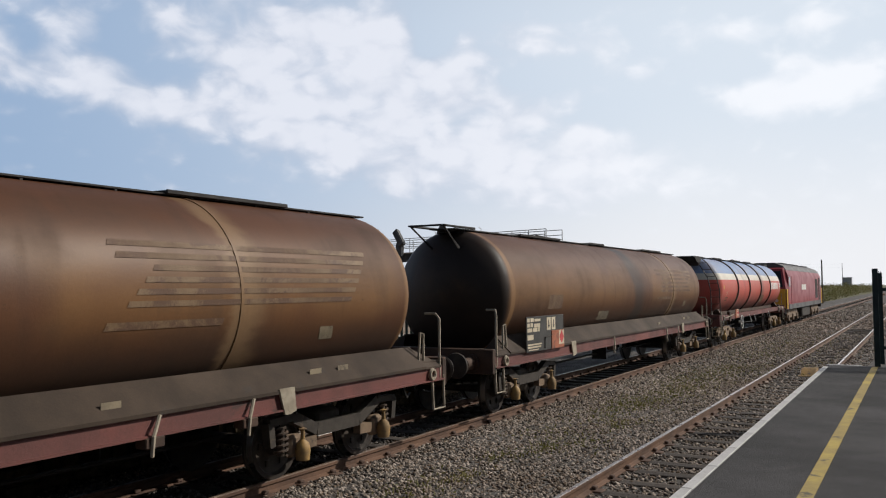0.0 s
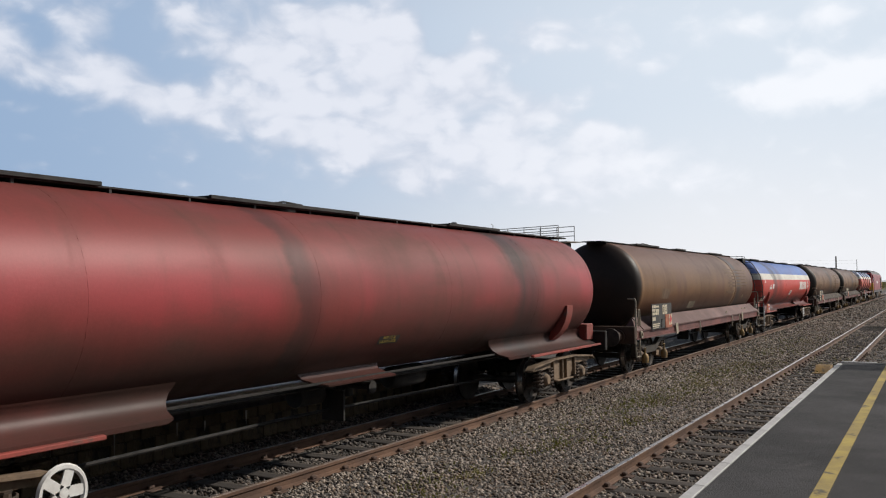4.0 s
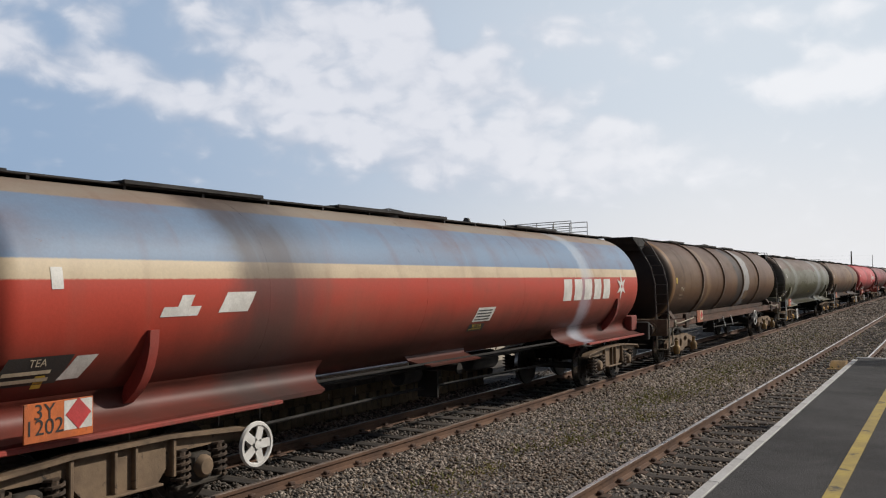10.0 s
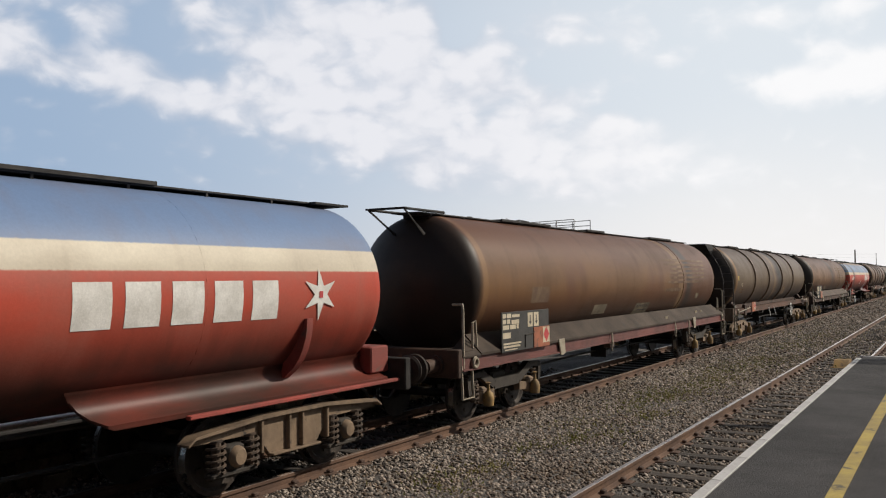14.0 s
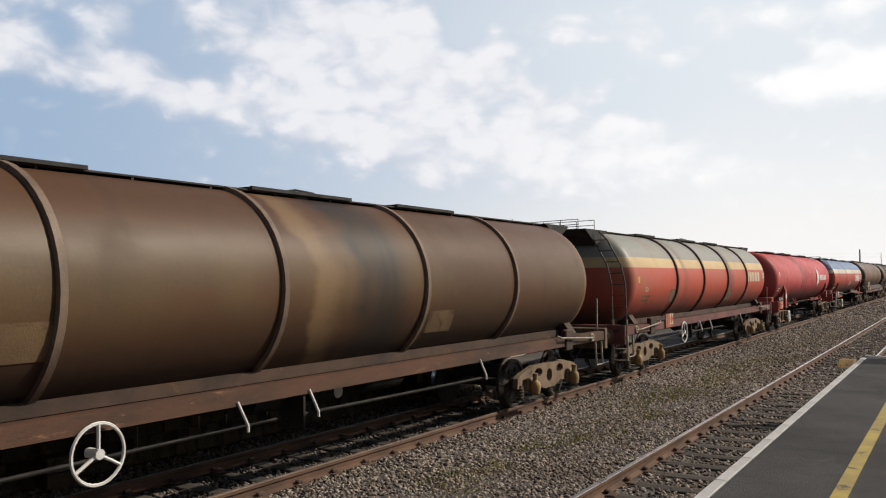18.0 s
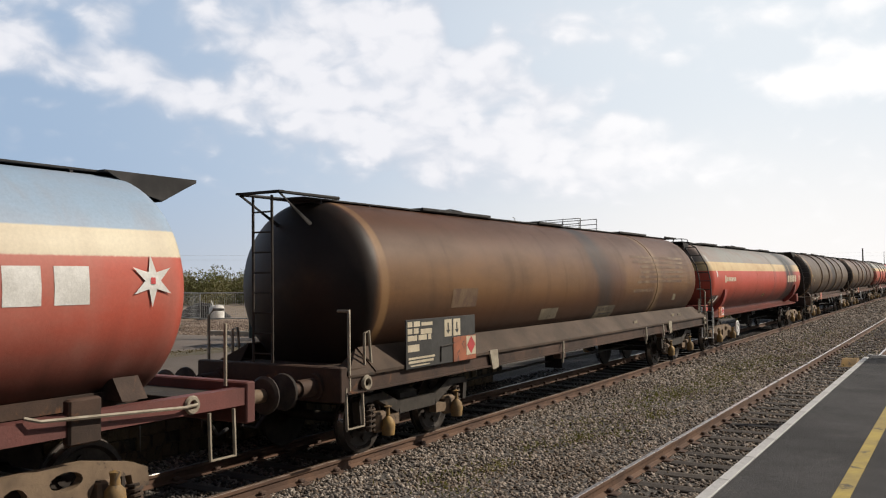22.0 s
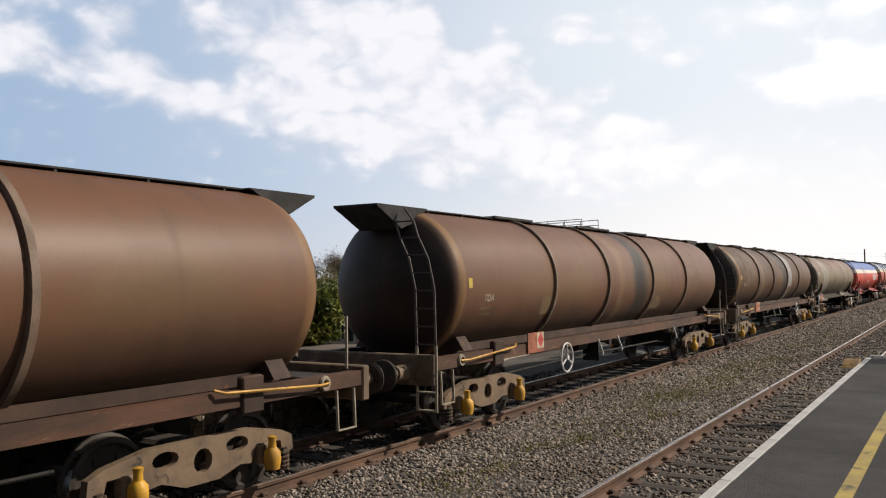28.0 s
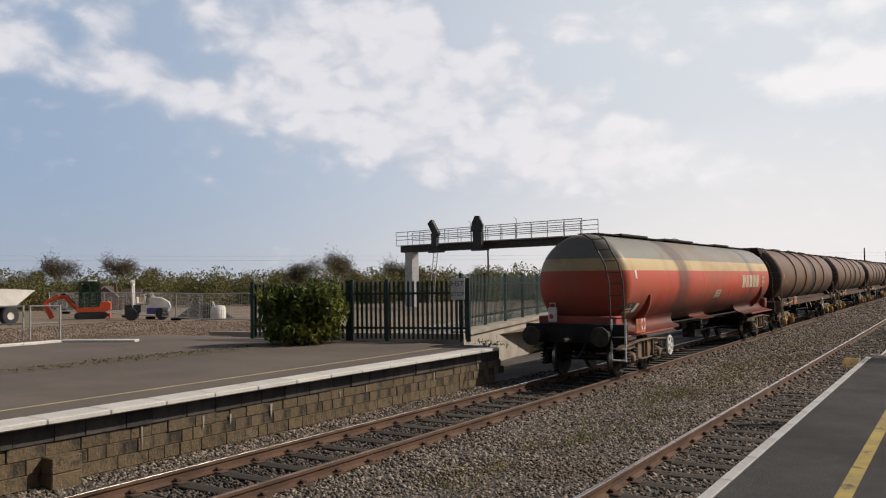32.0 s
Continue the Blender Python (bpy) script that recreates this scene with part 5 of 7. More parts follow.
TAN_TANK = tank_paint("dusty tan tank", [(0, (0.135, 0.070, 0.036)), (9, (0.115, 0.055, 0.032))], (0.085, 0.044, 0.028), 0.45, stain=(0.035, 0.03, 0.028), stain_y=4.75, stain_w=0.55, stain_on=0.95, second=(0.22, 0.12, 0.05), second_y=3.2, second_w=1.0, second_on=0.5, tan=(0.20, 0.115, 0.05), shift=3.0, soot_shade=0.85, worn=(0.2, 0.115, 0.05))
OLIVE = tank_paint("grey-green and rust tank", [(0, (0.062, 0.060, 0.024)), (2.12, (0.145, 0.14, 0.105)), (2.84, (0.125, 0.075, 0.052))], (0.075, 0.062, 0.034), 0.5, stain=(0.25, 0.265, 0.26), stain_y=3.9, stain_w=1.1, stain_on=0.8, second=(0.24, 0.25, 0.23), second_y=-5.0, second_w=0.8, second_on=0.65, patch=(6.6, 0.7, (0.22, 0.225, 0.20), 0.6), shift=6.0, soot_shade=0.85, ragged=0.42, dust_shade=0.6)
RUST_OLIVE = tank_paint("rust and olive tank", [(0, (0.15, 0.118, 0.07)), (2.66, (0.20, 0.108, 0.074)), (3.1, (0.19, 0.10, 0.068))], (0.12, 0.08, 0.052), 0.4, stain=(0.30, 0.28, 0.20), stain_y=4.5, stain_w=0.8, stain_on=0.55, second=(0.30, 0.29, 0.25), second_y=-5.9, second_w=0.6, second_on=0.55, tan=(0.21, 0.155, 0.09), shift=41.0, dust_shade=0.78, soot_shade=0.8, patch=(-5.3, 1.1, (0.30, 0.28, 0.23), 0.6), ragged=0.4, worn=(0.22, 0.19, 0.14))
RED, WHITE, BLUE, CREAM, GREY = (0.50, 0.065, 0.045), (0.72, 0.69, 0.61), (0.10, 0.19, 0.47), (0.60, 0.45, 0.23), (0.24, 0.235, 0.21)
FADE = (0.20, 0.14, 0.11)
BRIGHT = tank_paint("red, white and blue tank", [(0, (0.54, 0.055, 0.036)), (2.56, WHITE), (2.85, (0.085, 0.17, 0.45))], (0.20, 0.10, 0.085), 0.28, stain=(0.045, 0.035, 0.033), stain_y=-4.9, stain_w=1.1, stain_on=0.75, second=(0.07, 0.03, 0.028), second_y=-3.2, second_w=1.0, second_on=0.45, soot_shade=0.22)
CLEAN = tank_paint("bright red, white and blue tank", [(0, (0.58, 0.062, 0.035)), (2.56, WHITE), (2.85, (0.10, 0.20, 0.48))], (0.30, 0.10, 0.07), 0.25, stain=(0.12, 0.035, 0.03), stain_y=-3.0, stain_w=1.4, stain_on=0.4, second_y=6.5, second_on=0.1, shift=47.0, dust_shade=0.6, soot_shade=0.22)
BRIGHT2 = tank_paint("orange-red, white and blue tank", [(0, (0.46, 0.058, 0.030)), (2.56, (0.62, 0.56, 0.44)), (2.84, (0.15, 0.225, 0.38))], FADE, 0.35, stain_y=-2.0, stain_w=0.5, stain_on=0.5, second_y=-6, second_on=0.3, shift=4.0, soot_shade=0.3, dust_shade=0.98)
FADED = tank_paint("faded red, cream and blue tank", [(0, (0.46, 0.062, 0.038)), (2.49, (0.60, 0.49, 0.34)), (2.68, (0.17, 0.25, 0.37)), (3.30, (0.30, 0.25, 0.20))], (0.20, 0.10, 0.07), 0.5, stain=(0.06, 0.045, 0.042), stain_y=-4.9, stain_w=1.2, stain_on=0.75, second=(0.46, 0.53, 0.62), second_y=5.0, second_w=0.5, second_on=0.5, shift=8.0, soot_shade=0.22)
RIB_RWB = tank_paint("faded ribbed red, cream and blue tank", [(0, (0.48, 0.10, 0.065)), (2.69, (0.66, 0.58, 0.42)), (2.96, (0.29, 0.39, 0.51))], (0.33, 0.24, 0.20), 0.4, stain=(0.12, 0.075, 0.06), stain_y=2.4, stain_w=0.6, stain_on=0.75, second_y=-3.0, second_on=0.25, shift=11.0, end=8.05, soot_shade=0.22)
RIB_BLUE = tank_paint("ribbed red, white and blue tank", [(0, (0.50, 0.085, 0.06)), (2.69, (0.68, 0.64, 0.55)), (2.95, (0.22, 0.30, 0.47))], (0.36, 0.26, 0.22), 0.35, stain=(0.10, 0.07, 0.06), stain_y=2.0, stain_w=0.6, stain_on=0.7, second_y=-3.0, second_on=0.25, shift=15.0, end=8.05, soot_shade=0.22)
RIB_GREY = tank_paint("red, cream and grey ribbed tank", [(0, (0.48, 0.085, 0.05)), (2.69, (0.60, 0.44, 0.22)), (2.95, (0.27, 0.27, 0.24))], (0.30, 0.20, 0.14), 0.45, stain=(0.10, 0.06, 0.05), stain_y=2.2, stain_w=0.5, stain_on=0.7, second_y=-3.5, second_on=0.4, shift=17.0, end=8.05, soot_shade=0.22)
GREY_TOP = tank_paint("red, ochre and grey tank", [(0, (0.55, 0.085, 0.045)), (2.60, CREAM), (2.90, GREY)], (0.28, 0.17, 0.11), 0.5, stain=(0.10, 0.052, 0.042), stain_y=-3.7, stain_w=1.0, stain_on=0.8, second_y=5.2, second_w=0.5, second_on=0.55, second=(0.06, 0.045, 0.04), shift=19.0, soot_shade=0.22)
CAST_RED = tank_paint("sooty red, ochre and grey tank", [(0, (0.50, 0.07, 0.04)), (2.60, CREAM), (2.90, GREY)], (0.28, 0.10, 0.07), 0.4, stain=(0.014, 0.012, 0.011), stain_y=6.1, stain_w=1.9, stain_on=0.95, second_y=2.0, second_w=0.4, second_on=0.35, second=(0.09, 0.05, 0.045), shift=37.0, soot_shade=0.22)
SCARLET = tank_paint("dusty scarlet tank", [(0, (0.50, 0.05, 0.055)), (9, (0.5, 0.05, 0.05))], (0.30, 0.055, 0.05), 0.6, stain=(0.16, 0.04, 0.04), stain_y=-1.2, stain_w=1.1, stain_on=0.6, second_y=3.5, second_on=0.3, tan=(0.52, 0.09, 0.085), shift=23.0, soot_shade=0.22)
MAROON = tank_paint("grimy maroon tank", [(0, (0.20, 0.046, 0.040)), (9, (0.19, 0.044, 0.038))], (0.08, 0.045, 0.034), 0.6, stain_y=5.0, stain_w=0.9, second_y=-2.0, second_on=0.5, tan=(0.36, 0.055, 0.060), shift=29.0, soot_shade=0.8)
HOOP = mat("tank hoop", (0.21, 0.145, 0.10), (0.13, 0.085, 0.06), 1.5, 0.7)
HOOP_DARK = mat("dark tank hoop", (0.07, 0.05, 0.045), (0.12, 0.07, 0.055), 1.5, 0.7)
SKIRT, SOLE, FRAME = mat("dusty tan skirt", (0.074, 0.042, 0.022), (0.044, 0.027, 0.016), 0.8, 0.8, spot=(0.03, 0.022, 0.017), spots=0.58), RUSTY, RUSTY
RED_FRAME = mat("red painted frame", (0.36, 0.062, 0.045), (0.21, 0.05, 0.038), 1.0, 0.65, spot=(0.12, 0.07, 0.055), spots=0.58)
TAN_FRAME = mat("tan painted frame", (0.10, 0.062, 0.036), (0.06, 0.04, 0.026), 1.0, 0.75, spot=(0.04, 0.03, 0.023), spots=0.55)
OLIVE_FRAME = mat("olive painted frame", (0.19, 0.175, 0.11), (0.12, 0.11, 0.075), 1.0, 0.75, spot=(0.07, 0.06, 0.045), spots=0.58)


def repaint(wagon, name, material):
    for c in wagon.children_recursive:
        if c.name.split(".")[0] == name and c.data and c.data.materials:
            c.material_slots[0].link = "OBJECT"
            c.material_slots[0].material = material


def brand_mark(w, y0, y1, z, h, star, material):
    """The company mark near the leading end: five plain blocks and a six-pointed star."""
    step = (y1 - y0) / 5
    for i in range(5):
        part("brand_block", curved(y0 + i * step, y0 + (i + 0.74) * step, z, z + h), material, w)
    k, c, n = Kit(), (star, z + h * 0.6), 12
    pts = [(c[0] + (h * 0.27 if i % 2 else h * 0.74) * math.sin(math.pi * i / 6), c[1] + (h * 0.27 if i % 2 else h * 0.74) * math.cos(math.pi * i / 6)) for i in range(n)]
    vs = []
    for yy, zz in pts + [c]:
        s = (zz - ZC) / TR
        vs.append(((TR + 0.016) * math.sqrt(1 - s * s), yy, ZC + (TR + 0.016) * s))
    star_ob = part("brand_star", k.add(vs, [(i, (i + 1) % n, n) for i in range(n)]), material, w)
    part("star_centre", curved(c[0] - h * 0.08, c[0] + h * 0.08, c[1] - h * 0.09, c[1] + h * 0.09, 0, 0.021), RED_MARK, star_ob)


def stripe_mark(w, y0=2.5, material=None):
    """Faded company emblem of slanting stripes over a row of plain blocks."""
    material = material or FADED_MARK
    for i in range(6):
        z = 2.90 - i * 0.125
        part("emblem_stripe", curved(y0 + (0.06 * i if i < 2 else 0.75 - 0.12 * i), y0 + 4.45 - 0.10 * i, z, z + 0.062, 0.55), material, w)
    part("emblem_panel", curved(y0 - 0.1, y0 + 1.5, 2.05, 2.13, 0.4), material, w)


def sun_mark(w):
    """A pale sun emblem and a row of five small plain blocks."""
    n, m, c, lift = 16, 4, (3.45, 2.36), 0.04
    vs, fs = [], []
    for k in range(m + 1):
        for i in range(n):
            r = (0.54 if i % 2 == 0 else 0.33) * (0.02 + 0.98 * k / m)
            y, z = c[0] + 0.85 * r * math.sin(math.pi * i / 8), c[1] + r * math.cos(math.pi * i / 8)
            s = (z - ZC) / TR
            vs.append(((TR + lift) * math.sqrt(1 - s * s), y, ZC + (TR + lift) * s))
            if k:
                fs.append(((k - 1) * n + i, (k - 1) * n + (i + 1) % n, k * n + (i + 1) % n, k * n + i))
    part("brand_sun", Kit().add(vs, fs), WHITE_MARK, w)
    for i in range(5):
        part("brand_block", curved(4.5 + i * 0.49, 4.86 + i * 0.49, 2.18, 2.48), WHITE_MARK, w)


def smooth_fittings(w):
    """Fittings of the plain scarlet wagons: black boards, a support plate with a diamond, brackets below the barrel."""
    for o in [o for o in w.children_recursive if o.name.split(".")[0] in ("data_plate", "class_plate", "marking_bar", "diamond", "hazard_board", "white_panel", "lettering", "shunting_plate")]:
        bpy.data.objects.remove(o)
    pl = part("data_plate", curved(-8.28, -7.66, 1.74, 2.06, 0.2), BLACK_MARK, w, "black data plate with pale markings")
    part("class_plate", curved_text("TEA", 0.12, -7.93, 1.99, CREAM_MARK), None, pl)
    for z in (1.77, 1.86):
        part("marking_bar", curved(-8.22, -7.76, z, z + 0.05, 0.2, 0.009), CREAM_MARK, pl)
    b = part("data_board", Kit().box(1.28, 1.30, -8.92, -7.9, 1.0, 1.5, 0.004), GREY_BOARD, w, "black board that carries the hazard plate")
    for y, a in ((-8.85, 0.16), (-8.35, 0.30)):
        part("marking_bar", Kit().box(1.298, 1.303, y, y + a, 1.40, 1.44), CREAM_MARK, b)
    hazard_board(w, -8.88, 1.0, 0.72, 0.32, 1.325)
    part("support_plate", Kit().box(1.20, 1.27, -7.12, -6.74, 0.98, 1.84, 0.02), RED_FRAME, w, "red upright support plate")
    part("diamond", Kit().plate([(-7.10, 1.52), (-6.93, 1.36), (-6.76, 1.52), (-6.93, 1.68)], 0.004, "x", 1.272), WHITE_MARK, w)
    for y in (-2.6, -4.6, 6.1):
        k = Kit().tube([(0.85, y - 0.3, 1.30), (1.0, y - 0.15, 1.02), (1.0, y + 0.35, 1.02), (0.85, y + 0.5, 1.30)], 0.035, 6)
        part("belly_bracket", k.box(0.97, 1.03, y - 0.15, y + 0.35, 0.98, 1.05, 0.008), RED_FRAME, w)
    for n in ("headstock", "buffer", "stub_frame"):
        repaint(w, n, RED_FRAME)
    for o in [o for o in w.children if o.name.split(".")[0] == "handbrake_wheel"]:
        o.matrix_basis = pose(1.30, -6.5, 0.60)


# The consist: leading-edge place along the track at 0 s, kind, paint, group of details.
CONSIST = [
    (50.9, "ribbed", RIB_BLUE, "brand"), (30.9, "skirted", BROWN[0], "stripes pink"), (11.2, "skirted", BROWN[0], "stripes pink"), (-8.05, "frameless", BRIGHT, "brand red scraps fore full"), (-27.65, "skirted", BROWN[3], "stripes pink mauve"),
    (-47.4, "frameless", MAROON, "red"), (-66.7, "frameless", SCARLET, "red sun smooth"), (-86.1, "hooded", TAN_TANK, "tan yellow fore full blunt"), (-105.3, "frameless", OLIVE, "olive yellow full"), (-125.2, "ribbed", BROWN[1], "ahead"),
    (-144.4, "frameless", FADED, "brand red scraps"), (-164.3, "skirted", BROWN[0], "stripes"), (-183.7, "ribbed", BROWN[2], "ahead"), (-203, "skirted", BROWN[3], "stripes pink notice"), (-222, "frameless", BRIGHT2, "brand red"),
    (-241.7, "frameless", SCARLET, "red sun smooth"), (-261.6, "ribbed", RIB_GREY, "brand onward"), (-280.7, "ribbed", BROWN[4], "onward"), (-300, "ribbed", BROWN[2], "ahead onward"), (-319.5, "cast", CAST_RED, "brand red"),
    (-338.5, "skirted", BROWN[0], "stripes notice"), (-357.95, "ribbed", RIB_RWB, "brand"), (-377.3, "frameless", CLEAN, "brand red fore"), (-396.8, "hooded", RUST_OLIVE, "tan yellow fore full"), (-416.3, "ribbed", BROWN[1], "yellow ahead"),
    (-435.65, "ribbed", BROWN[5], "yellow onward"), (-455.15, "ribbed", BROWN[5], "yellow ahead"), (-474.2, "ribbed", BROWN[5], "yellow ahead"), (-493.1, "frameless", GREY_TOP, "brand red lamp")]
LABELS = {"ribbed": "tank wagon with raised hoops", "skirted": "smooth tank wagon with skirt plates", "frameless": "frameless bogie tank wagon", "hooded": "frameless tank wagon with end hoods", "cast": "frameless tank wagon on cast bogies"}
TRAIN = []


def build_train():
    global WHEELS
    WHEELS = wheelset_mesh()
    make = {"ribbed": ribbed_wagon, "skirted": skirted_wagon, "frameless": lambda: frameless_wagon(False), "hooded": lambda: frameless_wagon(True), "cast": lambda: frameless_wagon(False)}
    base = {}
    for kind, f in make.items():
        barrel(kind)
        w = f()
        for y in PIVOTS[kind]:
            b = bogie_cast(w, y, OCHRE_BOX) if kind in ("ribbed", "cast") else bogie_swing(w, y, OCHRE_BOX) if kind == "skirted" else bogie_plate(w, y, YELLOW_BOX, True)
            add_wheels(b, 1.0 if kind in ("frameless", "hooded") else AXLE)
        base[kind] = w
    used = set()
    for place, kind, paint, extra in CONSIST:
        barrel(kind)
        at = pose(TRAIN_X, place * 1.0074 - RIMS[kind] - 0.05, 0)
        if kind in used:
            w = copy_thing(fresh[kind], at)
        else:
            w = base[kind]
        if kind not in used:
            fresh[kind] = copy_thing(w, pose(0, 0, 0))
            used.add(kind)
            w.matrix_basis = at
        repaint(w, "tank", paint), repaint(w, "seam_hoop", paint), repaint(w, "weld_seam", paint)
        if "smooth" in extra:   # plain domed ends without ladder or platform
            for o in [o for o in w.children_recursive if o.name.split(".")[0] in ("ladder", "stile", "rung", "end_platform", "step_ladder", "step", "skirt", "skirt_rail", "belly_skirt", "mid_skirt")]:
                bpy.data.objects.remove(o)
        if paint is SCARLET:
            part("end_boss", Kit().turn([(-8.9, 0.2), (-9.0, 0.2), (-9.02, 0.17), (-9.02, 0.0)], 20, (0.35, 0, 2.55)), SCARLET, w)
        if "red" in extra:
            for n in ("skirt_rail", "end_box", "saddle_bracket"):
                repaint(w, n, RED_FRAME)
        if "tan" in extra or "olive" in extra:
            for n in ("skirt_rail", "end_box", "saddle_bracket"):
                repaint(w, n, TAN_FRAME if "tan" in extra else OLIVE_FRAME)
        if "pink" in extra:
            repaint(w, "solebar", PINK_SOLE)
            for n in ("skirt", "skirt_end", "end_deck"):
                repaint(w, n, PINK_SKIRT if "mauve" in extra else BROWN_SKIRT)
        if "mauve" in extra:   # no ladder or platform at its ends
            for o in [o for o in w.children_recursive if o.name.split(".")[0] in ("end_platform", "ladder", "stile", "rung")]:
                bpy.data.objects.remove(o)
        elif "pink" in extra:
            for o in [o for o in w.children if o.name.split(".")[0] == "end_platform"][1:]:
                bpy.data.objects.remove(o)
            for o in [o for o in w.children_recursive if o.name.split(".")[0] in ("ladder", "stile", "rung")]:
                bpy.data.objects.remove(o)
        if "fore" in extra:   # handbrake by the leading bogie
            for o in [o for o in w.children if o.name.split(".")[0] == "handbrake_wheel"]:
                o.matrix_basis = pose(1.24, 4.6 if "scraps" in extra else 6.35, 0.64)
        if "ahead" in extra:
            for o in [o for o in w.children if o.name.split(".")[0] == "handbrake_wheel"]:
                o.matrix_basis = pose(1.33, 3.05, 0.88)
        if kind == "hooded":
            for o in [o for o in w.children if o.name.split(".")[0] == ("rear_hood" if "blunt" in extra else "end_platform")]:
                for c in (*o.children_recursive, o):
                    bpy.data.objects.remove(c)
        if kind in ("frameless", "hooded", "cast"):
            gone = ("mid_skirt", "belly_rail") if "full" in extra or kind == "cast" else ("belly_skirt",)
            for o in [o for o in w.children if o.name.split(".")[0] in gone]:
                bpy.data.objects.remove(o)
            if "smooth" not in extra:
                for n in ("skirt", "belly_skirt", "mid_skirt"):
                    repaint(w, n, paint)
        if "yellow" in extra:
            repaint(w, "grab_rail", YELLOW_BOX)
            repaint(w, "damper_pot", YELLOW_BOX)
        elif kind in ("frameless", "hooded", "cast"):
            repaint(w, "axle_cap", BOGIE)
        if kind == "ribbed" and "brand" in extra:
            repaint(w, "tank_hoop", HOOP_DARK), repaint(w, "solebar", PINK_SOLE), repaint(w, "headstock", PINK_SOLE)
        if "brand" in extra:
            ink = CREAM_MARK if paint in (RIB_GREY, GREY_TOP, CAST_RED) else WHITE_MARK
            if kind == "ribbed":
                brand_mark(w, 4.7, 7.1, 2.24, 0.35, 7.68, ink)
            elif kind == "cast":
                brand_mark(w, 4.9, 7.2, 2.12, 0.29, 7.9, ink)
            else:
                brand_mark(w, 3.6, 6.5, 2.0, 0.45, 7.12, ink)
        if "stripes" in extra:
            stripe_mark(w)
        if "sun" in extra:
            sun_mark(w)
            smooth_fittings(w)
        if "scraps" in extra:
            part("torn_label", curved(-6.85, -6.35, 2.10, 2.20, 0.5), WHITE_MARK, w), part("torn_label", curved(-6.62, -6.45, 2.20, 2.32, 0.5), WHITE_MARK, w), part("torn_label", curved(-6.05, -5.6, 2.12, 2.34, 0.6), WHITE_MARK, w)
        if "notice" in extra:
            nb = part("notice", curved(0.42, 1.55, 1.45, 1.79, -0.3), NOTICE, w, "grimy cream painted notice")
            part("lettering", curved_text("NO NAKED LIGHT", 0.115, 0.93, 1.71, BLACK_MARK), None, nb)
            part("marking_bar", curved(0.62, 1.35, 1.60, 1.625, -0.3, 0.009), BLACK_MARK, nb)
        if kind == "frameless" and "brand" in extra:
            nb = part("notice", curved(-0.12, 0.52, 1.74, 1.98, 0.4), CREAM_MARK if paint is GREY_TOP else WHITE_MARK, w, "pale painted notice with small print")
            for z in (1.77, 1.82, 1.87, 1.92):
                part("marking_bar", curved(-0.08 + 0.4 * (z - 1.74), 0.44 + 0.4 * (z - 1.74), z, z + 0.018, 0, 0.009), BLACK_MARK, nb)
            for o in [o for o in w.children if o.name.split(".")[0] == "saddle_bracket"]:   # slim fins in place of straps
                c = math.copysign(6.92, sum(q.co.y for q in o.data.vertices))
                o.matrix_basis = Matrix.Translation((0, c * 0.65, 0)) @ Matrix.Diagonal((1, 0.35, 1, 1))
        if "onward" in extra:   # hoops set a little nearer the leading end
            for o in [o for o in w.children if o.name.split(".")[0] in ("tank_hoop", "handbrake_wheel")]:
                o.matrix_basis = pose(0, 0.35, 0) @ o.matrix_basis
        if kind == "cast":
            for o in [o for o in w.children if o.name.split(".")[0] == "belly_skirt"]:
                o.matrix_basis = Matrix.Diagonal((1, 1.78, 1, 1))
            for o in [o for o in w.children if o.name.split(".")[0] in ("skirt", "skirt_rail")]:
                bpy.data.objects.remove(o)
            for i in range(7):
                part("brand_block", curved(-7.0 + i * 0.235, -6.83 + i * 0.235, 2.2 + (0.04 if i else 0), 2.44 - (0.06 if i else 0)), CREAM_MARK, w)
        if "lamp" in extra:
            for o in [o for o in w.children if o.name.split(".")[0] == "end_platform"][:1]:
                bpy.data.objects.remove(o)
            lamp = part("tail_lamp", Kit().box(-0.62, -0.44, -9.22, -9.06, 1.36, 1.72, 0.02), WHITE_STEEL, w, "white portable tail lamp")
            part("lens", Kit().turn([(-9.222, 0.0), (-9.222, 0.06), (-9.24, 0.05), (-9.245, 0.0)], 14, (-0.53, 0, 1.5)), RED_MARK, lamp)
            part("lamp_handle", Kit().tube([(-0.6, -9.14, 1.72), (-0.6, -9.14, 1.82), (-0.46, -9.14, 1.82), (-0.46, -9.14, 1.72)], 0.012), WHITE_STEEL, lamp)
        colour = paint.name.replace(" tank", "").rsplit(" ", 1)[0] if paint in BROWN else paint.name.replace(" tank", "")
        tagged(w, colour + " " + LABELS[kind], "tank wagon", "wagons of the train")
        TRAIN.append((w, place * 1.0074 - RIMS[kind] - 0.05))
    for w in fresh.values():
        for o in (*w.children_recursive, w):
            bpy.data.objects.remove(o)


fresh = {}


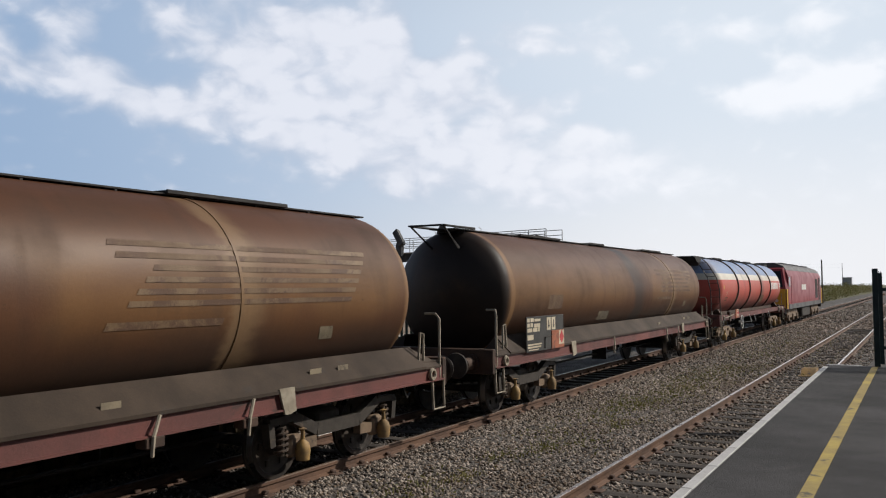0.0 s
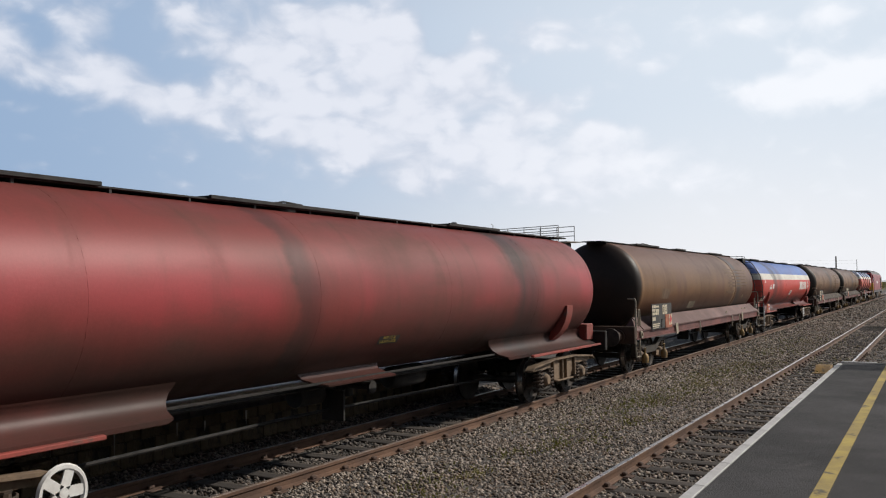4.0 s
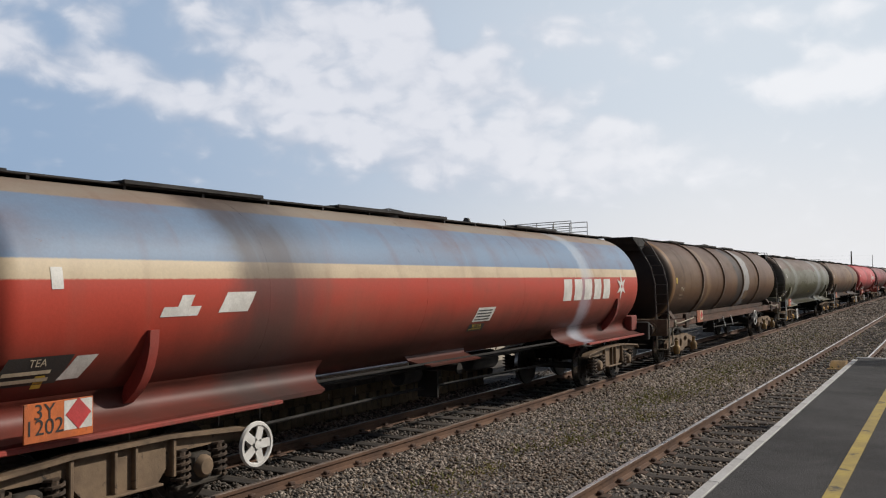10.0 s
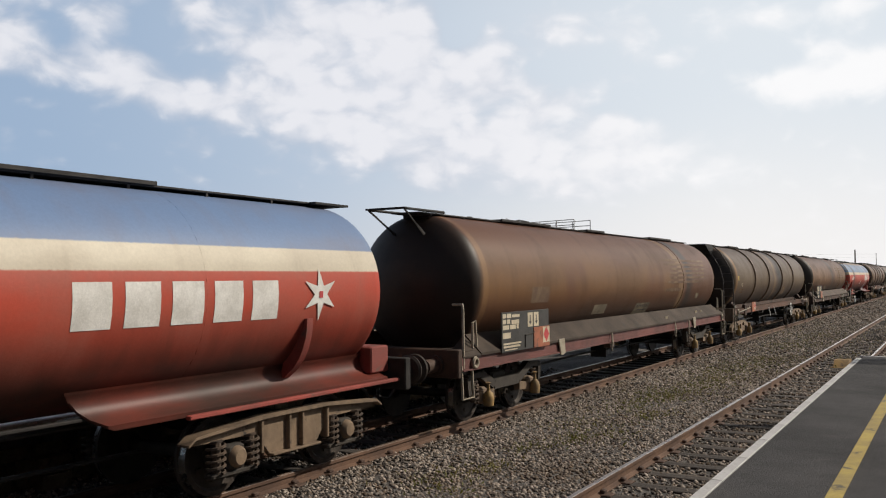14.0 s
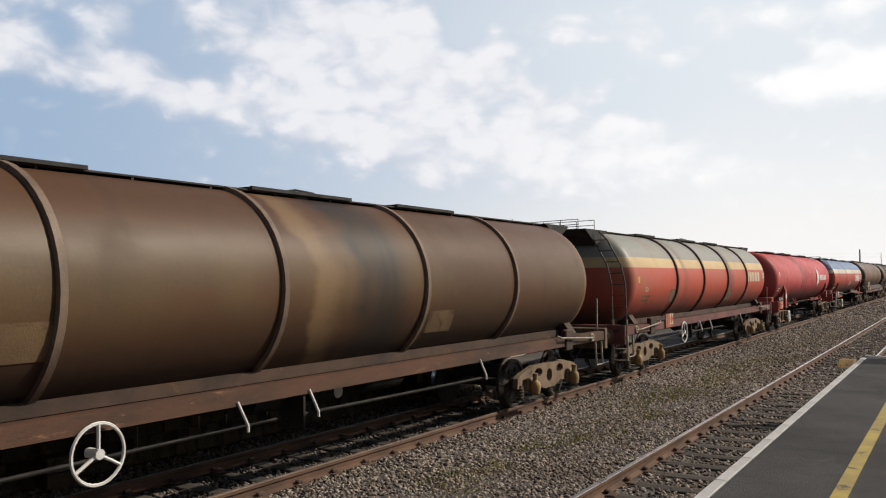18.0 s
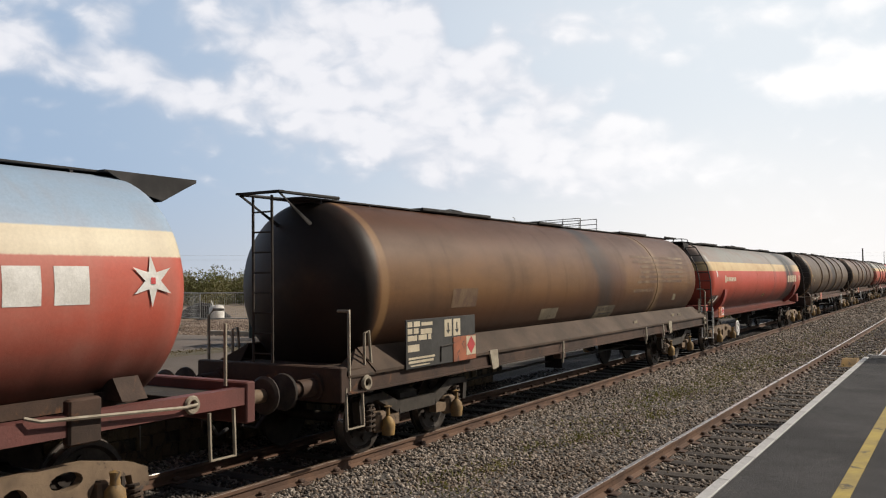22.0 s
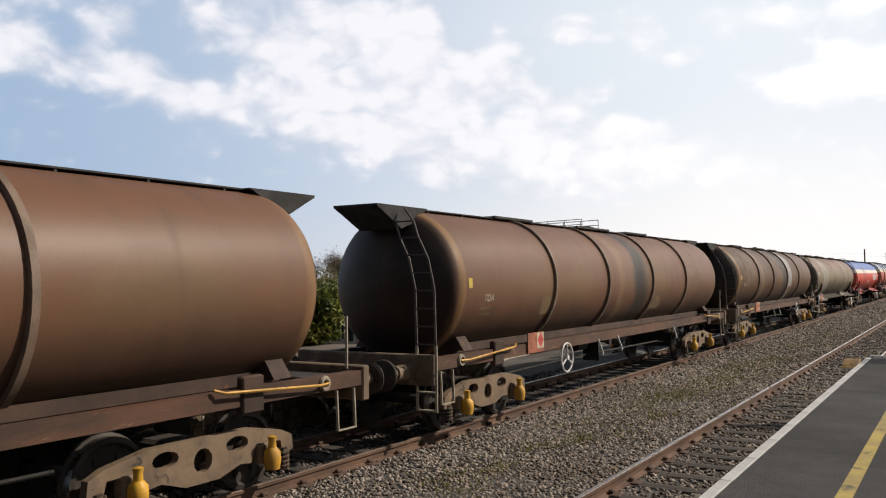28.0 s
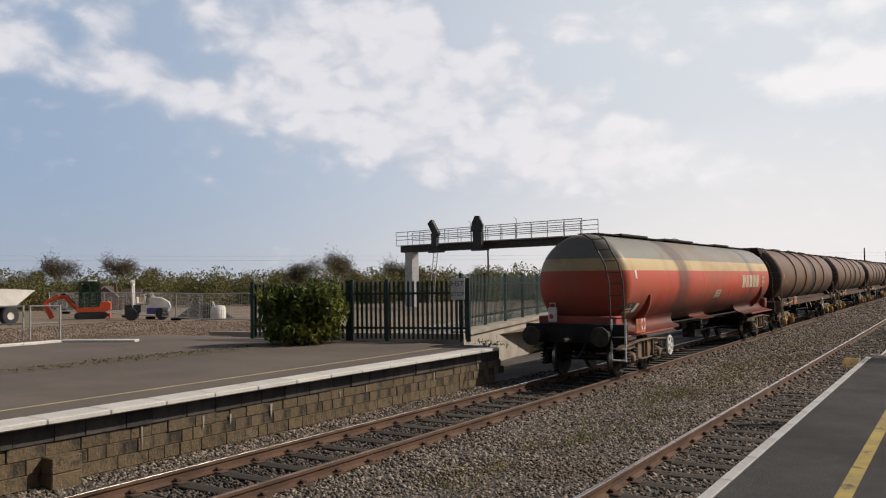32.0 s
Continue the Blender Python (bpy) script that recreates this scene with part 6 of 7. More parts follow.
def locomotive():
    red = mat("locomotive red", (0.25, 0.022, 0.03), (0.19, 0.02, 0.027), 0.8, 0.45, bump=0.05, spot=(0.3, 0.05, 0.05))
    grey = mat("locomotive roof grey", (0.11, 0.105, 0.105), (0.075, 0.07, 0.07), 1.0, 0.65)
    yel = mat("locomotive warning yellow", (0.72, 0.45, 0.03), (0.6, 0.38, 0.04), 1.5, 0.55)
    glass = mat("dark cab glass", (0.015, 0.017, 0.02), (0.02, 0.02, 0.022), 3, 0.08, bump=0)
    loco = thing("diesel_locomotive", "red diesel locomotive with yellow cab ends and grey roof", "locomotive")
    prof = [(-1.32, 1.02), (1.32, 1.02), (1.34, 1.2), (1.33, 3.0), (1.18, 3.35), (-1.18, 3.35), (-1.33, 3.0), (-1.34, 1.2)]
    part("body", Kit().strip(prof, -9.4, 9.4), red, loco)
    part("roof", Kit().strip([(-1.19, 3.352), (1.19, 3.352), (1.0, 3.62), (0.55, 3.80), (-0.55, 3.80), (-1.0, 3.62)], -9.2, 9.2), grey, loco)
    for i, (a, b) in enumerate(((-6.5, -4.0), (-2.5, 2.0), (4.0, 7.5))):
        part("roof_grille", Kit().box(-0.6, 0.6, a, b, 3.80, 3.86, 0.02), DARK, loco)
    for e in (-1, 1):
        cab = Kit().add([(s * 1.32, e * 9.4, 1.02) for s in (-1, 1)] + [(s * 1.28, e * 10.15, 1.02) for s in (-1, 1)] + [(s * 1.33, e * 9.4, 2.3) for s in (-1, 1)] + [(s * 1.28, e * 10.15, 2.2) for s in (-1, 1)] + [(s * 1.12, e * 9.4, 3.5) for s in (-1, 1)] + [(s * 1.05, e * 9.62, 3.42) for s in (-1, 1)],
                        [(0, 1, 3, 2), (2, 3, 7, 6), (6, 7, 11, 10), (10, 11, 9, 8), (0, 2, 6, 4), (1, 3, 7, 5), (4, 6, 10, 8), (5, 7, 11, 9), (0, 1, 5, 4), (4, 5, 9, 8)])
        c = part("cab", cab, red, loco, "red cab end")
        part("warning_panel", Kit().box(-1.26, 1.26, min(e * 10.14, e * 10.165), max(e * 10.14, e * 10.165), 1.05, 2.22, 0.01), yel, c, "yellow warning panel")
        for s in (-1, 1):
            part("corner_panel", Kit().box(min(s * 1.30, s * 1.345), max(s * 1.30, s * 1.345), min(e * 9.75, e * 10.1), max(e * 9.75, e * 10.1), 1.05, 2.22, 0.01), yel, c)
        for s in (-1, 1):
            a0, a1, b0, b1 = Vector((s * 0.08, e * 10.10, 2.32)), Vector((s * 1.12, e * 10.10, 2.32)), Vector((s * 0.08, e * 9.68, 3.28)), Vector((s * 0.95, e * 9.68, 3.28))
            o = Vector((0, e * 0.03, 0.012))
            part("windscreen", Kit().add([a0 + o, a1 + o, b1 + o, b0 + o, a0, a1, b1, b0], [(0, 1, 2, 3), (7, 6, 5, 4), (0, 4, 5, 1), (1, 5, 6, 2), (2, 6, 7, 3), (3, 7, 4, 0)]), glass, c)
            part("side_window", Kit().box(min(s * 1.32, s * 1.345), max(s * 1.32, s * 1.345), min(e * 8.6, e * 9.25), max(e * 8.6, e * 9.25), 2.35, 2.95, 0.01), glass, loco)
            part("cab_door", Kit().box(min(s * 1.335, s * 1.355), max(s * 1.335, s * 1.355), min(e * 7.6, e * 8.2), max(e * 7.6, e * 8.2), 1.3, 3.0, 0.008), DARK if e > 0 else red, loco)
            part("head_lamp", Kit().turn([(e * 10.15, 0.11), (e * 10.18, 0.10), (e * 10.18, 0.0)], 14, (s * 0.75, 0, 1.55)), WHITE_MARK, c)
        part("light_panel", Kit().box(-0.6, 0.6, min(e * 10.16, e * 10.18), max(e * 10.16, e * 10.18), 1.35, 1.75, 0.01), DARK, c)
        part("buffer_beam", Kit().box(-1.25, 1.25, min(e * 9.9, e * 10.25), max(e * 9.9, e * 10.25), 0.75, 1.15, 0.02), DARK, loco)
        for s in (-1, 1):
            part("buffer", Kit().turn([(e * 10.25, 0.14), (e * 10.6, 0.12), (e * 10.6, 0.24), (e * 10.65, 0.23), (e * 10.66, 0.0)], 16, (s * 0.87, 0, 1.06)), DARK, loco)
    for s in (-1, 1):
        part("lower_stripe", Kit().box(min(s * 1.335, s * 1.35), max(s * 1.335, s * 1.35), -9.35, 9.35, 1.02, 1.32, 0.004), grey, loco, "grey lower body stripe")
        part("side_grille", Kit().box(min(s * 1.33, s * 1.35), max(s * 1.33, s * 1.35), 5.3, 6.9, 1.5, 2.9, 0.006), DARK, loco, "dark bodyside air grille")
        part("company_mark", Kit().box(min(s * 1.337, s * 1.345), max(s * 1.337, s * 1.345), -3.0, -0.6, 2.15, 2.5), WHITE_MARK, loco)
        part("fuel_tank", Kit().box(min(s * 0.6, s * 1.25), max(s * 0.6, s * 1.25), -2.2, 2.2, 0.35, 1.0, 0.06), BOGIE_DARK, loco)
    for e in (-1, 1):
        b = part("bogie", Kit().box(-1.0, 1.0, -2.4, 2.4, 0.62, 0.85, 0.04), BOGIE_DARK, loco, at=pose(0, e * 6.4, 0))
        for s in (-1, 1):
            part("side_frame", Kit().plate([(-2.5, 0.55), (-2.2, 0.95), (2.2, 0.95), (2.5, 0.55), (2.2, 0.48), (-2.2, 0.48)], 0.1, "x", s * 1.1 - 0.05), BOGIE, b)
            for y in (-2.05, 0.0, 2.05):
                part("axlebox", Kit().box(min(s * 1.0, s * 1.22), max(s * 1.0, s * 1.22), y - 0.2, y + 0.2, 0.3, 0.7, 0.03), BOGIE, b)
        for y in (-2.05, 0.0, 2.05):
            w = part("wheelset", WHEELS, None, b, "grimy steel wheelset", at=pose(0, y, WHEEL_R))
    TRAIN.append((loco, 50.9 * 1.0074 + 1.55 + 10.5))
    loco.matrix_basis = pose(TRAIN_X, TRAIN[-1][1], 0)


build_train()
locomotive()

# ---- beyond the tracks ----
PALE_GREEN = mat("dark green fence steel", (0.020, 0.045, 0.04), (0.014, 0.03, 0.028), 3, 0.55, vary=0.5)
GALV = mat("galvanised steel", (0.52, 0.52, 0.51), (0.40, 0.40, 0.40), 4, 0.55, metal=0.2)
DARK_STEEL = mat("dark painted steel", (0.035, 0.037, 0.04), (0.025, 0.026, 0.028), 3, 0.6)
BARK = mat("grey-brown bark", (0.11, 0.085, 0.06), (0.07, 0.055, 0.042), 3, 0.9)
SKIP_WHITE = mat("scuffed white paint", (0.78, 0.75, 0.70), (0.66, 0.62, 0.56), 1.2, 0.55, spot=(0.40, 0.33, 0.26), spots=0.66)
DIG_ORANGE = mat("excavator orange", (0.75, 0.105, 0.03), (0.66, 0.09, 0.03), 2, 0.45)
PURPLE = mat("purple machine paint", (0.10, 0.07, 0.30), (0.08, 0.06, 0.22), 2, 0.5)


def clear_glass(name, tint):
    """Thin tinted glazing that one can see through."""
    m = bpy.data.materials.new(name)
    m.use_nodes = True
    k = Nodes(m.node_tree)
    t, g, x = k.add("BsdfTransparent"), k.add("BsdfGlossy"), k.add("MixShader")
    k.put(tint, t.inputs[0])
    g.inputs["Roughness"].default_value = 0.05
    x.inputs[0].default_value = 0.12
    k.put(t.outputs[0], x.inputs[1]), k.put(g.outputs[0], x.inputs[2])
    k.put(x.outputs[0], k.add("OutputMaterial").inputs[0])
    return m


CAB_GLASS = clear_glass("green-tinted cab glass", (0.45, 0.62, 0.55))
GLASS_DARK = mat("tinted cab glass", (0.07, 0.12, 0.115), (0.09, 0.14, 0.13), 2, 0.1, bump=0)


def leaf_paint(name, a, b, c):
    m = bpy.data.materials.new(name)
    m.use_nodes = True
    k = Nodes(m.node_tree)
    r = k.add("NewGeometry").outputs["Random Per Island"]
    v = k.add("TexCoord").outputs["Object"]
    col = k.mix(r, a, b)
    col = k.mix(k.smooth(k.noise(v, 0.8, 3.0), 0.45, 0.65, 0.0, 0.8), col, c)
    p = k.add("BsdfPrincipled")
    k.put(col, p.inputs["Base Color"])
    p.inputs["Roughness"].default_value = 0.6
    tr = k.add("BsdfTranslucent")
    k.put(col, tr.inputs[0])
    ms = k.add("MixShader")
    ms.inputs[0].default_value = 0.3
    k.put(p.outputs[0], ms.inputs[1]), k.put(tr.outputs[0], ms.inputs[2])
    k.put(ms.outputs[0], k.add("OutputMaterial").inputs[0])
    return m


LAUREL = leaf_paint("laurel leaf", (0.035, 0.062, 0.012), (0.15, 0.18, 0.028), (0.29, 0.29, 0.055))
SCRUB = leaf_paint("spring scrub leaf", (0.13, 0.11, 0.045), (0.20, 0.18, 0.065), (0.14, 0.155, 0.035))
TWIG = leaf_paint("bare twig", (0.13, 0.10, 0.07), (0.19, 0.15, 0.105), (0.12, 0.10, 0.055))
WEED = leaf_paint("trackside weed", (0.12, 0.12, 0.03), (0.20, 0.185, 0.05), (0.23, 0.20, 0.065))


DRY = leaf_paint("dry weed", (0.14, 0.11, 0.06), (0.22, 0.18, 0.10), (0.12, 0.10, 0.05))


def leaf_mesh(name, pts, size, material, seed, slim=0.5, up=0.0):
    """Many small folded leaves at the points given."""
    rg = np.random.RandomState(seed)
    pts = np.asarray(pts, float)
    n = len(pts)
    d = rg.normal(size=(n, 3))
    d[:, 2] += up
    d /= np.linalg.norm(d, axis=1)[:, None]
    e = np.cross(d, rg.normal(size=(n, 3)))
    e /= np.linalg.norm(e, axis=1)[:, None] + 1e-9
    nn = np.cross(d, e)
    s = (rg.uniform(0.6, 1.3, n) * size)[:, None]
    v = np.stack([pts - d * s, pts + e * s * slim + nn * s * 0.15, pts + d * s, pts - e * s * slim + nn * s * 0.15], 1).reshape(-1, 3)
    f = (np.array([(0, 1, 2), (0, 2, 3)])[None] + 4 * np.arange(n)[:, None, None]).reshape(-1, 3)
    me = bpy.data.meshes.new(name)
    me.from_pydata(v.tolist(), [], f.tolist())
    me.materials.append(material)
    return me


def blob_points(rg, n, centre, radii, clumps=14, tight=0.33):
    """Points gathered in clumps inside an uneven rounded body."""
    c = rg.normal(size=(clumps, 3))
    c /= np.linalg.norm(c, axis=1)[:, None]
    c *= rg.uniform(0.45, 1.0, (clumps, 1))
    q = c[rg.randint(0, clumps, n)] * 0.75 + rg.normal(size=(n, 3)) * tight
    far = np.maximum(np.linalg.norm(q, axis=1), 1e-6)[:, None]
    q *= np.minimum(1.0, (0.98 + 0.12 * rg.rand(n, 1)) / far)   # no strays beyond the outline
    return np.asarray(centre) + q * np.asarray(radii)


def laurel():
    rg = np.random.RandomState(8)
    t = thing("laurel_bush", "dense dark green laurel bush with yellow-green tips", "bush", at=pose(-14.75, 16.95, OPP_Z, 0, 0, 30))
    part("stem", Kit().tube([(0, 0, 0), (0.05, 0.05, 0.5), (0.2, 0.1, 1.0)], 0.05).tube([(0.1, 0, 0), (-0.3, 0.1, 0.5), (-0.5, 0, 0.9)], 0.04), BARK, t)
    mound = [blob_points(rg, 4200, (0, 0, 0.5), (1.15, 0.95, 0.60), 46, 0.20), blob_points(rg, 1700, (-0.45, 0, 0.95), (0.72, 0.7, 0.50), 24, 0.22), blob_points(rg, 1700, (0.5, 0, 0.9), (0.72, 0.7, 0.55), 24, 0.22)]
    for i in range(46):   # upright shoots
        a, r = rg.uniform(0, 6.283), rg.uniform(0.2, 0.95)
        foot = np.array([r * math.cos(a) * 1.05, r * math.sin(a) * 0.85, 0.75 + 0.35 * rg.rand()])
        tip = foot + np.array([0.12 * rg.normal(), 0.12 * rg.normal(), 0.35 + 0.25 * rg.rand()])
        mound.append(foot + (tip - foot) * rg.rand(60, 1) + rg.normal(size=(60, 3)) * 0.055)
    pts = np.concatenate(mound)
    pts = pts[(pts[:, 2] > 0.02) & (pts[:, 2] < 1.70)]
    part("crown", leaf_mesh("crown", pts, 0.095, LAUREL, 2, 0.40, 0.5), None, t)


def palisade(p0, p1, z, height, n, seed=0, posts=()):
    """A palisade fence run from p0 to p1 with n pales."""
    a, b = Vector((*p0, z)), Vector((*p1, z))
    ang = math.degrees(math.atan2(b.y - a.y, b.x - a.x))
    length = (b - a).length
    f = thing("palisade_fence", "dark green steel palisade fence with pointed pales", "fence", at=Matrix.Translation(a) @ pose(0, 0, 0, 0, 0, ang))
    pale = Kit().plate([(-0.034, 0.05), (0.034, 0.05), (0.034, height - 0.08), (0.02, height), (0.0, height - 0.05), (-0.02, height), (-0.034, height - 0.08)], 0.012, "y", -0.03).mesh("pale", PALE_GREEN)
    for i in range(n):
        part("pale", pale, None, f, at=pose(length * (i + 0.5) / n, 0, 0, 0, 0, 0))
    for h in (0.35, height - 0.35):
        part("rail", Kit().box(0, length, -0.015, 0.03, h - 0.03, h + 0.03, 0.004), PALE_GREEN, f)
    for x in posts or (0, length):
        part("post", Kit().box(x - 0.05, x + 0.05, -0.02, 0.08, 0, height + 0.04, 0.006), PALE_GREEN, f)
    return f


def stop_sign():
    s = thing("stop_sign", "white stop board with black lettering on the fence", "sign", at=pose(-11.32, 19.13, OPP_Z) @ pose(0, 0, 0, 0, 0, 14))
    part("post", Kit().rod((0.05, 0.05, 0), (0.05, 0.05, 1.6), 0.03, 10), DARK_STEEL, s)
    b = part("board", Kit().box(-0.20, 0.18, -0.005, 0.015, 1.10, 1.66, 0.004), WHITE_MARK, s)
    for txt, z, h in (("HST", 1.51, 0.20), ("STOP", 1.24, 0.155)):
        part("lettering", lettering(txt, h, BLACK_MARK), None, b, at=pose(-0.01, -0.009, z, 90, 0, 0))


def dock():
    """Raised dock wall beyond the platform, with its coping and fence."""
    d = thing("dock_wall", "pale concrete dock wall with a grey coping", "wall", kind="structure")
    a, b = Vector((-13.1, 22.6, 0)), Vector((-19.5, 50.0, 0))
    ang = math.degrees(math.atan2(b.y - a.y, b.x - a.x)) - 90
    m = Matrix.Translation(a) @ pose(0, 0, 0, 0, 0, ang)
    part("wall", Kit().box(-3, 0, 0, 28, -0.6, 0.70, 0.01, m), CONCRETE, d)
    slab = Kit().box(-0.5, 0.08, 0.005, 1.79, 0.70, 0.84, 0.012).mesh("coping_slab", CONCRETE)
    for i in range(15):
        part("coping_slab", slab, None, d, at=m @ pose(0, i * 1.8, 0))
    part("end_return", Kit().box(-9, 0, -0.25, 0.0, -0.6, 0.78, 0.01, m), CONCRETE, d)
    f = palisade((-13.6, 23.2), (-19.3, 48.0), 0.84, 1.75, 150, posts=[i * 2.8 for i in range(10)])
    tagged(f, "thin dark steel fence along the dock wall")


def depot():
    # sloping yard behind the platform
    xs, ys = [-10.0 - 4.0 * i for i in range(36)], [-60 + 4.0 * i for i in range(60)]
    vs, fs = [], []
    for y in ys:
        for x in xs:
            z = float(np.interp(-x, [10, 20, 24, 34, 60, 150], [0.45, 0.55, 0.70, 0.22, 0.1, -0.3])) + 0.05 * noise.noise((x * 0.3, y * 0.3, 2))
            vs.append((x - (9.0 if y > 18 and x > -14 else 0), y, z if y < 110 else -0.6))
    n = len(xs)
    for j in range(len(ys) - 1):
        for i in range(n - 1):
            fs.append((j * n + i, (j + 1) * n + i, (j + 1) * n + i + 1, j * n + i + 1))
    tagged(part("yard_ground", Kit().add(vs, fs), GRAVEL), "pale gravelly yard ground behind the platform", "yard", kind="structure")
    kerb = thing("yard_kerb", "white painted kerb at the back of the platform", "kerb", kind="structure")
    for p, q in (((-21.5, 5.0), (-21.9, 14.9)), ((-21.9, 14.9), (-19.9, 15.9))):
        a, b = Vector((*p, 0)), Vector((*q, 0))
        L = (b - a).length
        part("kerb_stone", Kit().box(0, L, -0.15, 0.15, 0.6, 0.86, 0.015, Matrix.Translation(a) @ pose(0, 0, 0, 0, 0, math.degrees(math.atan2(b.y - a.y, b.x - a.x)))), COPING, kerb)
    bank = lambda x, y: np.interp(-x, [19, 22, 26, 34, 42], [0.55, 0.66, 0.68, 0.33, 0.2])
    stones("rubble", "pale brown broken rubble along the yard edge", 15000, (-27, -19.8, 13, 27), 0.032, GRIT, 31, bank)
    stones("rubble", "pale brown broken rubble along the yard edge", 9000, (-42, -27, 14, 33), 0.05, GRIT, 32, bank)
    heap = Kit()
    rg = random.Random(9)
    vs = [(-1.7 + 0.2 * i, -0.8 + 0.2 * j, max(0.0, (1.0 - ((i - 8.5) / 8.5) ** 2) * (1.0 - ((j - 4) / 4) ** 2)) * 0.95 + rg.uniform(0, 0.08)) for j in range(9) for i in range(18)]
    heap.add(vs, [(j * 18 + i, j * 18 + i + 1, j * 18 + 19 + i, j * 18 + 18 + i) for j in range(8) for i in range(17)])
    h = thing("spoil_heap", "low dark heap of broken road planings", "heap", at=pose(-40.3, 37.2, 0.16, 0, 0, 30))
    part("heap", heap, mat("dark planings", (0.025, 0.022, 0.021), (0.016, 0.014, 0.014), 4, 0.95, bump=1.0, grain=12, depth=0.06), h)
    # hand rails
    for p, q in (((-26.2, 15.1), (-25.3, 15.9)), ((-25.1, 16.0), (-24.6, 16.7))):
        r = thing("hand_rail", "galvanised tubular hand rail at the yard edge", "railing", "yard hand rails")
        for x, y in (p, q):
            part("post", Kit().rod((x, y, 0.6), (x, y, 1.78), 0.03, 8), GALV, r)
        for h in (1.2, 1.75):
            part("bar", Kit().rod((*p, h), (*q, h), 0.025, 8), GALV, r)
    # mesh fence panels
    line = [(-33.5, 34.6), (-36.6, 33.6), (-40.2, 34.9), (-43.8, 36.0), (-47.4, 37.0), (-51.0, 38.0), (-54.6, 39.0), (-58.2, 40.0), (-61.8, 41.0)]
    for a, b in zip(line, line[1:]):
        f = thing("mesh_fence_panel", "galvanised temporary mesh fence panel", "fence", "temporary fence panels")
        z = 0.2
        p, q = Vector((*a, z)), Vector((*b, z))
        u = Vector((0, 0, 1))
        for e in (p, q):
            part("post", Kit().rod(e, e + u * 1.62, 0.035, 8), GALV, f)
            part("foot", Kit().box(e.x - 0.35, e.x + 0.35, e.y - 0.11, e.y + 0.11, z - 0.02, z + 0.13, 0.02), DARK_STEEL, f)
        for h in (0.18, 1.6):
            part("bar", Kit().rod(p + u * h, q + u * h, 0.03, 8), GALV, f)
        k = Kit()
        for i in range(1, 24):
            c = p.lerp(q, i / 24)
            k.rod(c + u * 0.18, c + u * 1.6, 0.006, 4)
        for i in range(1, 6):
            k.rod(p + u * (0.18 + i * 0.24), q + u * (0.18 + i * 0.24), 0.006, 4)
        tagged(part("wire_mesh", k, GALV, f), kind="stuff")


def excavator(at):
    e = thing("mini_excavator", "orange mini excavator with a dark glazed cab", "excavator", at=at)
    for s in (-1, 1):
        t = part("track", Kit().plate([(-1.0, 0.12), (-0.85, 0.0), (0.85, 0.0), (1.0, 0.12), (1.0, 0.36), (0.85, 0.48), (-0.85, 0.48), (-1.0, 0.36)], 0.34, "y", s * 0.62 - 0.17), DARK_STEEL, e, "black rubber crawler track")
        for x in (-0.75, 0.0, 0.75):
            part("roller", Kit().rod((x, s * 0.80 - 0.02, 0.24), (x, s * 0.80 + 0.02, 0.24), 0.16, 12), DARK_STEEL, t)
    part("body", Kit().plate([(-0.9, 0.50), (0.95, 0.50), (1.25, 0.62), (1.28, 1.05), (1.1, 1.2), (0.62, 1.15), (0.55, 0.82), (-0.9, 0.76)], 1.4, "y", -0.7), DIG_ORANGE, e, "orange body and counterweight")
    cab = part("cab", Kit().plate([(-0.68, 0.78), (0.50, 0.84), (0.56, 2.3), (0.3, 2.46), (-0.45, 2.46), (-0.70, 2.1)], 1.0, "y", -0.58), CAB_GLASS, e, "green-tinted glazed cab")
    for y in (-0.60, 0.44):
        for x0, x1 in ((-0.76, -0.66), (0.48, 0.60), (-0.10, -0.02)):
            part("cab_pillar", Kit().box(x0, x1, y - 0.03, y + 0.03, 0.75, 2.45, 0.01), DARK_STEEL, cab)
    part("cab_roof", Kit().box(-0.75, 0.62, -0.64, 0.48, 2.46, 2.58, 0.03), DARK_STEEL, cab)
    part("roof_lamp", Kit().box(-0.2, 0.35, -0.5, 0.3, 2.58, 2.66, 0.03), SKIP_WHITE, cab)
    part("operator_seat", Kit().box(-0.1, 0.4, -0.3, 0.2, 0.95, 1.1, 0.04).box(0.3, 0.42, -0.3, 0.2, 1.0, 1.65, 0.04), DARK_STEEL, cab)
    part("boom", Kit().tube([(-0.75, 0.1, 0.62), (-1.2, 0.1, 1.0), (-1.65, 0.1, 1.55), (-2.1, 0.1, 1.55)], 0.16, 8), DIG_ORANGE, e)
    part("arm", Kit().tube([(-1.95, 0.1, 1.6), (-2.7, 0.1, 1.28), (-2.95, 0.1, 1.05)], 0.13, 8), DIG_ORANGE, e)
    part("ram", Kit().rod((-1.0, 0.1, 1.05), (-1.7, 0.1, 1.75), 0.05, 8).rod((-1.7, 0.1, 1.75), (-2.5, 0.1, 1.5), 0.05, 8), DARK_STEEL, e)
    part("bucket", Kit().plate([(-3.0, 1.1), (-2.75, 1.05), (-2.45, 0.55), (-2.3, 0.15), (-2.6, 0.05), (-2.75, 0.4)], 0.5, "y", -0.15), DIG_ORANGE, e, "orange digging bucket")
    part("blade", Kit().box(1.15, 1.25, -0.75, 0.75, 0.05, 0.4, 0.02), DIG_ORANGE, e)


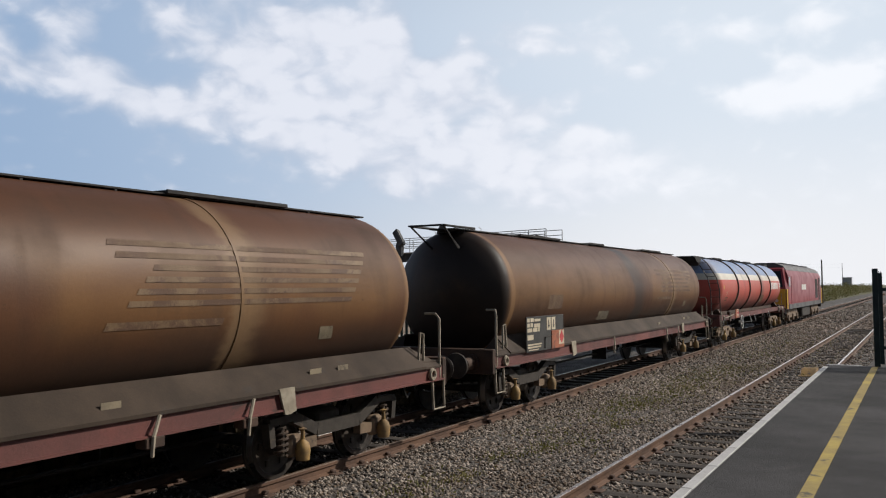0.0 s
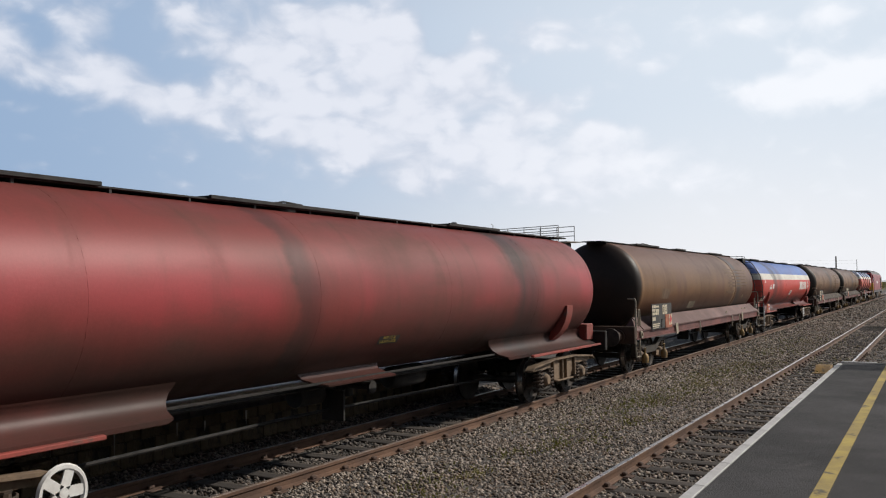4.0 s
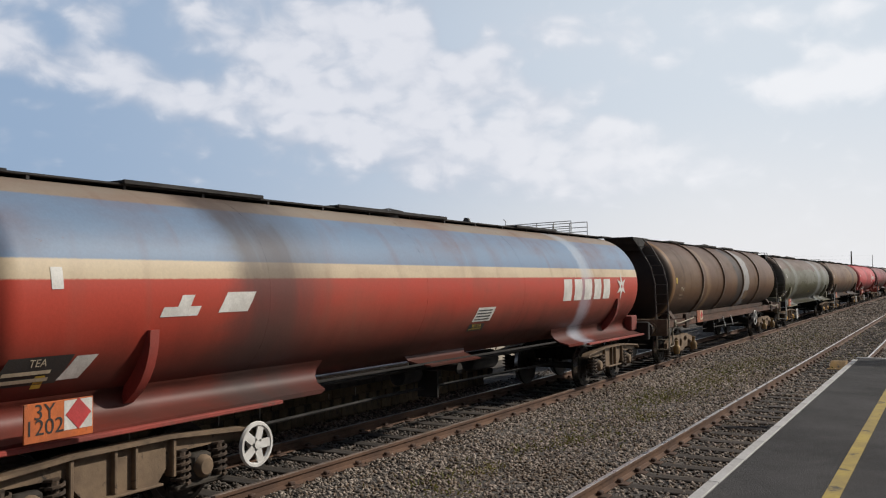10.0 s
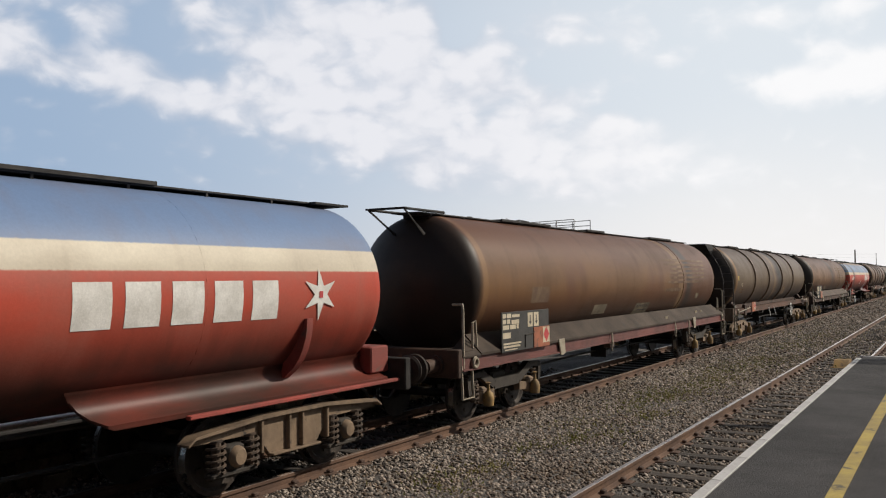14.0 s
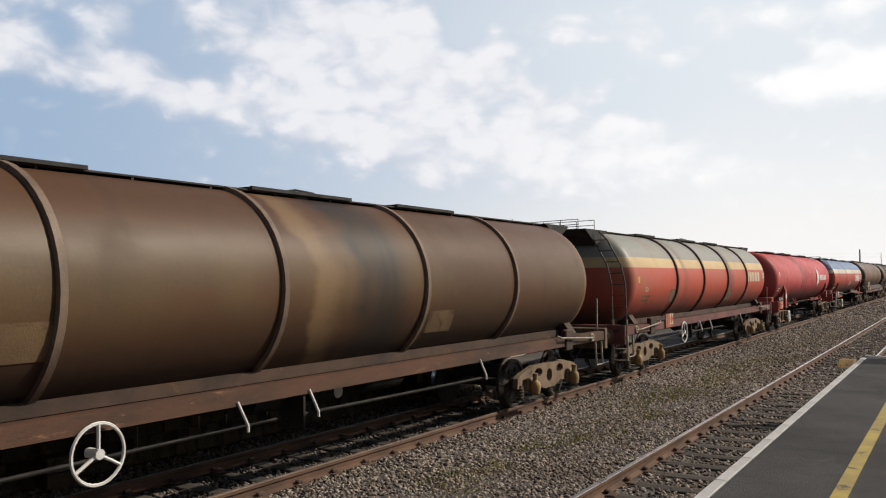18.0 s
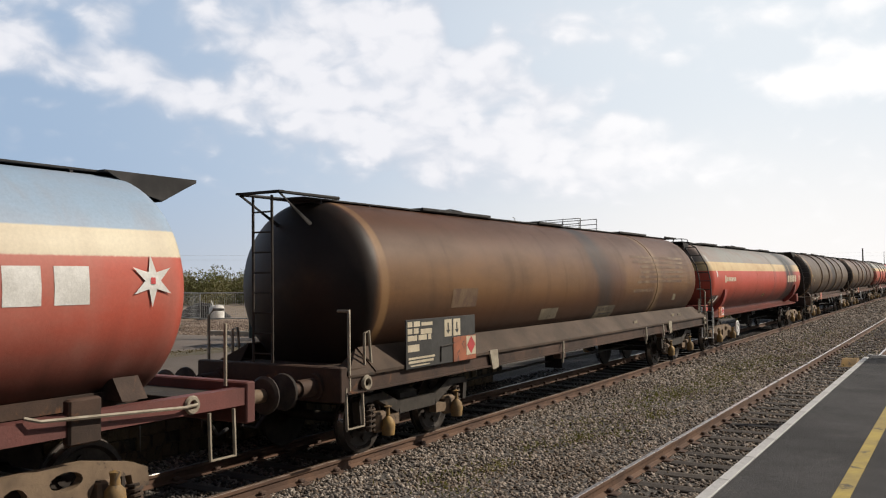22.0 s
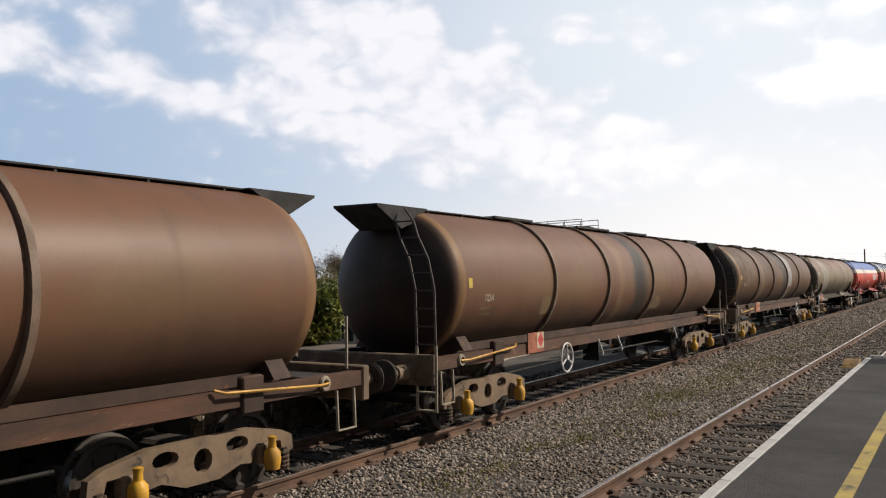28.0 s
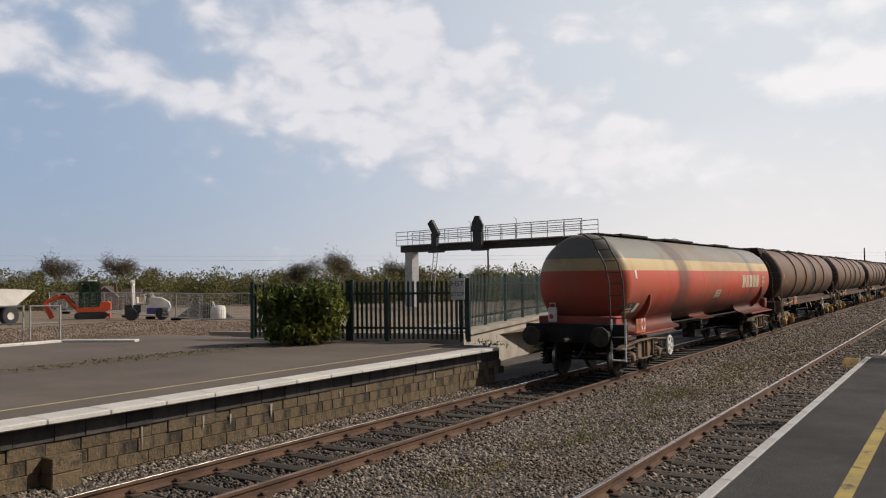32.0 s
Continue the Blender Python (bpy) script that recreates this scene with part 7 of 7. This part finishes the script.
def roller(at):
    r = thing("ride_on_roller", "white and purple compact roller parked on the yard", "roller", at=at)
    for x in (-0.95, 0.95):
        part("drum", Kit().turn([(-0.55, 0.0), (-0.55, 0.36), (-0.52, 0.40), (0.52, 0.40), (0.55, 0.36), (0.55, 0.0)], 24, (x, 0, 0.40)), DARK_STEEL, r)
    part("chassis", Kit().plate([(-1.2, 0.55), (1.3, 0.55), (1.45, 0.85), (1.35, 1.15), (0.9, 1.42), (0.2, 1.5), (0.1, 0.95), (-1.1, 0.95)], 0.9, "y", -0.45), SKIP_WHITE, r, "white bonnet and chassis")
    part("side_panel", Kit().box(0.0, 1.3, -0.48, 0.48, 0.40, 0.80, 0.03), PURPLE, r, "purple lower panel")
    part("rear_panel", Kit().box(-1.35, -0.35, -0.48, 0.48, 0.50, 1.0, 0.03), DARK_STEEL, r, "dark rear body")
    part("seat", Kit().box(-0.6, 0.0, -0.3, 0.3, 1.0, 1.12, 0.03).box(-0.7, -0.58, -0.3, 0.3, 1.0, 1.5, 0.03), SKIP_WHITE, r)
    for y in (-0.42, 0.42):
        part("roll_bar", Kit().tube([(-0.85, y, 0.85), (-0.9, y, 2.0), (-0.9, y, 2.35)], 0.07, 8), SKIP_WHITE, r)
        part("work_lamp", Kit().turn([(-0.08, 0.0), (-0.08, 0.16), (0.06, 0.18), (0.08, 0.0)], 12, (-0.9, y * 1.1, 2.42), "x"), SKIP_WHITE, r)
        part("grab_bar", Kit().tube([(-0.2, y, 1.0), (-0.15, y, 1.7), (0.3, y, 1.75), (0.4, y, 1.4)], 0.03, 6), SKIP_WHITE, r)
    part("steering_wheel", Kit().ring((0.0, 0, 1.6), 0.2, 0.02, "z"), DARK_STEEL, r)
    part("roll_bar_top", Kit().rod((-0.9, -0.42, 2.3), (-0.9, 0.42, 2.3), 0.06, 8), SKIP_WHITE, r)


def dumper(at):
    d = thing("site_dumper", "white-skipped site dumper with scuffed paint", "dumper", at=at)
    part("skip", Kit().add([(-1.1, -0.97, 1.0), (0.7, -0.97, 1.0), (0.7, 0.97, 1.0), (-1.1, 0.97, 1.0), (-1.2, -1.0, 1.9), (1.7, -1.0, 1.75), (1.7, 1.0, 1.75), (-1.2, 1.0, 1.9), (-1.1, -0.9, 1.85), (1.6, -0.9, 1.72), (1.6, 0.9, 1.72), (-1.1, 0.9, 1.85), (-1.0, -0.7, 1.1), (0.6, -0.7, 1.1), (0.6, 0.7, 1.1), (-1.0, 0.7, 1.1)],
                           [(3, 2, 1, 0), (0, 1, 5, 4), (1, 2, 6, 5), (2, 3, 7, 6), (3, 0, 4, 7), (4, 5, 9, 8), (5, 6, 10, 9), (6, 7, 11, 10), (7, 4, 8, 11), (8, 9, 13, 12), (9, 10, 14, 13), (10, 11, 15, 14), (11, 8, 12, 15), (12, 13, 14, 15)]), SKIP_WHITE, d)
    part("chassis", Kit().box(-2.4, 0.9, -0.4, 0.4, 0.55, 0.95, 0.04), DARK_STEEL, d)
    part("engine_cover", Kit().box(-2.6, -1.4, -0.55, 0.55, 0.9, 1.5, 0.08), SKIP_WHITE, d)
    for x in (-2.0, 0.4):
        for s in (-1, 1):
            w = part("wheel", Kit().turn([(s * 0.6, 0.15), (s * 0.6, 0.42), (s * 0.68, 0.48), (s * 0.88, 0.48), (s * 0.95, 0.42), (s * 0.95, 0.2)], 20, (x, 0, 0.48)), DARK_STEEL, d, "black tyre")
            part("hub", Kit().turn([(s * 0.9, 0.0), (s * 0.92, 0.2), (s * 0.94, 0.2)], 14, (x, 0, 0.48)), SKIP_WHITE, w)
    part("mark_bar", Kit().box(-0.7, 0.3, -0.965, -0.94, 1.42, 1.56), DARK_STEEL, d)


def rubble_bag(at):
    rg = random.Random(3)
    k = Kit().turn([(0.0, 0.30), (0.1, 0.42), (0.4, 0.46), (0.7, 0.43), (0.85, 0.36), (0.86, 0.0)], 14, (0, 0, 0), "z")
    k.v = [(x * (1 + rg.uniform(-0.06, 0.06)), y * (1 + rg.uniform(-0.06, 0.06)), z * (1 + rg.uniform(-0.05, 0.05))) for x, y, z in k.v]
    b = thing("rubble_bag", "bulging white woven rubble bag", "bag", at=at)
    part("sack", k, SKIP_WHITE, b)
    part("loop", Kit().tube([(-0.4, -0.1, 0.8), (-0.35, -0.1, 1.15), (-0.2, -0.1, 0.85)], 0.03), SKIP_WHITE, b)


def house(at):
    brick = mat("far house brick", (0.22, 0.11, 0.075), (0.16, 0.085, 0.06), 1, 0.9)
    tile = mat("far roof tile", (0.10, 0.07, 0.06), (0.075, 0.055, 0.05), 2, 0.85)
    # stand-in for a far house, shrunk and set nearer
    h = thing("outbuilding", "small brick outbuilding with white gable trim and dark roof", "outbuilding", at=at)
    part("wall", Kit().strip([(-4, 0), (4, 0), (4, 5), (0, 8), (-4, 5)], 0, 7), brick, h)
    part("wing", Kit().strip([(4, 0), (10, 0), (10, 4.8), (4, 4.8)], 1, 7), brick, h)
    for s in (-1, 1):
        part("roof", Kit().add([(s * 4.4, -0.4, 4.75), (0, -0.4, 8.1), (0, 7.4, 8.1), (s * 4.4, 7.4, 4.75), (s * 4.4, -0.4, 4.95), (0, -0.4, 8.3), (0, 7.4, 8.3), (s * 4.4, 7.4, 4.95)],
                               [(0, 1, 2, 3), (7, 6, 5, 4), (0, 4, 5, 1), (1, 5, 6, 2), (2, 6, 7, 3), (3, 7, 4, 0)]), tile, h)
        part("barge_board", Kit().plate([(s * 4.5, 4.6), (0, 8.05), (0, 8.45), (s * 4.5, 5.0)], 0.1, "y", -0.52), WHITE_MARK, h)
    part("wing_roof", Kit().add([(4, 0.6, 4.8), (10.4, 0.6, 4.8), (10.4, 4, 7.4), (4, 4, 7.4), (10.4, 7.4, 4.8), (4, 7.4, 4.8)], [(0, 1, 2, 3), (3, 2, 4, 5), (0, 3, 5), (1, 4, 2), (0, 5, 4, 1)]), tile, h)
    part("chimney", Kit().box(2.0, 2.8, 3, 3.8, 6.2, 9.2, 0.05), brick, h)
    for x, z in ((-1.8, 1.2), (1.2, 1.2), (-1.8, 3.6), (1.2, 3.6), (6.2, 1.2), (6.2, 3.4)):
        y = -0.03 if x < 4 else 0.97
        w = part("window", Kit().box(x - 0.1, x + 1.0, y - 0.03, y + 0.05, z - 0.1, z + 1.2, 0.01), WHITE_MARK, h)
        part("pane", Kit().box(x, x + 0.9, y - 0.05, y, z, z + 1.1), GLASS_DARK, w)


def gantry():
    g = thing("signal_gantry", "grey cantilever signal gantry with railed walkway", "signal gantry")
    a, b = Vector((-41.6, 60.0, 0)), Vector((-20.9, 54.0, 0))
    L = (b - a).length
    m = Matrix.Translation(a) @ pose(0, 0, 0, 0, 0, math.degrees(math.atan2(b.y - a.y, b.x - a.x)))
    g.matrix_basis = m
    part("boom", Kit().box(1.1, L - 0.7, -0.45, 0.45, 4.72, 5.25, 0.03), DARK_STEEL, g, "dark box-girder boom")
    part("column", Kit().box(1.6, 2.5, -0.4, 0.4, -0.6, 4.75, 0.05), GALV, g, "pale steel column")
    part("deck", Kit().box(1.1, L, -0.9, 0.9, 5.25, 5.31, 0.01), GALV, g)
    n, x0, x1 = 13, 1.1, L - 0.75
    for s in (-1, 1):
        for i in range(n + 1):
            x = x0 + (x1 - x0) * i / n
            part("stanchion", Kit().rod((x, s * 0.88, 5.3), (x, s * 0.88, 6.4), 0.03, 6), GALV, g)
        for h in (5.75, 6.05, 6.4):
            part("rail", Kit().rod((x0, s * 0.88, h), (x1, s * 0.88, h), 0.028, 6), GALV, g)
    for x, hood in ((6.3, 0), (11.2, 1)):
        h = part("signal_head", Kit().box(x - 0.45, x + 0.45, -1.35, -1.0, 4.7, 6.0, 0.04) if hood else Kit().box(x - 0.3, x + 0.3, -1.35, -1.0, 5.0, 6.1, 0.04), DARK_STEEL, g, "black signal head")
        if hood:
            part("backboard", Kit().plate([(x - 0.75, 6.0), (x + 0.5, 6.0), (x + 0.55, 6.5), (x + 0.15, 7.15), (x - 0.25, 7.2), (x - 0.6, 6.7)], 0.12, "y", -1.25), DARK_STEEL, h)
        else:
            part("route_indicator", Kit().box(-0.75, 0.75, -0.2, 0.2, -0.3, 0.3, 0.08, Matrix.Translation((x - 0.05, -1.2, 6.45)) @ pose(0, 0, 0, 0, 55, 0)), DARK_STEEL, h)
        part("cage", Kit().box(x - 0.7, x + 0.9, -1.3, -0.9, 4.55, 4.7, 0.02), DARK_STEEL, g)
    for x in (8.3, 13.2):
        part("lamp_bracket", Kit().tube([(x, 0.88, 5.3), (x, 0.88, 6.9), (x - 0.05, 0.7, 7.0)], 0.03), GALV, g)
    lad = part("ladder", Kit().tube([(3.0, 0.95, -0.6), (4.0, 0.95, 6.4)], 0.035), GALV, g)
    part("stile", Kit().tube([(3.5, 0.95, -0.6), (4.5, 0.95, 6.4)], 0.035), GALV, lad)
    for i in range(22):
        z = -0.4 + i * 0.31
        part("rung", Kit().rod((3.06 + z / 7, 0.95, z), (3.56 + z / 7, 0.95, z), 0.018, 5), GALV, lad)


def pole(x, y, z0, h, arm=1.2):
    p = thing("telegraph_pole", "weathered timber pole with a short cross arm", "pole", "line-side poles", at=pose(x, y, z0))
    part("mast", Kit().rod((0, 0, 0), (0, 0, h), 0.14, 10, 0.09), BARK, p)
    if arm:
        part("cross_arm", Kit().box(-arm, arm, -0.06, 0.06, h - 0.5, h - 0.36, 0.01), BARK, p)
        for s in (-0.9, -0.3, 0.3, 0.9):
            part("insulator", Kit().rod((s * arm, 0, h - 0.36), (s * arm, 0, h - 0.2), 0.05, 6), SKIP_WHITE, p)


def tree_meshes(seed, height, leaves, spread, loose):
    """A trunk with tapering limbs, and the points where its twigs and leaves sit."""
    rg = random.Random(seed)
    k, tips = Kit(), []

    def grow(p, d, length, r, depth):
        q = p + d * length
        k.rod(p, q, r, 6 if depth < 2 else 3, r * 0.6, False)
        if depth >= 3:
            tips.append(q), tips.append(p.lerp(q, 0.5))
        if depth >= 5:
            return
        for _ in range(rg.choice((2, 3, 3))):
            nd = (d + Vector((rg.uniform(-1, 1), rg.uniform(-1, 1), rg.uniform(-0.15, 0.75))) * spread).normalized()
            grow(q, nd, length * rg.uniform(0.62, 0.82), r * 0.62, depth + 1)

    grow(Vector((0, 0, 0)), Vector((0, 0, 1)), height * 0.19, height * 0.015, 0)
    trunk = k.mesh("trunk", BARK)
    g = np.random.RandomState(seed)
    t = np.array([tuple(p) for p in tips])
    pts = t[g.randint(0, len(t), leaves)] + g.normal(size=(leaves, 3)) * height * loose
    return trunk, pts


def trees():
    kinds = []
    for i, (h, n, sp, m, s, lo, slim) in enumerate(((9.0, 3000, 0.8, TWIG, 0.24, 0.045, 0.06), (7.5, 7000, 0.8, SCRUB, 0.06, 0.055, 0.45), (6.0, 7000, 0.9, SCRUB, 0.06, 0.060, 0.45), (8.0, 2200, 0.75, TWIG, 0.26, 0.045, 0.05))):
        trunk, pts = tree_meshes(20 + i, h, n, sp, lo)
        kinds.append((trunk, leaf_mesh("crown", pts, s, m, 50 + i, slim)))
    rg = random.Random(77)
    spots = []
    # azimuth in degrees left of the track, distance, kind, scale
    for az, d, k, s in ((61, 120, 0, 1.0), (57.5, 120, 3, 1.0), (55.6, 112, 0, 1.15), (54.2, 105, 2, 0.9), (52.4, 118, 0, 1.2), (50.6, 122, 3, 1.05), (48.6, 128, 1, 0.8), (46.6, 118, 2, 0.9), (44.6, 110, 1, 0.85), (42.4, 100, 1, 0.9), (40.8, 95, 0, 0.95),
                        (39.4, 92, 0, 1.1), (37.8, 98, 3, 0.9), (35.8, 96, 1, 0.8), (34.4, 95, 0, 0.95), (33.0, 90, 3, 0.9), (31.6, 100, 1, 0.75), (29.5, 105, 0, 0.8), (27.0, 110, 1, 0.7), (24.5, 115, 2, 0.75), (21.5, 120, 1, 0.6), (59, 100, 2, 0.8),
                        (14, 190, 1, 0.8), (10, 230, 2, 0.9), (8.0, 260, 1, 0.8), (6.2, 300, 0, 0.7), (5.2, 330, 2, 0.8), (3.9, 380, 1, 0.8)):
        x, y = -d * math.sin(radians(az)), d * math.cos(radians(az))
        t = thing("tree", "spring tree with thin olive-brown foliage" if k in (1, 2) else "nearly bare spring tree with brown twigs", "tree", "trees along the yard edge", at=pose(x, y, -0.6, 0, 0, rg.uniform(0, 360)) @ Matrix.Scale(s * (0.95 if d < 150 else 1), 4))
        part("trunk", kinds[k][0], None, t)
        part("crown", kinds[k][1], None, t)
    # hedge and scrub along the far side of the yard and along the line
    g = np.random.RandomState(9)
    pts = []
    for az in np.arange(12, 70, 0.28):
        d = 92 + 6 * math.sin(az * 1.7) + g.uniform(-4, 4)
        top = 2.35 + 0.7 * noise.noise((az * 0.55, 0, 4)) + 0.35 * g.rand()
        c = (-d * math.sin(radians(az)), d * math.cos(radians(az)), 0.42 * top)
        pts.append(blob_points(g, 950, c, (1.5, 1.5, top), 20, 0.27))
    tagged(new("scrub_hedge", leaf_mesh("scrub_hedge", np.concatenate(pts), 0.13, SCRUB, 3, 0.55)), "long olive and brown scrub hedge", "hedge", kind="stuff")
    pts = []
    for y in np.arange(60, 640, 3.0):
        for x in (-15 - 0.012 * y, -19 - 0.02 * y, -26 - 0.03 * y):
            pts.append(blob_points(g, 130 if y < 300 else 60, (x + g.uniform(-1.5, 1.5), y, 0.4), (1.6, 2.0, 0.7 + 0.9 * g.rand() + y * 0.003), 8, 0.35))
    tagged(new("lineside_scrub", leaf_mesh("lineside_scrub", np.concatenate(pts), 0.16, SCRUB, 4, 0.6)), "low lineside scrub and brambles", "scrub", kind="stuff")


def weeds():
    g = np.random.RandomState(12)
    pts = []
    for x, y, n, r in ((-5.6, 18.2, 260, 0.45), (-5.2, 21.5, 200, 0.5), (-5.5, 24.5, 200, 0.6), (-4.9, 15.5, 110, 0.3), (-5.6, 11.8, 60, 0.2), (-5.3, 12.6, 60, 0.2), (-5.5, 10.4, 50, 0.18), (-5.9, 14.0, 60, 0.3), (-5.0, 28, 260, 0.8), (-5.4, 33, 260, 0.9), (-5.3, 40, 260, 1.2), (-2.9, 30, 100, 0.6), (-5.3, 19.6, 300, 0.7), (-5.6, 16.6, 160, 0.5), (-5.1, 13.4, 130, 0.4), (-5.7, 9.6, 120, 0.35), (-5.2, 8.6, 60, 0.3), (-5.4, 23.0, 300, 0.8), (-5.2, 26.0, 260, 0.8), (-5.1, 36, 300, 1.5), (-5.2, 46, 300, 2.5)):
        q = g.normal(size=(int(1.3 * n), 3)) * (r * 0.8, r * 1.5, 0.015)
        pts.append(q + (x, y, -0.10))
    tagged(new("trackside_weeds", leaf_mesh("trackside_weeds", np.concatenate(pts), 0.032, WEED, 5, 0.35, 0.9)), "small green and yellow weeds in the ballast", "weeds", kind="stuff")
    pts = [g.normal(size=(500, 3)) * (0.25, 1.9, 0.004) + (-15.5, 12.4, OPP_Z + 0.012), g.normal(size=(120, 3)) * (0.3, 0.15, 0.06) + (-10.9, 20.2, 0.7)]
    tagged(new("platform_weeds", leaf_mesh("platform_weeds", np.concatenate(pts), 0.045, DRY, 6, 0.35, 0.2)), "straggling dry weeds in a platform joint", "weeds", kind="stuff")


def track_block():
    b = thing("track_block", "worn yellow painted ramp block between the rails", "ramp block", at=pose(-2.86, 26.9, -0.155))
    part("ramp", Kit().plate([(-0.55, 0.0), (0.55, 0.0), (0.45, 0.17), (-0.25, 0.19)], 0.38, "x", -0.19), OCHRE_BOX, b)
    part("plate", Kit().box(-0.26, 0.26, -0.65, 0.65, -0.01, 0.012, 0.004), OCHRE_BOX, b)


def distance():
    pole(-12.9, 141.0, -0.6, 6.9, 0)
    pole(-46.0, 84.5, -0.6, 7.2)
    pl = thing("power_line", "thin far-off overhead power line on timber poles", "power line")
    for x, y in ((-330, 20), (-30, 420)):
        part("mast", Kit().rod((x, y, -0.6), (x, y, 12.2), 0.16, 8, 0.1), BARK, pl)
    for z in (10.4, 11.8):
        part("cable", Kit().tube([(-330 + 300 * i / 12, 20 + 400 * i / 12, z - 1.2 * math.sin(math.pi * i / 12)) for i in range(13)], 0.022, 4), GALV, pl)
    t = thing("far_block", "hazy far-off square building above the trees", "building", at=pose(-48.0, 720.0, -0.6))
    # distance haze is put into these pale wall colours
    hz = mat("hazy far wall", (0.42, 0.42, 0.44), (0.36, 0.36, 0.38), 0.3, 0.9)
    part("wall", Kit().box(-3, 3, -3, 3, 0, 8.4, 0.1), hz, t)
    part("roof", Kit().box(-3.3, 3.3, -3.3, 3.3, 8.4, 8.8, 0.05), hz, t)
    m = thing("marker_post", "small white lineside marker post", "post", at=pose(-13.2, 120.0, -0.6))
    part("shaft", Kit().box(-0.25, 0.25, -0.05, 0.05, 0, 1.9, 0.02), WHITE_MARK, m)


ballast_stones()
laurel()
palisade((-11.12, 19.32), (-14.35, 18.47), OPP_Z, 1.62, 25, posts=(0, 2.26, 3.28))
palisade((-14.40, 18.46), (-17.6, 18.11), OPP_Z, 1.60, 23)
tagged(palisade((-0.72, 17.75), (2.6, 17.95), PLAT_Z, 1.78, 20, posts=(0, 3.3)), "black steel palisade fence across the platform end")
stop_sign()
dock()
depot()
excavator(pose(-48.7, 35.3, 0.14, 0, 0, 50) @ Matrix.Scale(0.95, 4))
roller(pose(-43.1, 35.2, 0.16, 0, 0, 45) @ Matrix.Scale(0.95, 4))
dumper(pose(-39.6, 23.3, 0.5, 0, 0, 92) @ Matrix.Scale(0.95, 4))
rubble_bag(pose(-37.6, 35.8, 0.18))
house(pose(-64.9, 48.4, -0.12, 0, 0, 38) @ Matrix.Scale(0.28, 4))
gantry()
track_block()
trees()
weeds()
distance()


# ---- what moves ----


def motions():
    # the train rolls away along the far track at a steady speed
    for ob, y in TRAIN:
        walk(ob, [(0.0, pose(TRAIN_X, y, 0)), (8.0, pose(TRAIN_X, y + SPEED * 8, 0)), (16.0, pose(TRAIN_X, y + SPEED * 16, 0)), (24.0, pose(TRAIN_X, y + SPEED * 24, 0)), (32.0, pose(TRAIN_X, y + SPEED * 32, 0))])
    # the wheels turn with it: one turning for each place of an axle in its bogie, shared by all wheelsets that sit there
    first = {}
    step = math.degrees(SPEED / FPS / WHEEL_R)
    for ob, _ in TRAIN:
        for o in ob.children_recursive:
            if o.name.split(".")[0] != "wheelset":
                continue
            place = round(o.location.y, 3)
            if place not in first:
                walk(o, [(i / FPS, pose(0, place, WHEEL_R, -((i * step) % 360.0))) for i in range(32 * FPS + 1)])
                first[place] = o
            else:
                src = first[place].animation_data
                o.rotation_mode = "QUATERNION"
                o.animation_data_create()
                o.animation_data.action = src.action
                o.animation_data.action_slot = src.action_slot


motions()
